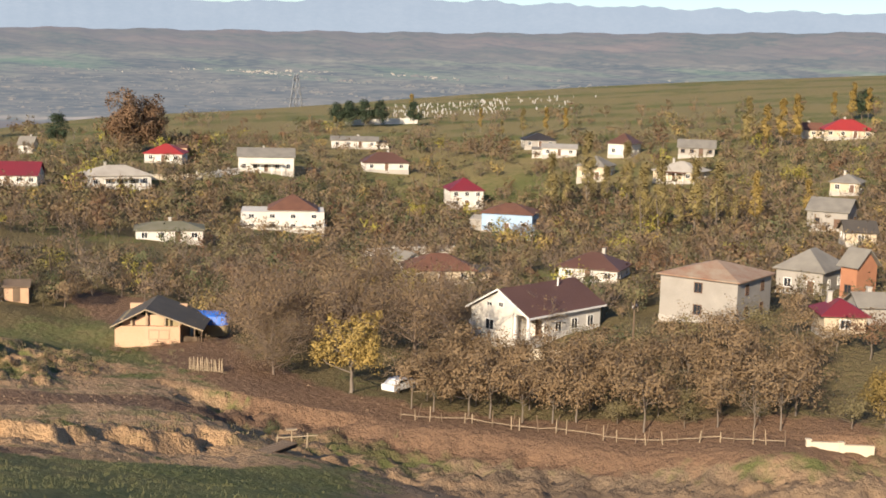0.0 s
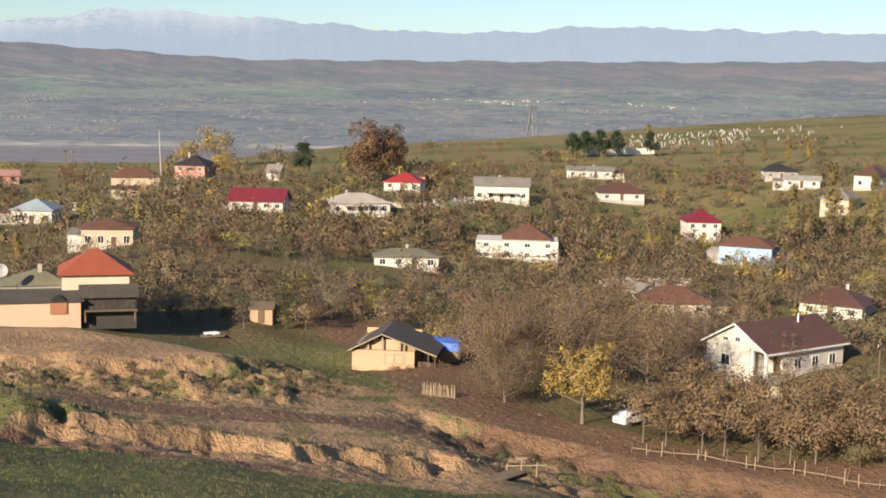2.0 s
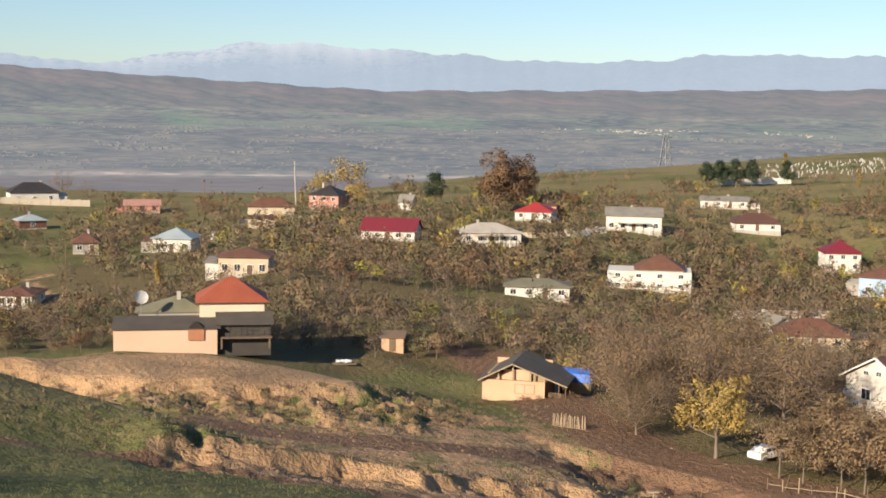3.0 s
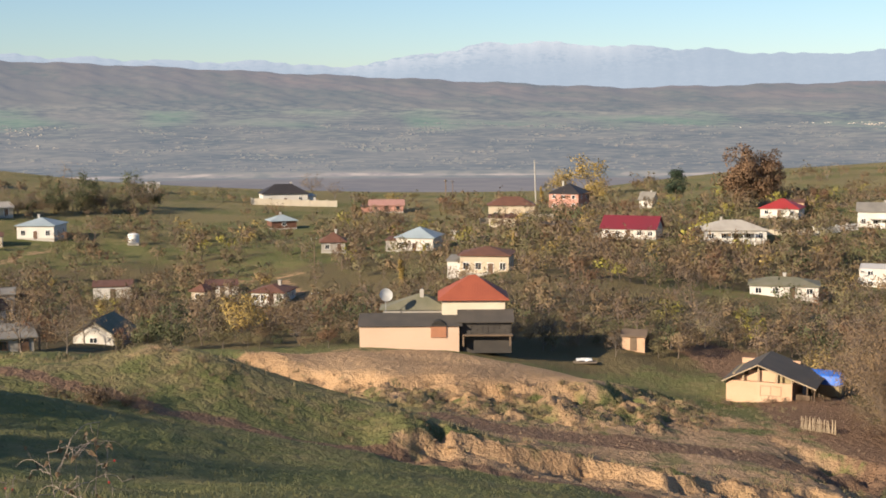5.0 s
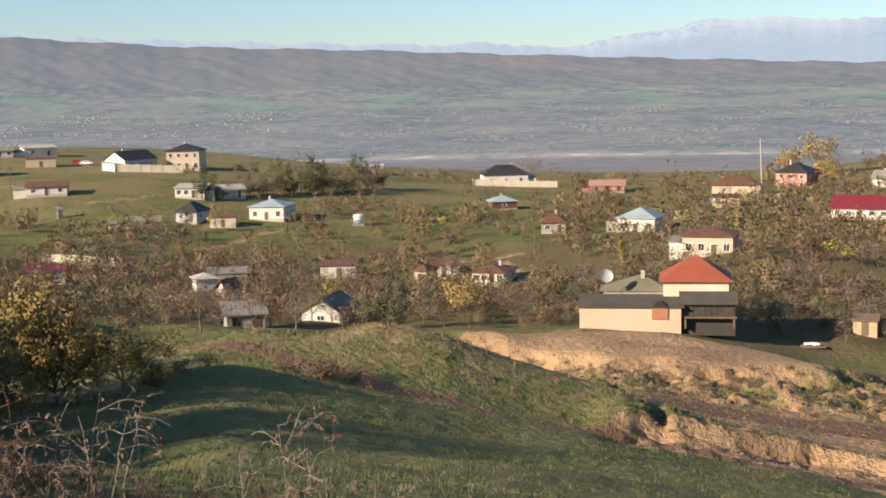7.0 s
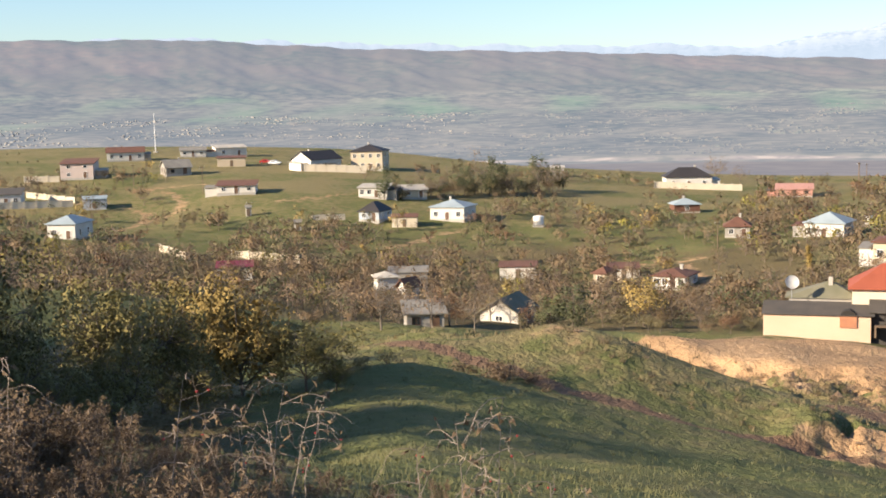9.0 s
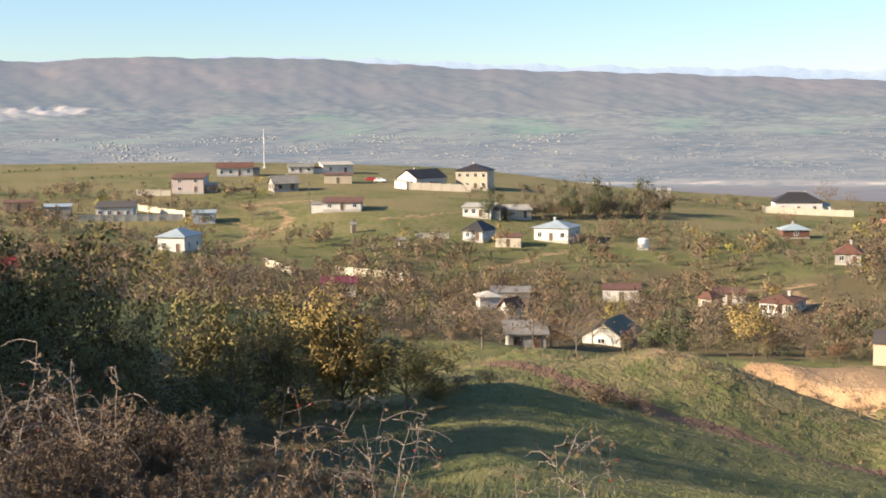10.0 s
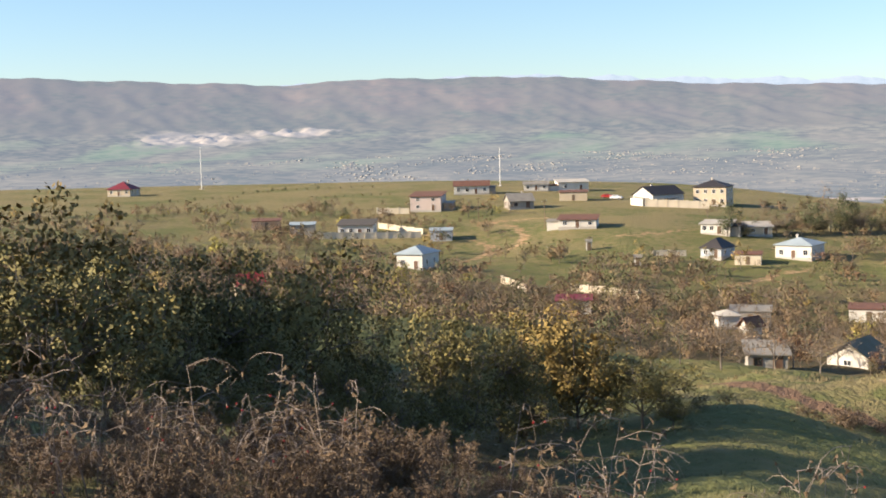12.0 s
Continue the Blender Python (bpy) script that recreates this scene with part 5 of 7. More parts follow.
def join_trees(name, rows, words):
    """Trees past counting, as one mesh."""
    protos = {}
    slots = ["twig"] + sorted(set(FAR_KINDS.values()))
    verts, faces, mats, facing, base = [], [], [], [], 0
    rnd = random.Random(3)
    grounds = height(np.array([r[1] for r in rows]), np.array([r[2] for r in rows]))
    for (kind, x, y, size, v), gz in zip(rows, grounds):
        near = math.hypot(x, y) < 245
        key = (kind, int(v * 997) % 5, near)
        if key not in protos:
            protos[key] = thicket_tree(*key)
        vs, fs, ms, nv = protos[key]
        a, tall = rnd.uniform(0, 6.28), size * rnd.uniform(0.8, 1.2)
        c, s = math.cos(a) * size, math.sin(a) * size
        verts.append(np.stack([x + c * vs[:, 0] - s * vs[:, 1], y + s * vs[:, 0] + c * vs[:, 1], gz - 0.1 + vs[:, 2] * tall], -1))
        c, s = math.cos(a), math.sin(a)
        facing.append(np.stack([c * nv[:, 0] - s * nv[:, 1], s * nv[:, 0] + c * nv[:, 1], nv[:, 2]], -1))
        faces.append(fs + base)
        mats.append(np.where(ms == 0, 0, slots.index(FAR_KINDS[kind])))
        base += len(vs)
    V, Fc, M = np.concatenate(verts), np.concatenate(faces), np.concatenate(mats)
    sides = np.where(Fc[:, 2] == Fc[:, 3], 3, 4)
    me = bpy.data.meshes.new(name)
    me.vertices.add(len(V))
    me.vertices.foreach_set("co", V.ravel())
    me.loops.add(int(sides.sum()))
    me.loops.foreach_set("vertex_index", Fc.ravel()[(np.arange(4)[None] < sides[:, None]).ravel()])
    me.polygons.add(len(Fc))
    me.polygons.foreach_set("loop_start", np.r_[0, np.cumsum(sides)[:-1]])
    for sname in slots:
        me.materials.append(MATS[sname])
    me.polygons.foreach_set("material_index", M)
    me.polygons.foreach_set("use_smooth", np.ones(len(Fc), bool))
    me.update(calc_edges=True)
    me.normals_split_custom_set_from_vertices(np.concatenate(facing).tolist())
    return tagged(new(name, me), words, "trees", kind="stuff")


VILLAGE_TREES = (
    ("great_oak", 134, 355, 1.0), ("pine", 123, 390, 1.05), ("pine", 229, 409, 0.95), ("pine", 233, 407, 1.05),
    ("pine", 238, 405, 1.1), ("pine", 243, 403, 1.05), ("pine", 235, 412, 1.0), ("pine", 254, 398, 0.85),
    ("gold_walnut", 63.8, 110.4, 1.12), ("walnut_tree", 72, 127, 1.1), ("walnut_tree", 63, 128, 1.0), ("walnut_tree", 80, 124, 1.05),
    ("walnut_tree", 67, 136, 1.1), ("walnut_tree", 77, 136, 1.1), ("walnut_tree", 86, 131, 0.9), ("walnut_tree", 60, 120, 0.62),
    ("green_tree", 94, 105, 1.35), ("orchard_olive", 97, 106, 1.7), ("orchard_olive", 92, 108, 1.55), ("orchard_olive", 103, 104, 1.5),
    ("orchard_brown", 107, 100, 1.5), ("poplar", 267, 420, 0.85), ("poplar", 257, 361, 0.8), ("poplar", 266, 337, 0.9),
    ("poplar", 271, 333, 0.85), ("bare_poplar", 259, 340, 0.7), ("bare_poplar", 252, 342, 0.65), ("bare_poplar", 192, 240, 1.1),
)
LANE_TREES = (
    ("bare_poplar", 197, 241, 1.1), ("bare_poplar", 202, 239, 1.2), ("bare_poplar", 206, 237, 1.1), ("bare_poplar", 209, 233, 1.0),
    ("bare_poplar", 181, 197, 1.0), ("bare_poplar", 184, 195, 1.05), ("bare_poplar", 187, 193, 1.0), ("bare_poplar", 189, 190, 1.0),
    ("bare_poplar", 191, 186, 0.98), ("bare_poplar", 194, 184, 0.9), ("poplar", 199, 183, 1.0), ("poplar", 213, 182, 0.85),
    ("poplar", 274, 250, 1.25), ("poplar", 279, 249, 1.35), ("poplar", 283, 247, 1.2), ("bare_poplar", 270, 253, 1.0),
    ("poplar", 330, 274, 0.95), ("poplar", 335, 271, 1.0), ("pine", 341, 272, 1.05), ("poplar", 339, 268, 1.0),
    ("poplar", 21.3, 218, 0.52), ("lime_tree", 160, 249, 1.1), ("lime_tree", 159, 178, 1.0), ("lime_tree", 240, 210, 1.1),
    ("lime_tree", 246, 212, 1.0), ("yellow_tree", 95, 400, 1.7), ("yellow_tree", 100, 398, 1.6), ("poplar", 84, 405, 0.55),
)
# Most oaks of these rows stand left of the view, added to cast shade.
EDGE_AND_SHADE_TREES = (
    ("rust_tree", 150, 345, 1.5), ("green_tree", 162, 240, 1.0), ("green_tree", 196, 254, 1.3), ("oak", -42, 38, 0.85),
    ("oak", -34, 25, 0.9), ("oak", -28, 15, 0.5), ("oak", -42, 18, 1.0), ("green_tree", -42, 40, 0.8),
    ("green_tree", -35, 34, 0.6), ("oak", -36, 36, 0.6), ("oak", -36, 27, 1.15), ("oak", -41, 32, 1.18),
    ("oak", -46, 34, 1.25), ("oak", -53, 39, 1.3), ("oak", -60, 44, 1.3), ("oak", -40, 22, 1.1),
    ("oak", -50, 30, 1.43), ("oak", -60, 38, 1.43), ("oak", -68, 50, 1.15), ("oak", -20, 3, 0.5),
    ("oak", -24, 9, 0.55), ("shrub", -16.9, 74.6, 0.6), ("shrub", -17.5, 71, 0.6), ("green_tree", 49, 98, 0.35),
    ("shrub", 47, 99, 0.9), ("shrub", 51, 97, 0.8), ("orchard_olive", 97.9, 115.6, 1.3), ("green_tree", 93.7, 105.4, 1.45),
)
YARD_TREES = (
    ("orchard_olive", 95.2, 103.4, 1.6), ("orchard_brown", 102.5, 105.4, 1.8), ("orchard_brown", 106.0, 101.9, 1.8), ("orchard_olive", 110.3, 100.1, 1.75),
    ("orchard_brown", 111.6, 95.6, 1.7), ("orchard_brown", 107.8, 87.0, 1.6), ("rust_tree", 107.9, 82.8, 1.2), ("bare_tree", 99.0, 124.4, 1.1),
    ("bare_tree", 96.0, 128.6, 0.9), ("orchard_brown", 98.3, 97.6, 1.4), ("orchard_brown", 100.8, 92.1, 1.5), ("orchard_brown", 101.0, 84.2, 1.5),
    ("bare_tree", 34.7, 166.4, 1.0), ("orchard_brown", 38.8, 166.5, 0.8), ("bare_tree", 43.8, 163.7, 0.9), ("orchard_olive", 50.2, 166.1, 1.0),
    ("orchard_brown", 54.3, 169.0, 0.9), ("bare_tree", 59.0, 173.2, 1.2), ("orchard_olive", 49.5, 171.5, 0.9), ("green_tree", 53.2, 170.4, 0.8),
    ("rust_tree", -29.4, 167.9, 1.25), ("bare_tree", -26.0, 137.6, 1.1), ("green_tree", -13.0, 165.0, 1.25), ("orchard_olive", -6.6, 165.9, 1.15),
    ("bare_tree", -35.9, 136.9, 1.3), ("orchard_brown", -36.0, 126.0, 1.0), ("green_tree", -15.9, 165.7, 0.9), ("bare_tree", -23.8, 153.7, 1.0),
)
VALLEY_TREES = (
    ("orchard_brown", -1.8, 169.5, 1.0), ("bare_tree", -31.5, 136.9, 1.1), ("yellow_tree", -3.9, 170.0, 0.9), ("bare_tree", 3.2, 173.5, 0.9),
    ("orchard_brown", 7.0, 170.4, 0.8), ("bare_tree", 35.8, 169.8, 1.0), ("orchard_brown", 33.8, 171.2, 0.6), ("bare_tree", 39.6, 171.0, 0.7),
    ("green_tree", 42.8, 170.2, 0.5), ("orchard_brown", 45.8, 172.5, 0.8), ("bare_tree", 32.6, 172.9, 0.6), ("orchard_olive", 49.8, 171.4, 0.8),
    ("bare_tree", 53.5, 170.8, 0.8), ("orchard_brown", 58.3, 174.5, 0.9), ("orchard_olive", -3.4, 162.5, 0.95), ("green_tree", 0.3, 163.5, 0.6),
    ("bare_tree", 3.1, 166.5, 0.8), ("orchard_brown", 5.9, 166.9, 0.7), ("orchard_olive", 9.4, 169.7, 0.7), ("rust_tree", 6.5, 159.9, 0.6),
    ("orchard_brown", 3.7, 160.0, 0.8), ("orchard_olive", -1.9, 159.5, 0.9), ("bare_tree", 13.4, 455.3, 1.6), ("orchard_olive", -17.4, 440.2, 1.4),
    ("bare_tree", 20.8, 445.0, 1.2), ("orchard_olive", 47.8, 446.4, 1.5), ("orchard_brown", 3.5, 444.0, 1.2), ("yellow_tree", 100.0, 447.5, 1.3),
)
HILL_TREES = (
    ("yellow_tree", 108.2, 445.5, 1.9), ("yellow_tree", 109.2, 438.1, 1.8), ("green_tree", -265.9, 430.5, 0.3), ("orchard_olive", -262.6, 433.1, 0.34),
    ("shrub", -259.3, 435.7, 0.9), ("green_tree", -255.9, 438.2, 0.3), ("orchard_olive", -252.6, 440.8, 0.34), ("shrub", -249.1, 443.3, 0.9),
    ("green_tree", -245.7, 445.8, 0.3), ("orchard_olive", -242.2, 448.2, 0.34), ("shrub", -238.7, 450.7, 0.9), ("green_tree", -232.9, 397.3, 0.3),
    ("orchard_olive", -230.6, 399.8, 0.34), ("shrub", -228.1, 401.8, 0.9), ("green_tree", -225.7, 404.2, 0.3), ("orchard_olive", -223.2, 406.2, 0.34),
    ("shrub", -220.8, 408.7, 0.9), ("green_tree", -218.4, 411.1, 0.3), ("orchard_olive", -215.8, 413.0, 0.34), ("shrub", -213.3, 415.4, 0.9),
    ("green_tree", -274.5, 369.1, 0.3), ("orchard_olive", -273.4, 372.4, 0.34), ("shrub", -272.3, 375.7, 0.9), ("green_tree", -271.1, 379.0, 0.3),
    ("orchard_olive", -269.9, 382.4, 0.34), ("shrub", -268.9, 386.1, 0.9), ("green_tree", -267.6, 389.4, 0.3), ("orchard_olive", -266.3, 392.8, 0.34),
)
HEDGE_TREES = (
    ("shrub", -264.9, 396.1, 0.9), ("green_tree", -270.9, 408.9, 0.3), ("orchard_olive", -270.5, 411.6, 0.34), ("shrub", -270.1, 414.2, 0.9),
    ("green_tree", -269.3, 416.5, 0.3), ("orchard_olive", -269.2, 419.6, 0.34), ("shrub", -268.7, 422.3, 0.9), ("green_tree", -268.2, 425.0, 0.3),
    ("orchard_olive", -267.6, 427.7, 0.34), ("shrub", -267.4, 430.8, 0.9), ("bare_tree", -25, 175.5, 0.95), ("orchard_brown", -28.5, 174, 0.75),
    ("rust_tree", -20, 175, 0.7), ("orchard_olive", -16.5, 176, 0.9), ("bare_tree", -34.5, 160.5, 0.6), ("rust_tree", -29, 171, 0.8),
)


# kind, x, y, size and breadth of the trees on the slope below the viewpoint, and of unseen ones that cast shade
SLOPE_AND_SHADE_TREES = (
    # These six stand left of the view, added to shade the slope.
    ("oak", -49, 41, 1.55, 0.5),
    ("oak", -57, 50, 1.6, 0.48),
    ("oak", -46, 31, 1.6, 0.62),
    ("oak", -64, 57, 1.6, 0.42),
    ("oak", -54, 44, 1.5, 0.5),
    ("oak", -42, 25, 1.3, 0.7),
    # The next two take gold leaf, partly to stand for sunlit tops.
    ("gold_oak", -28.7, 30.7, 0.95, 1.05),
    ("gold_oak", -29.6, 35.2, 1.24, 0.78),
    ("oak", -28.8, 40.9, 1.04, 0.78),
    ("gold_oak", -31.9, 42.3, 1.07, 0.78),
    ("oak", -27.9, 45.1, 0.9, 0.78),
    ("oak", -27.0, 49.1, 0.83, 0.78),
    ("oak", -25.6, 55.4, 0.97, 0.85),
    ("oak", -24.5, 59.1, 0.9, 0.78),
    ("gold_oak", -22.9, 66.1, 0.99, 0.87),
    ("gold_oak", -25.5, 67.3, 0.91, 0.78),
    ("oak", -19.4, 66.2, 0.42, 1.15),
    ("oak", -17.6, 65.7, 0.26, 1.21),
    ("oak", -24.5, 27.7, 0.56, 0.98),
    ("oak", -24.0, 32.0, 0.56, 0.94),
    ("oak", -23.8, 37.0, 0.6, 0.89),
    ("oak", -23.5, 43.0, 0.66, 0.84),
    ("oak", -22.9, 50.0, 0.62, 0.99),
    ("oak", -22.3, 56.8, 0.5, 0.98),
    ("oak", -22.1, 27.1, 0.41, 1.04),
    ("oak", -26.1, 26.2, 0.71, 0.78),
    ("oak", -21.5, 31.3, 0.41, 1.04),
    ("oak", -21.4, 36.1, 0.46, 0.94),
    ("oak", -21.3, 43.0, 0.48, 0.98),
)


def plant_specials():
    for kind, x, y, size in VILLAGE_TREES + LANE_TREES + EDGE_AND_SHADE_TREES + YARD_TREES + VALLEY_TREES + HILL_TREES + HEDGE_TREES:
        plant(kind, x, y, size)
    for kind, x, y, size, wide in SLOPE_AND_SHADE_TREES:
        plant(kind, x, y, size, wide=wide)
    rnd = random.Random(8)
    # wood on the far hill
    for i in range(48):
        k = i / 47 * 1.28 - 0.28
        x, y = -66 + 32 * k + rnd.uniform(-2, 2), 348 + 36 * k + rnd.uniform(-4, 8)
        plant(("orchard_olive", "green_tree", "orchard_olive", "orchard_brown", "bare_tree")[i % 5], x, y, rnd.uniform(1.3, 2.3) * (1 if k > 0.1 else 0.8), wide=rnd.uniform(0.7, 0.95))
    # orchard rows behind the fence
    for row in range(4):
        n = 13
        for i in range(n):
            k = (i + rnd.uniform(-0.25, 0.25)) / (n - 1)
            x, y = np.interp(k, [0, 0.5, 1, 1.3], [63.5, 73.8, 83.2, 88.5]), np.interp(k, [0, 0.5, 1, 1.3], [101, 88.5, 72.5, 64])
            off = 3.0 + row * 4.6 + rnd.uniform(-0.8, 0.8)
            kind = "bare_tree" if (row == 0 and i in (11,)) else ("orchard_olive" if rnd.random() < 0.15 else "row_tree")
            plant(kind, x + off * 0.80, y + off * 0.58, rnd.uniform(0.8, 1.05) * (1.15 if kind != "row_tree" else 1))
    plant("orchard_olive", 90, 70.5, 1.35)
    plant("gold_oak", 92.5, 69, 0.9)
    # weeds and shrubs on the banks
    for i in range(150):
        x, y = rnd.uniform(-8, 44), rnd.uniform(108, 133)
        t = float(beyond(x, y, TERRACE))
        if -16 < t < 0.5:
            plant("dry_shrub" if rnd.random() < 0.7 else "shrub", x, y, rnd.uniform(0.5, 1.0), variants=3)
    for i in range(22):
        x = rnd.uniform(-8, 12)
        y = np.interp(x, [-10, 0, 12], [96, 92, 89]) - rnd.uniform(0, 7)
        plant("dry_shrub", x, y, rnd.uniform(0.35, 0.7), variants=3)
    for i in range(16):
        plant("dry_shrub", -10.5 + rnd.gauss(0, 2.4), 82 + rnd.gauss(0, 1.8), rnd.uniform(1.0, 1.7), variants=3)
    for i in range(22):
        plant("dry_shrub", rnd.uniform(48, 62), rnd.uniform(136, 141), rnd.uniform(0.6, 1.1), variants=3)


plant_village()
plant_specials()


# ---- brambles in the foreground ----
def arch(rnd, p, heading, out, rise, drop, n=6):
    """Points of a side shoot that rises a little, bows over and hangs."""
    pts = []
    for i in range(n + 1):
        k = i / n
        z = rise * math.sin(k * math.pi * 0.62) - drop * k ** 2.2
        pts.append(p + Vector((math.cos(heading) * out * k ** 0.8 + rnd.gauss(0, 0.008), math.sin(heading) * out * k ** 0.8 + rnd.gauss(0, 0.008), z)))
    return pts


def slips(rnd, points, ways, long, broad):
    """Small three-cornered leaves at the points."""
    verts, faces = [], []
    for p, way in zip(points, ways):
        s = rnd.uniform(0.6, 1.3)
        side = way.cross(Vector((rnd.gauss(0, 1), rnd.gauss(0, 1), rnd.gauss(0, 1)))).normalized() * broad * s
        k = len(verts)
        verts += [p - side, p + side, p + way * long * s]
        faces.append((k, k + 1, k + 2))
    return verts, faces


def dry_bush(v):
    """A low bush of soft brown plumes over fine twigs."""
    rnd = random.Random(70 + v)
    seg, pts, ways = [], [], []
    for plume in range(9 + 2 * v):
        a, off = rnd.uniform(0, 6.28), abs(rnd.gauss(0, 0.42))
        foot = Vector((math.cos(a) * off, math.sin(a) * off, -0.05))
        tall = rnd.uniform(0.55, 1.05) * (1.15 - 0.45 * off)
        top = foot + Vector((math.cos(a) * 0.25 + rnd.gauss(0, 0.1), math.sin(a) * 0.25 + rnd.gauss(0, 0.1), tall))
        seg.append((foot, top, 0.008, 0.003))
        for i in range(34):
            k = rnd.uniform(0.12, 1.0) ** 0.8
            s = foot.lerp(top, k)
            way = Vector((rnd.gauss(0, 1), rnd.gauss(0, 1), rnd.gauss(0.5, 0.5))).normalized()
            e = s + way * rnd.uniform(0.12, 0.34) * (1.15 - 0.8 * k)
            seg.append((s, e, 0.0035, 0.0015))
            for q in range(9):
                pts.append(s.lerp(e, rnd.uniform(0.35, 1.05)) + Vector((rnd.gauss(0, 0.022), rnd.gauss(0, 0.022), rnd.gauss(0, 0.022))))
                ways.append((way + Vector((rnd.gauss(0, 0.8), rnd.gauss(0, 0.8), rnd.gauss(0, 0.8)))).normalized())
    bush = tagged(new("bramble_bush"), "low tangled bush with soft rusty-brown dry leaves", "bush", "brambles by the viewpoint")
    verts, faces = tubes(seg, 3)
    st = tagged(new("cane_tangle", mesh_of("cane_tangle", verts, faces, "cane")), kind="stuff")
    st.parent = bush
    verts, faces = slips(rnd, pts, ways, 0.042, 0.013)
    lv = tagged(new("foliage", mesh_of("foliage", verts, faces, "leaf_dry")), kind="stuff")
    lv.parent = bush
    return bush


def rose_stem(v):
    """A bare briar: upright stems with side shoots that arch over, a few hips and withered leaves."""
    rnd = random.Random(90 + v)
    seg, hips, pts, ways = [], [], [], []
    for c in range((1, 2, 3, 2)[v]):
        a, high = rnd.uniform(0, 6.28), rnd.uniform(0.8, 1.0)
        p = Vector((rnd.gauss(0, 0.12), rnd.gauss(0, 0.12), -0.05))
        lean = Vector((math.cos(a) * rnd.uniform(0.05, 0.3), math.sin(a) * rnd.uniform(0.05, 0.3), 1)).normalized()
        for i in range(8):
            q = p + (lean + Vector((rnd.gauss(0, 0.09), rnd.gauss(0, 0.09), 0))) * high / 8
            w = 0.0048 * (1 - i / 12)
            seg.append((p, q, w, w * 0.93))
            for side in range(2 if i > 2 else 0):
                if rnd.random() < 0.25:
                    continue
                b = arch(rnd, q, rnd.uniform(0, 6.28), rnd.uniform(0.14, 0.36), rnd.uniform(0.02, 0.10), rnd.uniform(0.05, 0.28))
                for k in range(6):
                    seg.append((b[k], b[k + 1], 0.0026 * (1 - k / 9), 0.0023 * (1 - k / 9)))
                    if rnd.random() < 0.4:
                        e = b[k + 1] + Vector((rnd.gauss(0, 0.03), rnd.gauss(0, 0.03), rnd.gauss(-0.02, 0.03)))
                        seg.append((b[k + 1], e, 0.002, 0.0015))
                        if rnd.random() < 0.10:
                            hips.append(e)
                        elif rnd.random() < 0.6:
                            pts += [e] * 3
                            ways += [Vector((rnd.gauss(0, 1), rnd.gauss(0, 1), rnd.gauss(-0.4, 1))).normalized() for _ in range(3)]
            p = q
    weed = tagged(new("briar"), "bare thorny briar with arching shoots and a few red hips", "briar", "briars by the viewpoint")
    verts, faces = tubes(seg, 4)
    st = tagged(new("stem", mesh_of("stem", verts, faces, "cane")), kind="stuff")
    st.parent = weed
    bm = bmesh.new()
    for h in hips:
        bmesh.ops.create_icosphere(bm, subdivisions=1, radius=0.008, matrix=Matrix.Translation(h))
    hp = part("hip_fruit", bm, "rose_hip", weed, "small red hips")
    tagged(hp, "small red hips", kind="stuff")
    verts, faces = slips(rnd, pts, ways, 0.04, 0.012)
    lv = tagged(new("withered_leaves", mesh_of("withered_leaves", verts, faces, "leaf_dry")), kind="stuff")
    lv.parent = weed
    return weed


def plant_brambles():
    rnd = random.Random(12)
    kinds = {"bush": [dry_bush(v) for v in range(3)], "briar": [rose_stem(v) for v in range(4)]}
    used, rows = set(), []
    for i in range(150):
        turn, d = rnd.uniform(17.5, 48), 8.2 + 8.5 * rnd.random() ** 1.1
        if turn < 22 and d > 15.5:
            continue
        lump = float(wavy(np.array(-math.sin(radians(turn)) * d), np.array(math.cos(radians(turn)) * d), 3.2, 77))
        rows.append(("bush", turn, d, max(0.3, 0.62 + 0.32 * lump) * rnd.uniform(0.8, 1.2)))
    rows += [("bush", 13, 12.5, 0.45), ("bush", 10.5, 14, 0.35), ("bush", 15.5, 12.6, 0.6), ("bush", 5, 11.5, 0.3), ("bush", 8, 12.8, 0.32)]
    rows += [("briar", t, d, h) for t, d, h in ((40.7, 9.5, 1.22), (35.7, 9.6, 1.33), (34.0, 9.7, 1.27), (32.7, 10, 1.14), (30.0, 10.4, 1.0), (28.5, 10.5, 0.99), (21.2, 10, 1.23), (18.8, 10.2, 1.2), (17.1, 10.6, 1.0), (43.0, 10, 1.0), (11.4, 9.6, 0.95), (9.2, 9.4, 1.09), (38.3, 10.3, 0.87), (7.6, 9.8, 1.05), (5.5, 9.4, 0.88), (3.0, 9.6, 0.82))]
    for i, (kind, turn, d, size) in enumerate(rows):
        a = radians(turn)
        x, y = -math.sin(a) * d, math.cos(a) * d
        m = pose(x, y, ground_z(x, y), 0, 0, rnd.uniform(0, 360)) @ Matrix.Scale(size, 4)
        first = kinds[kind][i % len(kinds[kind])]
        if first in used:
            copy_thing(first, m)
        else:
            first.matrix_world = m
            used.add(first)


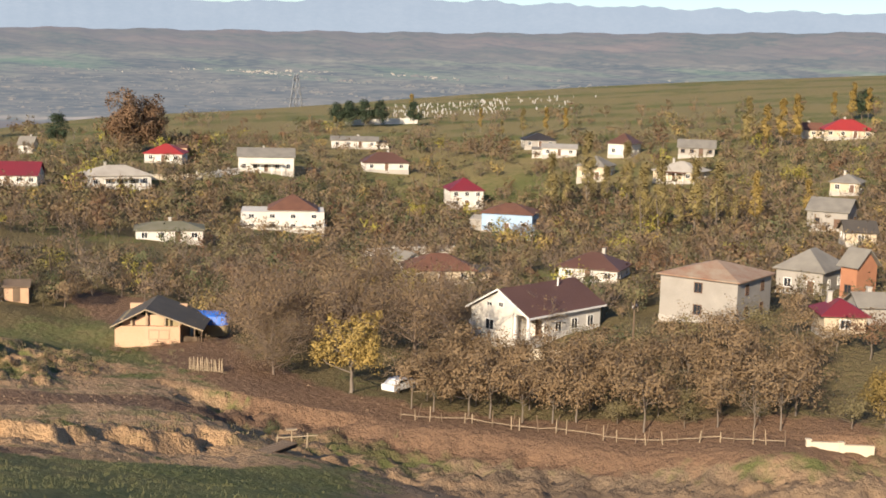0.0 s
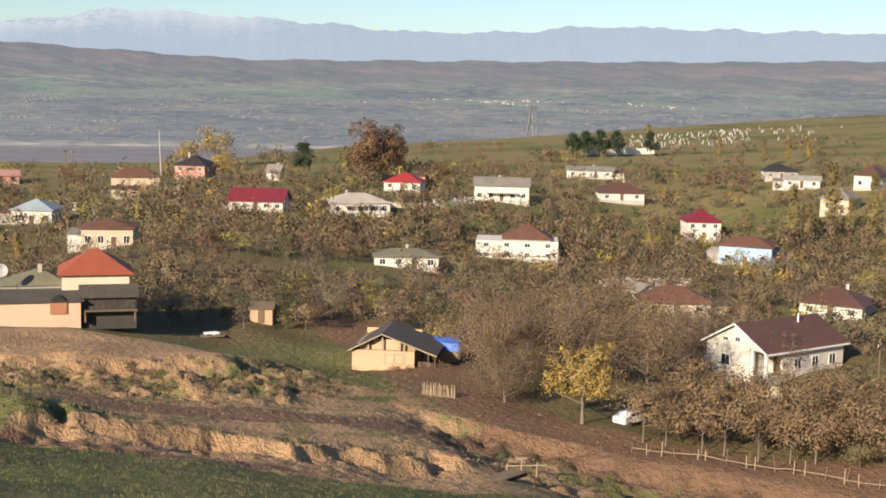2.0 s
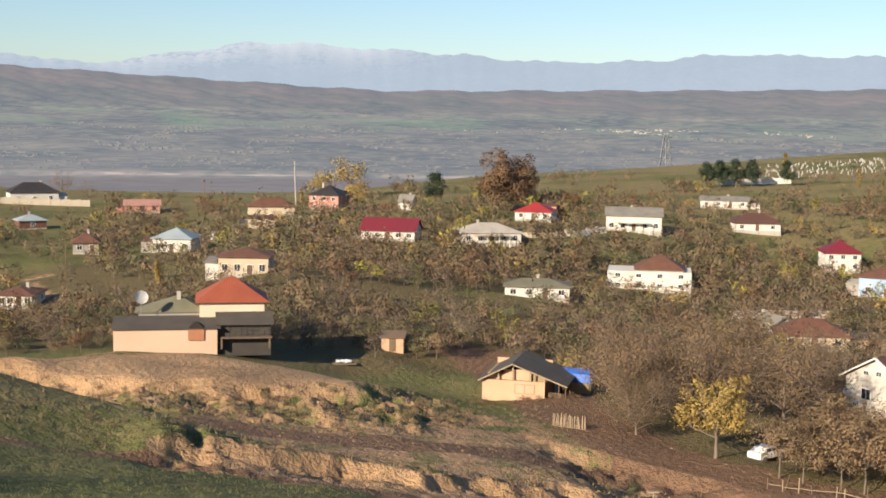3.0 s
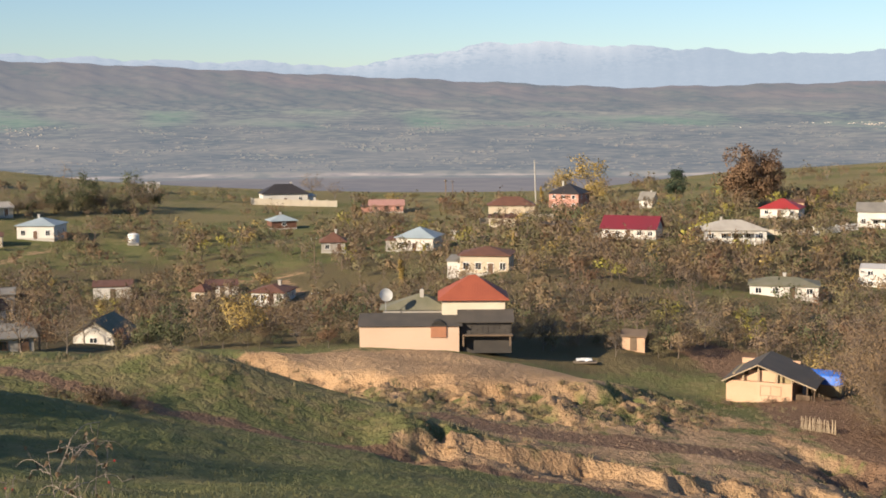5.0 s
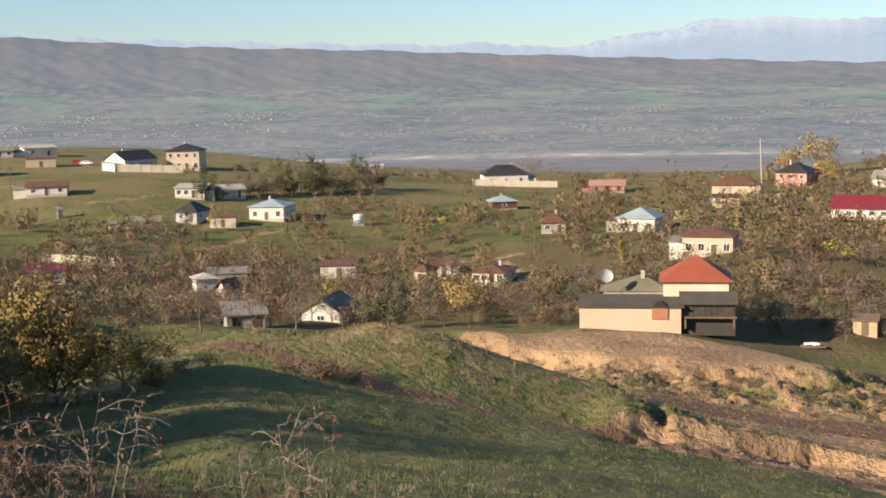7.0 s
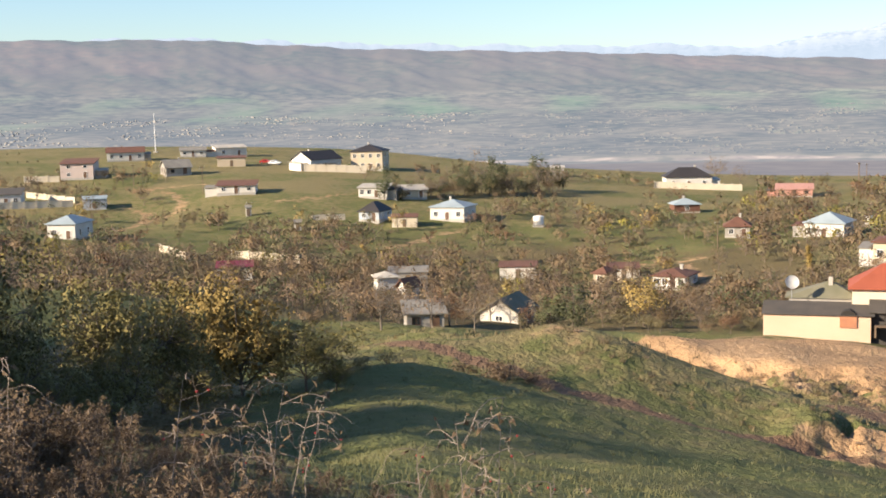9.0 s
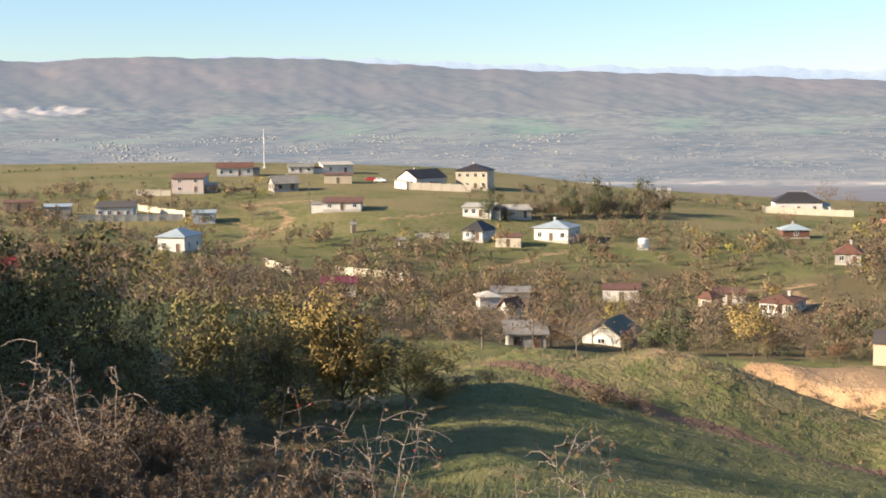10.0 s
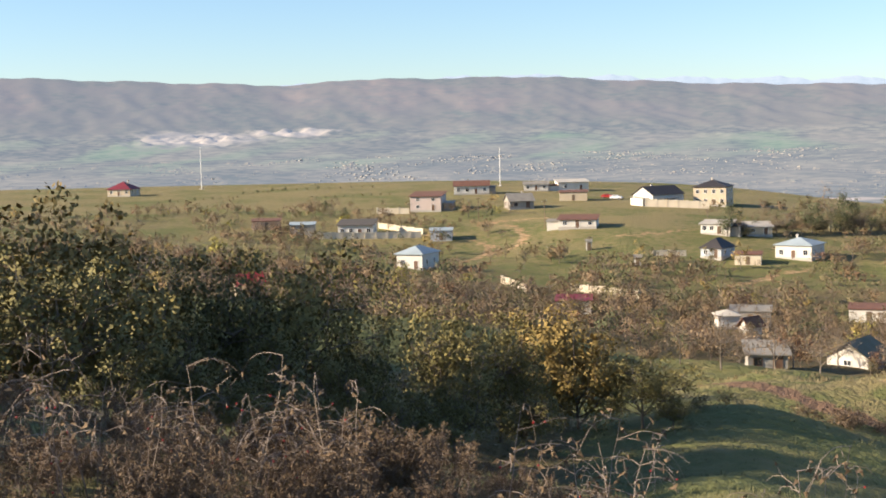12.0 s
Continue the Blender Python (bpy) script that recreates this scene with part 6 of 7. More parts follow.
def grass_tufts():
    """Blades and dry stalks on the slopes below the viewpoint."""
    r = np.random.RandomState(4)
    n = 34000
    turn = np.radians(r.uniform(-34, 44, n))
    d = 8 * (96 / 8) ** r.uniform(0, 1, n)
    x, y = -np.sin(turn) * d, np.cos(turn) * d
    keep = np.min([along(x, y, line) for line in TRACKS.values()], axis=0) > 1.2
    keep &= ~((np.hypot((x - 19) / 22, (y - 136) / 13) < 1))
    keep &= COVER(x, y, x * 0)["dug"] < 0.3
    keep &= COVER(x, y, x * 0)["soil"] < 0.3
    keep &= wavy(x, y, 9, 61) + 0.6 * wavy(x, y, 31, 62) > r.uniform(-0.9, 0.6, n)
    x, y = x[keep], y[keep]
    z = height(x, y)
    verts, faces = [], []
    for px, py, pz, dd in zip(x, y, z, np.hypot(x, y)):
        hgt = r.uniform(0.025, 0.075) * (1 + dd / 40)
        for b in range(3):
            a, w = r.uniform(0, 6.28), 0.004 + 0.0003 * dd
            bx, by = px + r.normal(0, 0.08), py + r.normal(0, 0.08)
            k = len(verts)
            verts += [(bx - math.cos(a) * w, by - math.sin(a) * w, pz - 0.03), (bx + math.cos(a) * w, by + math.sin(a) * w, pz - 0.03), (bx + r.normal(0, hgt * 0.45), by + r.normal(0, hgt * 0.45), pz + hgt * r.uniform(0.6, 1.2))]
            faces.append((k, k + 1, k + 2))
    tagged(new("grass", mesh_of("grass", verts, faces, "grass_blade")), "short autumn grass and dry stalks", "grass", kind="stuff")


def clods_and_weeds():
    """Lumps of earth on the worked soil, and dry weed stalks on the banks."""
    r = np.random.RandomState(6)
    rnd = random.Random(6)
    verts, faces = [], []
    n = 9000
    x, y = r.uniform(-4, 88, n), r.uniform(58, 150, n)
    c = COVER(x, y, x * 0)
    d = np.hypot(x, y)
    turn = np.degrees(np.arctan2(-x, y))
    bare = np.maximum(c["soil"], np.maximum(c["dug"] * 0.7, c["track"] * 0.35))
    t = beyond(x, y, TERRACE)
    flat_top = (t > 1.5) & (t < 22)
    keep = (bare > r.uniform(0.2, 1.0, n)) & (d < 150) & ~(flat_top & (r.uniform(0, 1, n) < 0.6)) & (along(x, y, FENCE) > 1)
    x, y = x[keep], y[keep]
    z = height(x, y)
    shape = [(1, 0, 0), (0, 1, 0), (-1, 0, 0), (0, -1, 0), (0, 0, 0.5), (0, 0, -0.6)]
    for px, py, pz in zip(x, y, z):
        s = 0.05 + 0.22 * rnd.random() ** 4
        k = len(verts)
        a = rnd.uniform(0, 6.28)
        for vx, vy, vz in shape:
            j = rnd.uniform(0.6, 1.3)
            verts.append((px + (vx * math.cos(a) - vy * math.sin(a)) * s * j, py + (vx * math.sin(a) + vy * math.cos(a)) * s * j, pz + vz * s * j))
        faces += [(k, k + 1, k + 4), (k + 1, k + 2, k + 4), (k + 2, k + 3, k + 4), (k + 3, k, k + 4), (k + 1, k, k + 5), (k + 2, k + 1, k + 5), (k + 3, k + 2, k + 5), (k, k + 3, k + 5)]
    tagged(new("earth_clods", mesh_of("earth_clods", verts, faces, "clod")), "loose tan clods of dug earth", "earth", kind="stuff")
    verts, faces = [], []
    n = 5200
    x, y = r.uniform(-30, 62, n), r.uniform(78, 136, n)
    t, s = beyond(x, y, TERRACE), beyond(x, y, CUT)
    bank = (t > -17) & (t < 0.5) & (x > -6) & (x < 46)
    lip = (s > 0) & (s < 9) & (x > 4)
    hump = (x < 6) & (np.abs(y - np.interp(x, [-30, -20, -9.5, 0, 10], [104, 103, 95, 91, 88])) < 6)
    barnside = (x > 47) & (x < 57) & (y > 120)
    road = np.min([along(x, y, TRACKS[k]) for k in ("trail", "lane", "farm_track")], axis=0)
    keep = (bank | lip | hump | barnside) & (road > 2.0) & (wavy(x, y, 6, 63) > r.uniform(-0.8, 0.7, n))
    x, y = x[keep], y[keep]
    z = height(x, y)
    for px, py, pz in zip(x, y, z):
        hgt = rnd.uniform(0.14, 0.42)
        for b in range(7):
            a, w = rnd.uniform(0, 6.28), rnd.uniform(0.025, 0.06)
            bx, by = px + rnd.gauss(0, 0.16), py + rnd.gauss(0, 0.16)
            tx, ty = bx + rnd.gauss(0, hgt * 0.35), by + rnd.gauss(0, hgt * 0.35)
            k = len(verts)
            verts += [(bx - math.cos(a) * w, by - math.sin(a) * w, pz - 0.05), (bx + math.cos(a) * w, by + math.sin(a) * w, pz - 0.05), (tx, ty, pz + hgt * rnd.uniform(0.6, 1.2))]
            faces.append((k, k + 1, k + 2))
    tagged(new("dry_weeds", mesh_of("dry_weeds", verts, faces, "dry_weed")), "dry straw-coloured weeds on the banks", "weeds", kind="stuff")


def plank_bridge():
    x, y = 43.8, 87.0
    b = thing("plank_bridge", x, y, ground_z(x, y) + 0.35, 25, "small dark plank footbridge over the ditch", "bridge")
    for i in range(9):
        part("plank", boxes((-1.8 + i * 0.4, -1.44 + i * 0.4, -0.7, 0.7, 0, 0.07)), "old_wood", b)
    part("beam", boxes((-1.9, 1.9, -0.6, -0.45, -0.3, 0)), "void_dark", b)
    part("beam", boxes((-1.9, 1.9, 0.45, 0.6, -0.3, 0)), "void_dark", b)
    x, y = 48.2, 93.0
    g = thing("hitching_rail", x, y, ground_z(x, y), -15, "rough wooden rail between two short posts", "rail")
    for px in (-1.2, 0, 1.3):
        bm = bmesh.new()
        prism(bm, (px, 0, -0.4), (px + 0.04, 0, 1.25 if px == 0 else 0.9), 0.06, 0.05, 6)
        part("post", bm, "pale_wood", g)
    part("rail", boxes((-1.3, 2.2, -0.04, 0.04, 0.62, 0.70)), "pale_wood", g)
    part("board", boxes((-0.45, 0.45, -0.2, 0.2, 1.25, 1.33)), "pale_wood", g)
    x, y = 38.7, 160.0
    w = thing("wood_pile", x, y, ground_z(x, y), -12, "low wood pile under white plastic sheeting", "wood pile")
    for i in range(6):
        bm = bmesh.new()
        prism(bm, (-1.4, -0.5 + i * 0.2, 0.15), (1.6, -0.45 + i * 0.2, 0.2), 0.13, 0.12, 7)
        part("log", bm, "bark", w)
    bm = bmesh.new()
    bmesh.ops.create_grid(bm, x_segments=10, y_segments=6, size=1)
    rr = random.Random(5)
    for v in bm.verts:
        v.co.x *= 1.0
        v.co.y *= 0.7
        v.co.z = 0.66 - 0.45 * abs(v.co.y) ** 2 + rr.uniform(-0.08, 0.08)
    part("sheeting", bm, "frame_white", w, "crumpled white sheeting")


plant_brambles()
grass_tufts()
clods_and_weeds()
plank_bridge()


# ---- the clay barn ----
def clay_barn():
    x, y, rz = 57.7, 143.6, -31
    b = thing("barn", x, y, ground_z(x, y) + 0.1, rz, "clay-walled barn with an open gable and dark sheet roof", "barn")
    w, d, h, rh = 7.4, 8.2, 2.45, 2.0
    x0, x1 = -w / 2 - 1.4, w / 2 - 1.4
    part("front_wall", boxes((x0, x1, -d / 2, -d / 2 + 0.3, -1, h)), "clay_plaster", b, "smoothed ochre clay front wall")
    part("side_wall", boxes((x0, x0 + 0.3, -d / 2 + 0.3, d / 2, -1, h)), "clay_plaster", b)
    part("side_wall", boxes((x1 - 0.3, x1, -d / 2 + 0.3, d / 2, -1, h)), "clay_plaster", b)
    part("back_wall", boxes((x0 + 0.3, x1 - 0.3, d / 2 - 0.3, d / 2, -1, h + 1.2)), "clay_plaster", b)
    ridge, peak, right = x0 + 3.6, h + rh, x1 + 2.7
    rl = (h + rh - (h - 0.1)) / (ridge - x0 + 0.4)
    for name, xa, za, xb, zb in (("roof", x0 - 0.4, h - 0.1, ridge, peak), ("roof", ridge, peak, right, h - 0.35)):
        bm = bmesh.new()
        v = [bm.verts.new(p) for p in ((xa, -d / 2 - 0.5, za), (xb, -d / 2 - 0.5, zb), (xb, d / 2 + 0.4, zb), (xa, d / 2 + 0.4, za), (xa, -d / 2 - 0.5, za + 0.13), (xb, -d / 2 - 0.5, zb + 0.13), (xb, d / 2 + 0.4, zb + 0.13), (xa, d / 2 + 0.4, za + 0.13))]
        for f in ((0, 3, 2, 1), (4, 5, 6, 7), (0, 1, 5, 4), (1, 2, 6, 5), (2, 3, 7, 6), (3, 0, 4, 7)):
            bm.faces.new([v[i] for i in f])
        part(name, bm, "dark_sheet", b)
        bm = bmesh.new()
        prism(bm, (xa, -d / 2 - 0.55, za + 0.03), (xb, -d / 2 - 0.55, zb + 0.03), 0.09, 0.09, 4)
        part("verge_board", bm, "pale_wood", b)
    slope_r = (peak - (h - 0.35)) / (right - ridge)
    for px in (x0 + 0.1, x0 + 1.9, ridge, ridge + 2.1, x1 - 0.1):
        top = peak - slope_r * (px - ridge) if px > ridge else h - 0.1 + rl * (px - x0 + 0.4)
        part("post", boxes((px - 0.09, px + 0.09, -d / 2 - 0.02, -d / 2 + 0.16, h, top)), "pale_wood", b)
    part("gable_infill", boxes((ridge - 1.2, ridge + 1.9, -d / 2 + 0.5, -d / 2 + 0.7, h, h + 1.25), (x0 + 0.7, ridge - 1.2, -d / 2 + 0.5, -d / 2 + 0.7, h, h + 0.7)), "clay_plaster", b, "broken mud-brick infill")
    part("hay", boxes((x0 + 0.4, x1 - 0.4, -d / 2 + 1.2, d / 2 - 0.4, h - 0.5, h + 0.6)), "straw", b)
    for px in (x1 + 1.6, right - 0.3):
        for py in (-d / 2 + 0.1, 0, d / 2 - 0.3):
            bm = bmesh.new()
            prism(bm, (px, py, -0.8), (px + 0.05, py, h - 0.2), 0.08, 0.07, 6)
            part("porch_post", bm, "old_wood", b)
    part("shutter", boxes((x1 - 3.6, x1 - 1.2, -d / 2 - 0.05, -d / 2, 0.9, 1.0), (x1 - 3.6, x1 - 1.2, -d / 2 - 0.05, -d / 2, 2.0, 2.1), (x1 - 3.6, x1 - 3.5, -d / 2 - 0.05, -d / 2, 1.0, 2.0), (x1 - 1.3, x1 - 1.2, -d / 2 - 0.05, -d / 2, 1.0, 2.0), (x1 - 2.45, x1 - 2.35, -d / 2 - 0.05, -d / 2, 1.0, 2.0)), "pale_wood", b, "closed pale shutters")
    part("manger", boxes((x1 + 0.3, right - 0.6, -d / 2 + 0.8, -d / 2 + 1.4, 0, 1.0), (x1 + 0.3, right - 0.6, -d / 2 + 0.7, -d / 2 + 0.8, 0.6, 1.15)), "old_wood", b)
    a = radians(rz)
    # tarpaulin over a stack behind the porch
    ux, uy = 5.0, 3.8
    sx, sy = x + math.cos(a) * ux - math.sin(a) * uy, y + math.sin(a) * ux + math.cos(a) * uy
    t = thing("covered_stack", sx, sy, ground_z(sx, sy), rz, "hay stack under a bright blue tarpaulin", "stack")
    bm = boxes((-1.9, 1.9, -1.6, 1.6, 0, 2.2))
    part("hay", bm, "straw", t, bevel=0.25)
    bm = bmesh.new()
    bmesh.ops.create_grid(bm, x_segments=14, y_segments=12, size=1)
    r = random.Random(2)
    for v in bm.verts:
        v.co.x *= 2.1
        v.co.y *= 1.85
        edge = max(abs(v.co.x) / 2.1, abs(v.co.y) / 1.85)
        v.co.z = 3.0 - 0.5 * abs(v.co.y) / 1.85 - (0.9 if edge > 0.98 else 0) + r.uniform(-0.07, 0.07)
    part("tarpaulin", bm, "blue_tarp", t)
    part("hay_top", boxes((-1.7, 1.7, -1.4, 1.4, 2.2, 2.45)), "straw", t)


def farmstead():
    """The orange-roofed house with its long ochre wall and black lean-to."""
    x, y, rz = 21.8, 157.0, -7.5
    z = 12.6
    f = thing("farmhouse", x, y, z, rz, "farmhouse with orange tiled roof, ochre wall and black boarded lean-to", "house")
    part("long_wall", boxes((-11.6, 0.5, -1.2, 4.5, -2.5, 1.5)), "ochre_plaster", f, "plain ochre-plastered long wall")
    bm = bmesh.new()
    v = [bm.verts.new(p) for p in ((-11.8, -1.5, 1.5), (0.9, -1.5, 1.5), (0.9, 2.2, 2.6), (-11.8, 2.2, 2.6), (-11.8, 4.9, 1.7), (0.9, 4.9, 1.7))]
    for q in ((0, 1, 2, 3), (3, 2, 5, 4), (1, 0, 4, 5), (0, 3, 4), (1, 5, 2)):
        bm.faces.new([v[i] for i in q])
    part("low_roof", bm, "dark_sheet", f, "low blackened felt roof")
    bm = bmesh.new()
    v = [bm.verts.new(p) for p in ((-9.5, 5.0, 2.5), (-0.6, 5.0, 2.5), (-0.6, 10, 2.5), (-9.5, 10, 2.5), (-4.2, 7.5, 4.4))]
    for q in ((0, 1, 4), (1, 2, 4), (2, 3, 4), (3, 0, 4), (3, 2, 1, 0)):
        bm.faces.new([v[i] for i in q])
    part("back_roof", bm, "moss_sheet", f, "mossy grey pyramid roof")
    part("back_wall", boxes((-9.0, -1.0, 5.2, 9.8, -2, 2.5)), "grey_plaster", f)
    part("upper_block", boxes((-1.6, 6.2, 1.6, 8.6, -2, 4.35)), "pale_wall", f, "grey-beige rendered upper storey")
    bm = roof_mesh("hip", 7.8, 7.0, 0, 2.6, 0.5)
    rf = part("tile_roof", bm, "orange_tile", f, "bright orange tiled hip roof")
    rf.matrix_basis = pose(2.3, 5.1, 4.35)
    part("black_wall", boxes((0.52, 6.9, -0.4, 1.58, -2, 1.95)), "black_board", f, "blackened board wall")
    bm = bmesh.new()
    v = [bm.verts.new(p) for p in ((0.3, -0.9, 1.8), (7.2, -0.9, 1.8), (7.2, 1.7, 3.0), (0.3, 1.7, 3.0), (0.3, -0.9, 1.92), (7.2, -0.9, 1.92), (7.2, 1.7, 3.12), (0.3, 1.7, 3.12))]
    for q in ((0, 3, 2, 1), (4, 5, 6, 7), (0, 1, 5, 4), (1, 2, 6, 5), (2, 3, 7, 6), (3, 0, 4, 7)):
        bm.faces.new([v[i] for i in q])
    part("lean_to_roof", bm, "dark_sheet", f)
    for i in range(9):
        for j in range(4):
            if (i * 7 + j * 3) % 5:
                part("board", boxes((0.75 + i * 0.68, 1.33 + i * 0.68, -0.46, -0.41, 0.15 + j * 0.43, 0.53 + j * 0.43)), "black_board", f)
    part("bench", boxes((0.9, 7.0, -1.5, -0.7, 0.25, 0.4), (0.9, 1.1, -1.4, -0.8, -1, 0.25), (6.6, 6.8, -1.4, -0.8, -1, 0.25)), "old_wood", f)
    bm = bmesh.new()
    n = 12
    top = [bm.verts.new((-2.0 + math.cos(math.pi * i / n) * 0.95, -1.32, 1.75 + math.sin(math.pi * i / n) * 1.0)) for i in range(n + 1)]
    bm.faces.new(top[::-1])
    ret = bmesh.ops.extrude_face_region(bm, geom=bm.faces[:])
    for g in ret["geom"]:
        if isinstance(g, bmesh.types.BMVert):
            g.co.y += 1.6
    bmesh.ops.recalc_face_normals(bm, faces=bm.faces[:])
    # Closed near-black block; the shade of the opening is put into its colour.
    dormer = part("arched_dormer", bm, "void_dark", f, "arched dormer, its shaded opening a solid near-black block")
    dormer.matrix_basis = pose(0, 0, -0.6)
    part("infill", boxes((-2.95, -1.05, -1.36, -1.2, 0.7, 2.1)), "brick", dormer, "red brick infill")
    dish = part("satellite_dish", dish_mesh(0.85), "frame_white", f, "large white satellite dish")
    dish.matrix_basis = pose(-8.6, 3.5, 4.6, 68, 0, 18)
    bm = bmesh.new()
    prism(bm, (-8.6, 3.6, 2.3), (-8.6, 3.6, 4.6), 0.05, 0.05, 6)
    part("dish_mast", bm, "steel", f)
    part("chimney", boxes((-4.4, -3.9, 6.8, 7.3, 3.6, 4.9)), "concrete", f)


# ---- fences, walls, poles ----
def orchard_fence():
    f = thing("orchard_fence", 63.2, 100.1, 0, 0, "rough pole fence with one rail along the orchard", "fence")
    r = random.Random(9)
    pts = []
    lens = [math.dist(a, b) for a, b in zip(FENCE[:-1], FENCE[1:])]
    total = sum(lens)
    n = 24
    for i in range(n + 1):
        s, k = total * min(1.0, max(0.0, (i + (r.uniform(-0.3, 0.3) if 0 < i < n else 0)) / n)), 0
        while k < len(lens) - 1 and s > lens[k]:
            s -= lens[k]
            k += 1
        (ax, ay), (bx, by) = FENCE[k], FENCE[k + 1]
        px, py = ax + (bx - ax) * s / lens[k], ay + (by - ay) * s / lens[k]
        pts.append(Vector((px - 63.2, py - 100.1, ground_z(px, py))))
    for i, p in enumerate(pts):
        bm = bmesh.new()
        top = p + Vector((r.gauss(0, 0.12), r.gauss(0, 0.12), r.uniform(0.85, 1.5)))
        prism(bm, p - Vector((0, 0, 0.4)), top, 0.05, 0.04, 6)
        part("post", bm, "pale_wood" if i % 3 else "old_wood", f)
        if i < n:
            bm = bmesh.new()
            prism(bm, p + Vector((0, 0, 0.42 + r.uniform(-0.06, 0.06))), pts[i + 1] + Vector((0, 0, 0.42 + r.uniform(-0.06, 0.06))), 0.035, 0.03, 5)
            part("rail", bm, "pale_wood", f)
    for i in range(1, n, 3):
        bm = bmesh.new()
        p = pts[i] + Vector((0.25, 0.2, 0))
        prism(bm, p - Vector((0, 0, 0.3)), p + Vector((r.uniform(0.3, 0.6), 0, 1.5)), 0.04, 0.03, 5)
        part("brace", bm, "old_wood", f)


def wall_run(x0, y0, x1, y1, high, material, words, piers=True):
    n = max(2, int(math.hypot(x1 - x0, y1 - y0) / 3))
    w = thing("boundary_wall", x0, y0, ground_z(x0, y0), math.degrees(math.atan2(y1 - y0, x1 - x0)), words, "wall")
    long = math.hypot(x1 - x0, y1 - y0)
    zb = ground_z(x0, y0)
    for i in range(n):
        a, b = long * i / n, long * (i + 1) / n
        mx, my = x0 + (x1 - x0) * (i + 0.5) / n, y0 + (y1 - y0) * (i + 0.5) / n
        dz = ground_z(mx, my) - zb
        part("wall_panel", boxes((a, b, -0.1, 0.1, dz - 0.8, dz + high), (a, b, -0.14, 0.14, dz + high, dz + high + 0.08)), material, w)
        if piers:
            part("pier", boxes((a - 0.18, a + 0.18, -0.18, 0.18, dz - 0.8, dz + high + 0.22), (a - 0.24, a + 0.24, -0.24, 0.24, dz + high + 0.22, dz + high + 0.32)), material, w)


def pole(x, y, high, words="weathered wooden utility pole", arm=True, lean=0.0, radius=0.12, material="old_wood", name="utility_pole"):
    p = thing(name, x, y, ground_z(x, y), 30, words, "pole")
    bm = bmesh.new()
    prism(bm, (0, 0, -0.5), (lean * high, 0, high), radius, radius * 0.7, 8)
    part("shaft", bm, material, p)
    if arm:
        part("crossarm", boxes((lean * high - 0.7, lean * high + 0.7, -0.06, 0.06, high - 0.55, high - 0.42)), material, p)
        for k in (-0.6, 0.6):
            bm = bmesh.new()
            prism(bm, (lean * high + k, 0, high - 0.42), (lean * high + k, 0, high - 0.24), 0.05, 0.03, 6)
            part("insulator", bm, "frame_white", p)


def mast(x, y, high, words):
    m = thing("mast", x, y, ground_z(x, y), 0, words, "mast")
    bm = bmesh.new()
    prism(bm, (0, 0, -1), (0, 0, high * 0.55), 0.2, 0.15, 8)
    part("lower_tube", bm, "frame_white", m)
    bm = bmesh.new()
    prism(bm, (0, 0, high * 0.55), (0, 0, high), 0.14, 0.1, 8)
    part("upper_tube", bm, "frame_white", m)
    part("base_block", boxes((-0.7, 0.7, -0.7, 0.7, -0.8, 0.3)), "concrete", m)


def pylon(x, y, high):
    z = float(height(np.array([x]), np.array([y]))[0])
    p = thing("lattice_pylon", x, y, z, 20, "tall grey lattice pylon in the haze", "pylon")
    w = high * 0.11
    for sx in (-1, 1):
        for sy in (-1, 1):
            bm = bmesh.new()
            prism(bm, (sx * w, sy * w, -1), (sx * w * 0.12, sy * w * 0.12, high), 0.6, 0.4, 4)
            part("leg", bm, "steel", p)
    n = 8
    for i in range(n):
        k0, k1 = i / n, (i + 1) / n
        a0, a1 = w * (1 - 0.88 * k0), w * (1 - 0.88 * k1)
        bm = bmesh.new()
        for s in (-1, 1):
            prism(bm, (-a0, s * a0, high * k0), (a1, s * a1, high * k1), 0.22, 0.22, 3)
            prism(bm, (a0, s * a0, high * k0), (-a1, s * a1, high * k1), 0.22, 0.22, 3)
        part("bracing", bm, "steel", p)
    for k, r in ((0.72, 0.17), (0.84, 0.14), (0.95, 0.10)):
        part("crossarm", boxes((-high * r, high * r, -0.2, 0.2, high * k, high * k + 0.35)), "steel", p)


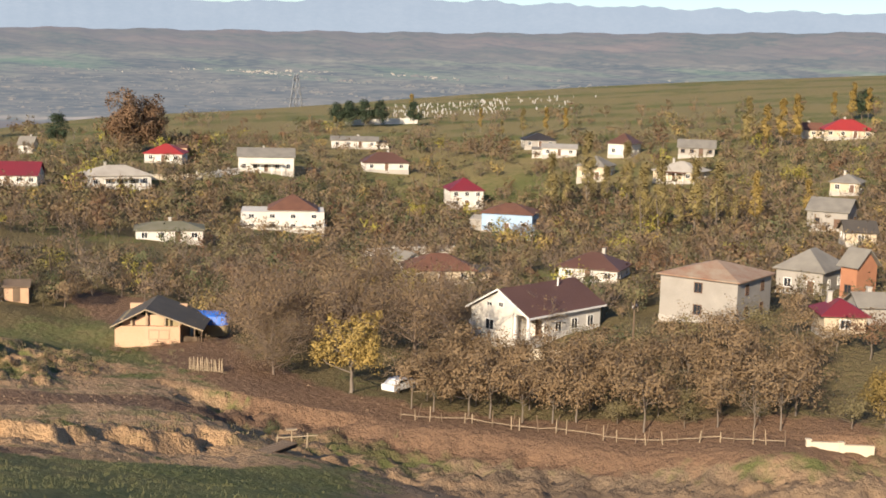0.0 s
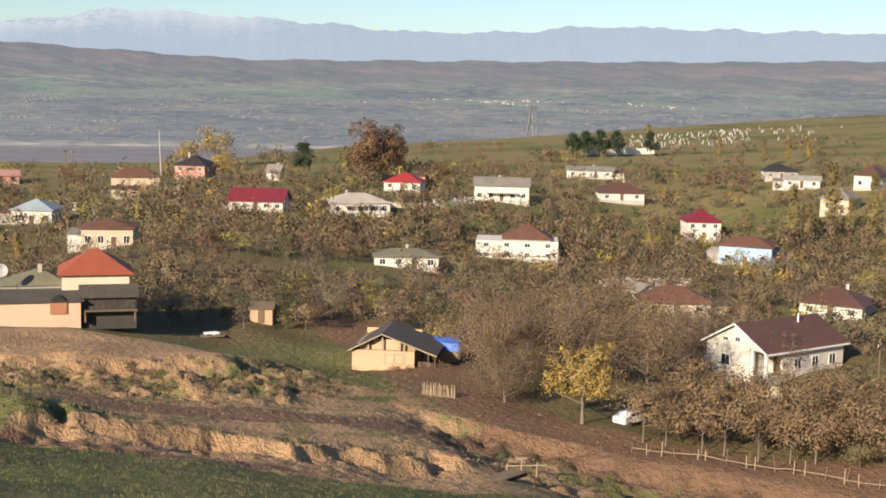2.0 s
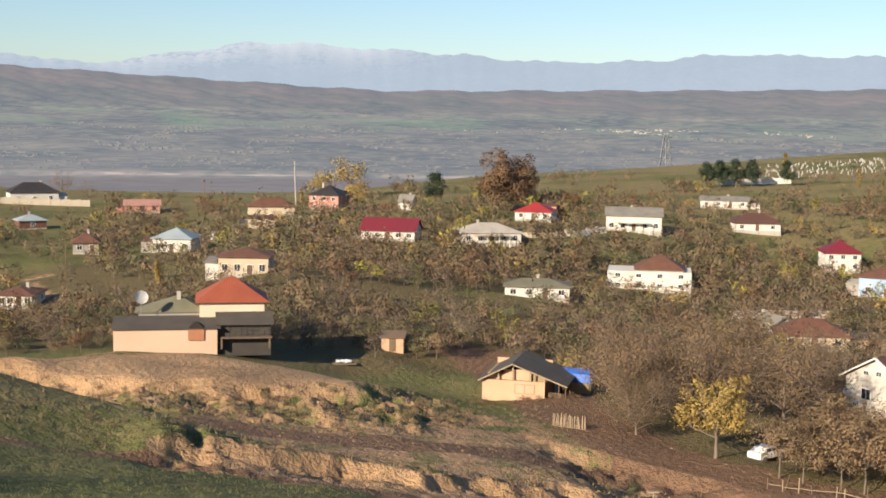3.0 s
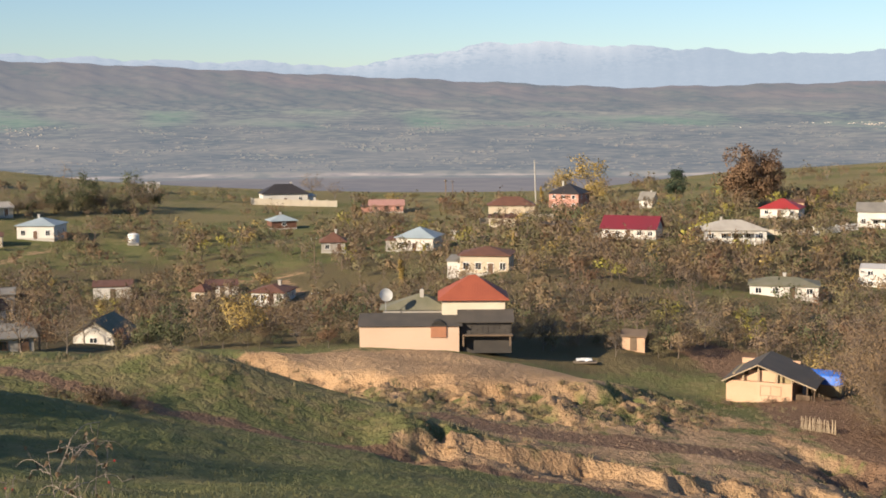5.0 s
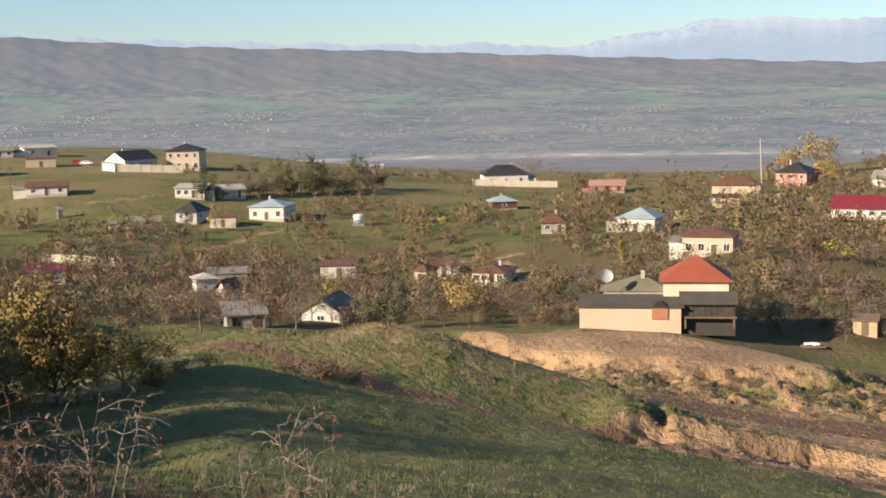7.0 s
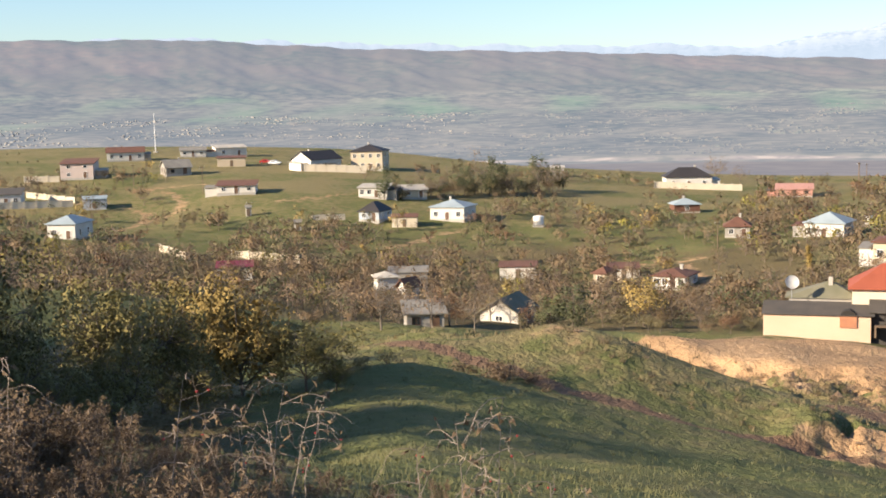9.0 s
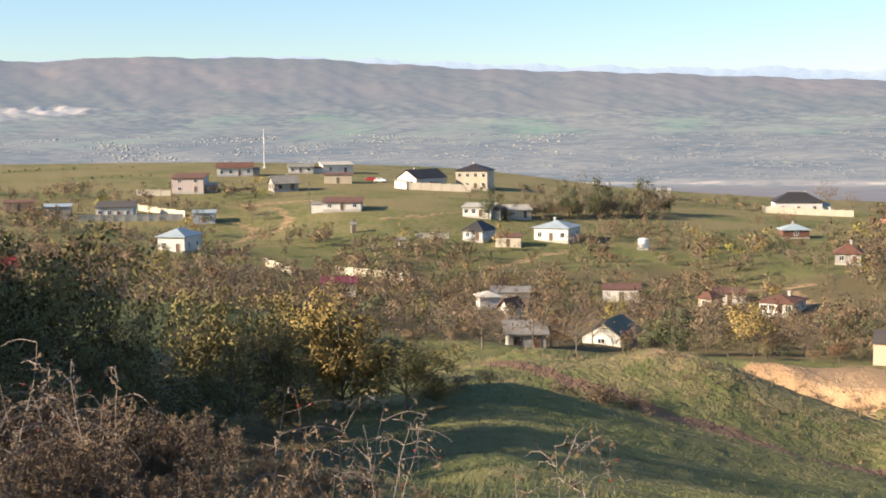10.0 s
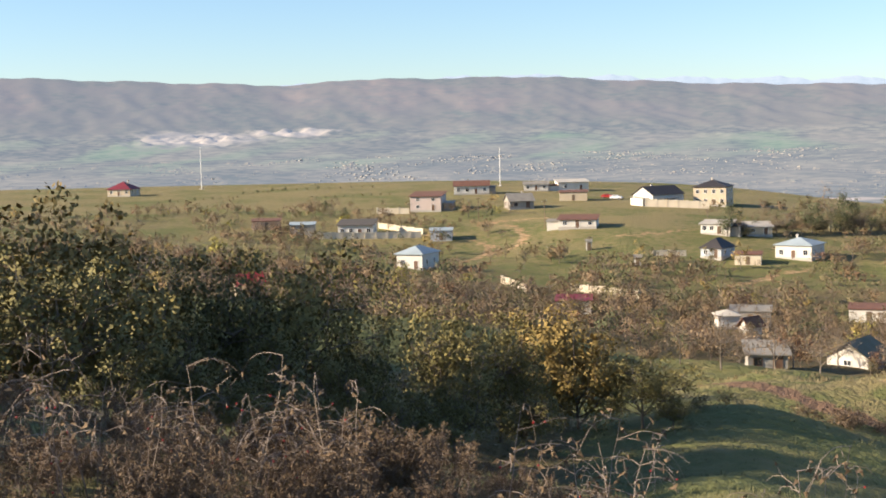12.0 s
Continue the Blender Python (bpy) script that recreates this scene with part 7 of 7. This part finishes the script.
def gravestones():
    rnd = random.Random(17)
    stones = []
    for v in range(3):
        bm = bmesh.new()
        sw, sh = ((0.75, 2.3), (0.6, 1.8), (0.9, 2.0))[v]
        n = 6
        outline = [(-sw / 2, -0.3), (sw / 2, -0.3)] + [(math.cos(math.pi * i / n) * sw / 2, sh - sw * 0.35 + math.sin(math.pi * i / n) * sw * 0.35) for i in range(n + 1)]
        fr = [bm.verts.new((px, -0.12, pz)) for px, pz in outline]
        bk = [bm.verts.new((px, 0.12, pz)) for px, pz in outline]
        bm.faces.new(fr)
        bm.faces.new(bk[::-1])
        for i in range(len(fr)):
            j = (i + 1) % len(fr)
            bm.faces.new((fr[j], fr[i], bk[i], bk[j]))
        box(bm, -sw / 2 - 0.15, sw / 2 + 0.15, -0.3, 0.3, -0.3, 0.15)
        me = bpy.data.meshes.new("gravestone")
        bm.to_mesh(me)
        bm.free()
        me.materials.append(MATS["grave_stone"])
        stones.append(me)
    words = ("tall pale gravestone in the hillside cemetery", "small pale gravestone in the hillside cemetery", "broad pale gravestone in the hillside cemetery")
    for i in range(270):
        k = rnd.random() ** 0.9
        turn = -29.2 - 8.3 * k - (rnd.random() * 3 if k > 0.9 else 0)
        d = 480 + 90 * rnd.random() + 60 * k
        a = radians(turn)
        x, y = -math.sin(a) * d, math.cos(a) * d
        v = rnd.randrange(3)
        ob = tagged(new("gravestone", stones[v]), words[v], "gravestone", "gravestones")
        ob.matrix_world = pose(x, y, ground_z(x, y), rnd.gauss(0, 3), rnd.gauss(0, 3), turn + rnd.uniform(-20, 20)) @ Matrix.Scale(rnd.uniform(0.36, 0.6), 4)


# ---- small things ----
def car(x, y, rz, paint, words, name="car"):
    c = thing(name, x, y, ground_z(x, y), rz, words, "car")
    bm = bmesh.new()
    prof = [(-2.05, 0.35), (2.05, 0.35), (2.1, 0.75), (1.9, 0.92), (0.95, 1.0), (0.45, 1.42), (-1.0, 1.45), (-1.55, 1.05), (-2.05, 0.98)]
    sides = []
    for s, k in ((-0.82, 1), (0.82, 1)):
        sides.append([bm.verts.new((px, s * (0.86 if pz > 1.2 else 1), pz)) for px, pz in prof])
    bm.faces.new(sides[0][::-1])
    bm.faces.new(sides[1])
    for i in range(len(prof)):
        j = (i + 1) % len(prof)
        bm.faces.new((sides[0][i], sides[0][j], sides[1][j], sides[1][i]))
    bmesh.ops.recalc_face_normals(bm, faces=bm.faces[:])
    part("body", bm, paint, c, bevel=0.05)
    part("side_glass", boxes((-0.95, 0.4, -0.80, 0.80, 1.05, 1.33)), "glass_dark", c)
    for px in (-1.3, 1.3):
        for py in (-0.78, 0.78):
            bm = bmesh.new()
            prism(bm, (px, py - 0.1, 0.32), (px, py + 0.1, 0.32), 0.32, 0.32, 14)
            wh = part("wheel", bm, "rubber", c)
            bm = bmesh.new()
            prism(bm, (px, py - 0.115, 0.32), (px, py + 0.115, 0.32), 0.18, 0.18, 10)
            part("rim", bm, "steel", wh)
    part("bumper", boxes((2.03, 2.16, -0.75, 0.75, 0.38, 0.58)), "rubber", c)


def tank(x, y, high, radius):
    t = thing("water_tank", x, y, ground_z(x, y), 0, "white round water tank on a low stand", "tank")
    bm = bmesh.new()
    prism(bm, (0, 0, 0.5), (0, 0, high), radius, radius, 18)
    prism(bm, (0, 0, high), (0, 0, high + 0.18), radius * 0.9, radius * 0.35, 18)
    part("drum", bm, "frame_white", t)
    part("stand", boxes((-radius, radius, -radius, radius, -0.4, 0.5)), "concrete", t)


def wattle_fence():
    f = thing("wattle_fence", 51.5, 121.8, ground_z(51.5, 121.8), -22, "short leaning fence of grey woven sticks", "fence")
    r = random.Random(4)
    for i in range(26):
        bm = bmesh.new()
        px = 3.3 * i / 25
        dz = ground_z(51.5 + px * 0.93, 121.8 - px * 0.37) - ground_z(51.5, 121.8)
        prism(bm, (px, 0, dz - 0.2), (px + r.gauss(0, 0.1), r.gauss(0, 0.05), dz + r.uniform(1.15, 1.5)), 0.045, 0.035, 5)
        part("stake", bm, "pale_wood", f)
    for k in (0.4, 0.95):
        bm = bmesh.new()
        prism(bm, (-0.1, 0.08, k), (3.4, 0.08, k - 0.5), 0.04, 0.035, 5)
        part("rail", bm, "old_wood", f)


def shed(x, y, rz, w, d, h, wall, roof, words):
    z = ground_z(x, y)
    s = thing("shed", x, y, z, rz, words, "shed")
    part("wall", boxes((-w / 2, w / 2, -d / 2, d / 2, -0.8, h)), wall, s)
    part("roof", roof_mesh("shed", w, d, h, 0.5, 0.25), roof, s)
    part("door", boxes((-0.45, 0.45, -d / 2 - 0.05, -d / 2, 0.02, min(1.9, h - 0.2))), "old_wood", s)


clay_barn()
farmstead()
orchard_fence()
for row in ((-6.6, 419.1, 20.5, 421.1, 1.9, "pale_wall", "long pale compound wall"), (-113.5, 393.8, -94.8, 398.1, 2.2, "pale_wall", "cream wall beside the white barn"), (-183.3, 307.9, -156.5, 323.0, 1.7, "pale_wall", "low cream courtyard wall with piers"),
            (-174.9, 333.3, -158.2, 327.6, 1.5, "pale_wall", "cream garden wall on the slope"), (-87.2, 248.8, -72.8, 246.9, 1.5, "pale_wall", "pale block wall above the gardens"), (-100, 243, -92, 236, 1.3, "pale_wall", "pale block wall among trees"),
            (-189.4, 360.0, -179.8, 362.9, 1.7, "pale_wall", "pale yard wall beside a house"), (123.2, 210.1, 142.8, 207.8, 1.4, "white_plaster", "white courtyard wall with pillars"), (91, 116.5, 99, 108.5, 1.1, "pale_wall", "low pale stone retaining wall"),
            (84.2, 70.2, 88.6, 67.0, 0.55, "pale_wall", "crumbling pale plastered wall at the orchard"), (238, 418, 262, 408, 2.0, "white_plaster", "white cemetery wall under pines"), (-86.9, 307.0, -79.6, 310.4, 1.3, "pale_wall", "short pale garden wall"),
            (56, 352, 78, 360, 1.4, "pale_wall", "pale garden wall beside the cream house"), (98, 300, 128, 296, 1.2, "pale_wall", "low pale wall along the lane"), (128, 298, 140, 300, 1.5, "white_plaster", "white yard wall beside the long house")):
    wall_run(*row[:5], row[5], row[6])
for row in ((91.8, 100.3, 7.6), (137.4, 176.6, 6.0), (8.5, 275.9, 6.0), (-125.6, 336.8, 8.0), (-152.7, 354.0, 6.6), (-103.9, 310.3, 3.6), (-108.3, 294.1, 3.6), (-168.7, 341.0, 6.6), (6.2, 200.9, 4.6), (62.2, 471.0, 6.2), (64.0, 465.0, 6.0), (59.7, 451.0, 7.2)):
    pole(*row)
pole(85.5, 421.4, 14.5, "tall pale leaning concrete pole", False, -0.05, 0.24, "concrete", "concrete_pole")
mast(-311.8, 440.9, 17, "tall slim white mast on the hill edge")
mast(-190.2, 462.4, 14.5, "white slim mast among hilltop houses")
pylon(415, 799, 61)
gravestones()
car(70.2, 111.5, 20, "car_white", "old white car parked beside the orchard")
car(-134.2, 420.0, 10, "car_red", "red car parked on the hilltop yard")
car(-130.1, 416.5, 0, "car_white", "small white car parked on the hilltop")
tank(42.5, 305.3, 2.6, 0.9)
tank(44.7, 292.3, 1.6, 0.6)
tank(-32.8, 315.9, 2.5, 1.3)
wattle_fence()
for row in ((-39.2, 441.2, 5, 4.5, 4, 3.0, "grey_plaster", "pale_sheet", "small grey hut on the skyline"), (-104.1, 310.2, 20, 1.3, 1.3, 2.2, "white_plaster", "grey_sheet", "tiny whitewashed roadside shelter"), (-86.4, 292.6, 15, 1.6, 1.6, 1.9, "white_plaster", "grey_sheet", "small white privy in the meadow"),
            (-64, 307, 8, 6, 4, 2.4, "pale_wall", "rust_tile", "cream ruined outbuilding beside the blue-grey house"),
            (48, 170, -20, 3, 2.5, 2.0, "clay_plaster", "old_wood", "small clay hen house among trees"), (-150, 322, 22, 6, 5, 2.6, "blue_grey", "blue_sheet", "blue-roofed shed beside the courtyard house"), (-190, 316, 25, 7, 5, 2.6, "grey_plaster", "blue_sheet", "grey shed with pale blue roof"),
            (-203, 318, 30, 8, 5, 2.4, "clay_plaster", "rust_tile", "low brick stable with open front"), (-142, 408, 18, 9, 6, 2.8, "cream_plaster", "rust_tile", "low cream farm building on the hilltop"), (178, 238, -40, 5, 4, 2.6, "blue_plaster", "blue_sheet", "bright blue garden shed"),
            (168, 219, -35, 4, 3, 2.2, "blue_plaster", "blue_sheet", "small blue-painted garden shed"), (60, 340, -12, 7, 5, 2.6, "pale_wall", "rust_tile", "cream outbuilding in the upper village"), (70, 318, -15, 8, 3, 1.9, "old_wood", "dark_sheet", "dark timber animal shed"),
            (138, 333, -25, 4, 4, 3.0, "clay_plaster", "rust_tile", "small tan clay hut beside trees"), (-48, 232, 10, 7, 5, 2.4, "grey_plaster", "grey_sheet", "grey sheet-roofed shed among garden trees"), (-10, 252, 5, 6, 5, 2.2, "white_plaster", "rust_tile", "white hut with brown roof"), (-30, 250, 5, 7, 5, 2.4, "white_plaster", "rust_tile", "low cottage with a brown roof among trees"), (-75, 215, 18, 6, 5, 2.4, "white_plaster", "red_metal", "cottage with a crimson roof among trees")):
    shed(*row)


# ---- far village and woods on the plain ----
def far_specks():
    rnd = random.Random(40)
    bm = bmesh.new()
    for i in range(2600):
        if i < 450:
            turn, d = rnd.gauss(-27, 3.2), rnd.uniform(2850, 3150)
        elif i < 2350:
            turn, d = rnd.choice((13, 16, 18, 22, 25, 27, 30)) + rnd.gauss(0, 2.2), rnd.uniform(2350, 3150)
        else:
            turn, d = rnd.uniform(-52, -42), rnd.uniform(2300, 3150)
        a = radians(turn)
        x, y = -math.sin(a) * d, math.cos(a) * d
        z = PLAIN_Z + 52.5 * float(smooth(1900, 3300, np.array(d))) + 7
        w, h = 0.6 + 1.8 * rnd.random() ** 2, rnd.uniform(-2.0, 1.0)
        box(bm, x - w, x + w, y - 4, y + 4, z - 6, z + h)
    me = bpy.data.meshes.new("far_village")
    bm.to_mesh(me)
    bm.free()
    me.materials.append(MATS["concrete"])
    tagged(new("far_village", me), "tiny pale houses across the river plain", "village", kind="stuff")
    verts, faces = [], []
    for i in range(5200):
        turn, d = rnd.uniform(-58, 48), rnd.uniform(1720, 3150)
        a = radians(turn)
        x, y = -math.sin(a) * d, math.cos(a) * d
        z = PLAIN_Z + 52.5 * float(smooth(1900, 3300, np.array(d))) + 6
        for q in range(3):
            w, h = rnd.uniform(3, 16), rnd.uniform(1.5, 6)
            k = len(verts)
            cx, cy = x + rnd.gauss(0, 14), y + rnd.gauss(0, 6)
            verts += [(cx - w, cy, z - 6), (cx + w, cy, z - 6), (cx + w * 0.6, cy + 3, z - 3 + h * 0.8), (cx, cy + 1, z - 3 + h), (cx - w * 0.7, cy + 3, z - 3 + h * 0.7), (cx, cy - 4, z - 5)]
            faces += [(k, k + 5, k + 3, k + 4), (k + 5, k + 1, k + 2, k + 3)]
    me = mesh_of("far_woods", verts, faces)
    me.materials.append(haze_glow_material("far_trees", (0.375, 0.455, 0.60), 0.215, (("", (0.065, 0.07, 0.05), (0.13, 0.105, 0.07)),), 0.02))
    tagged(new("far_woods", me), "hedges and woods on the river plain, haze added as glow", "woods", kind="stuff")


far_specks()
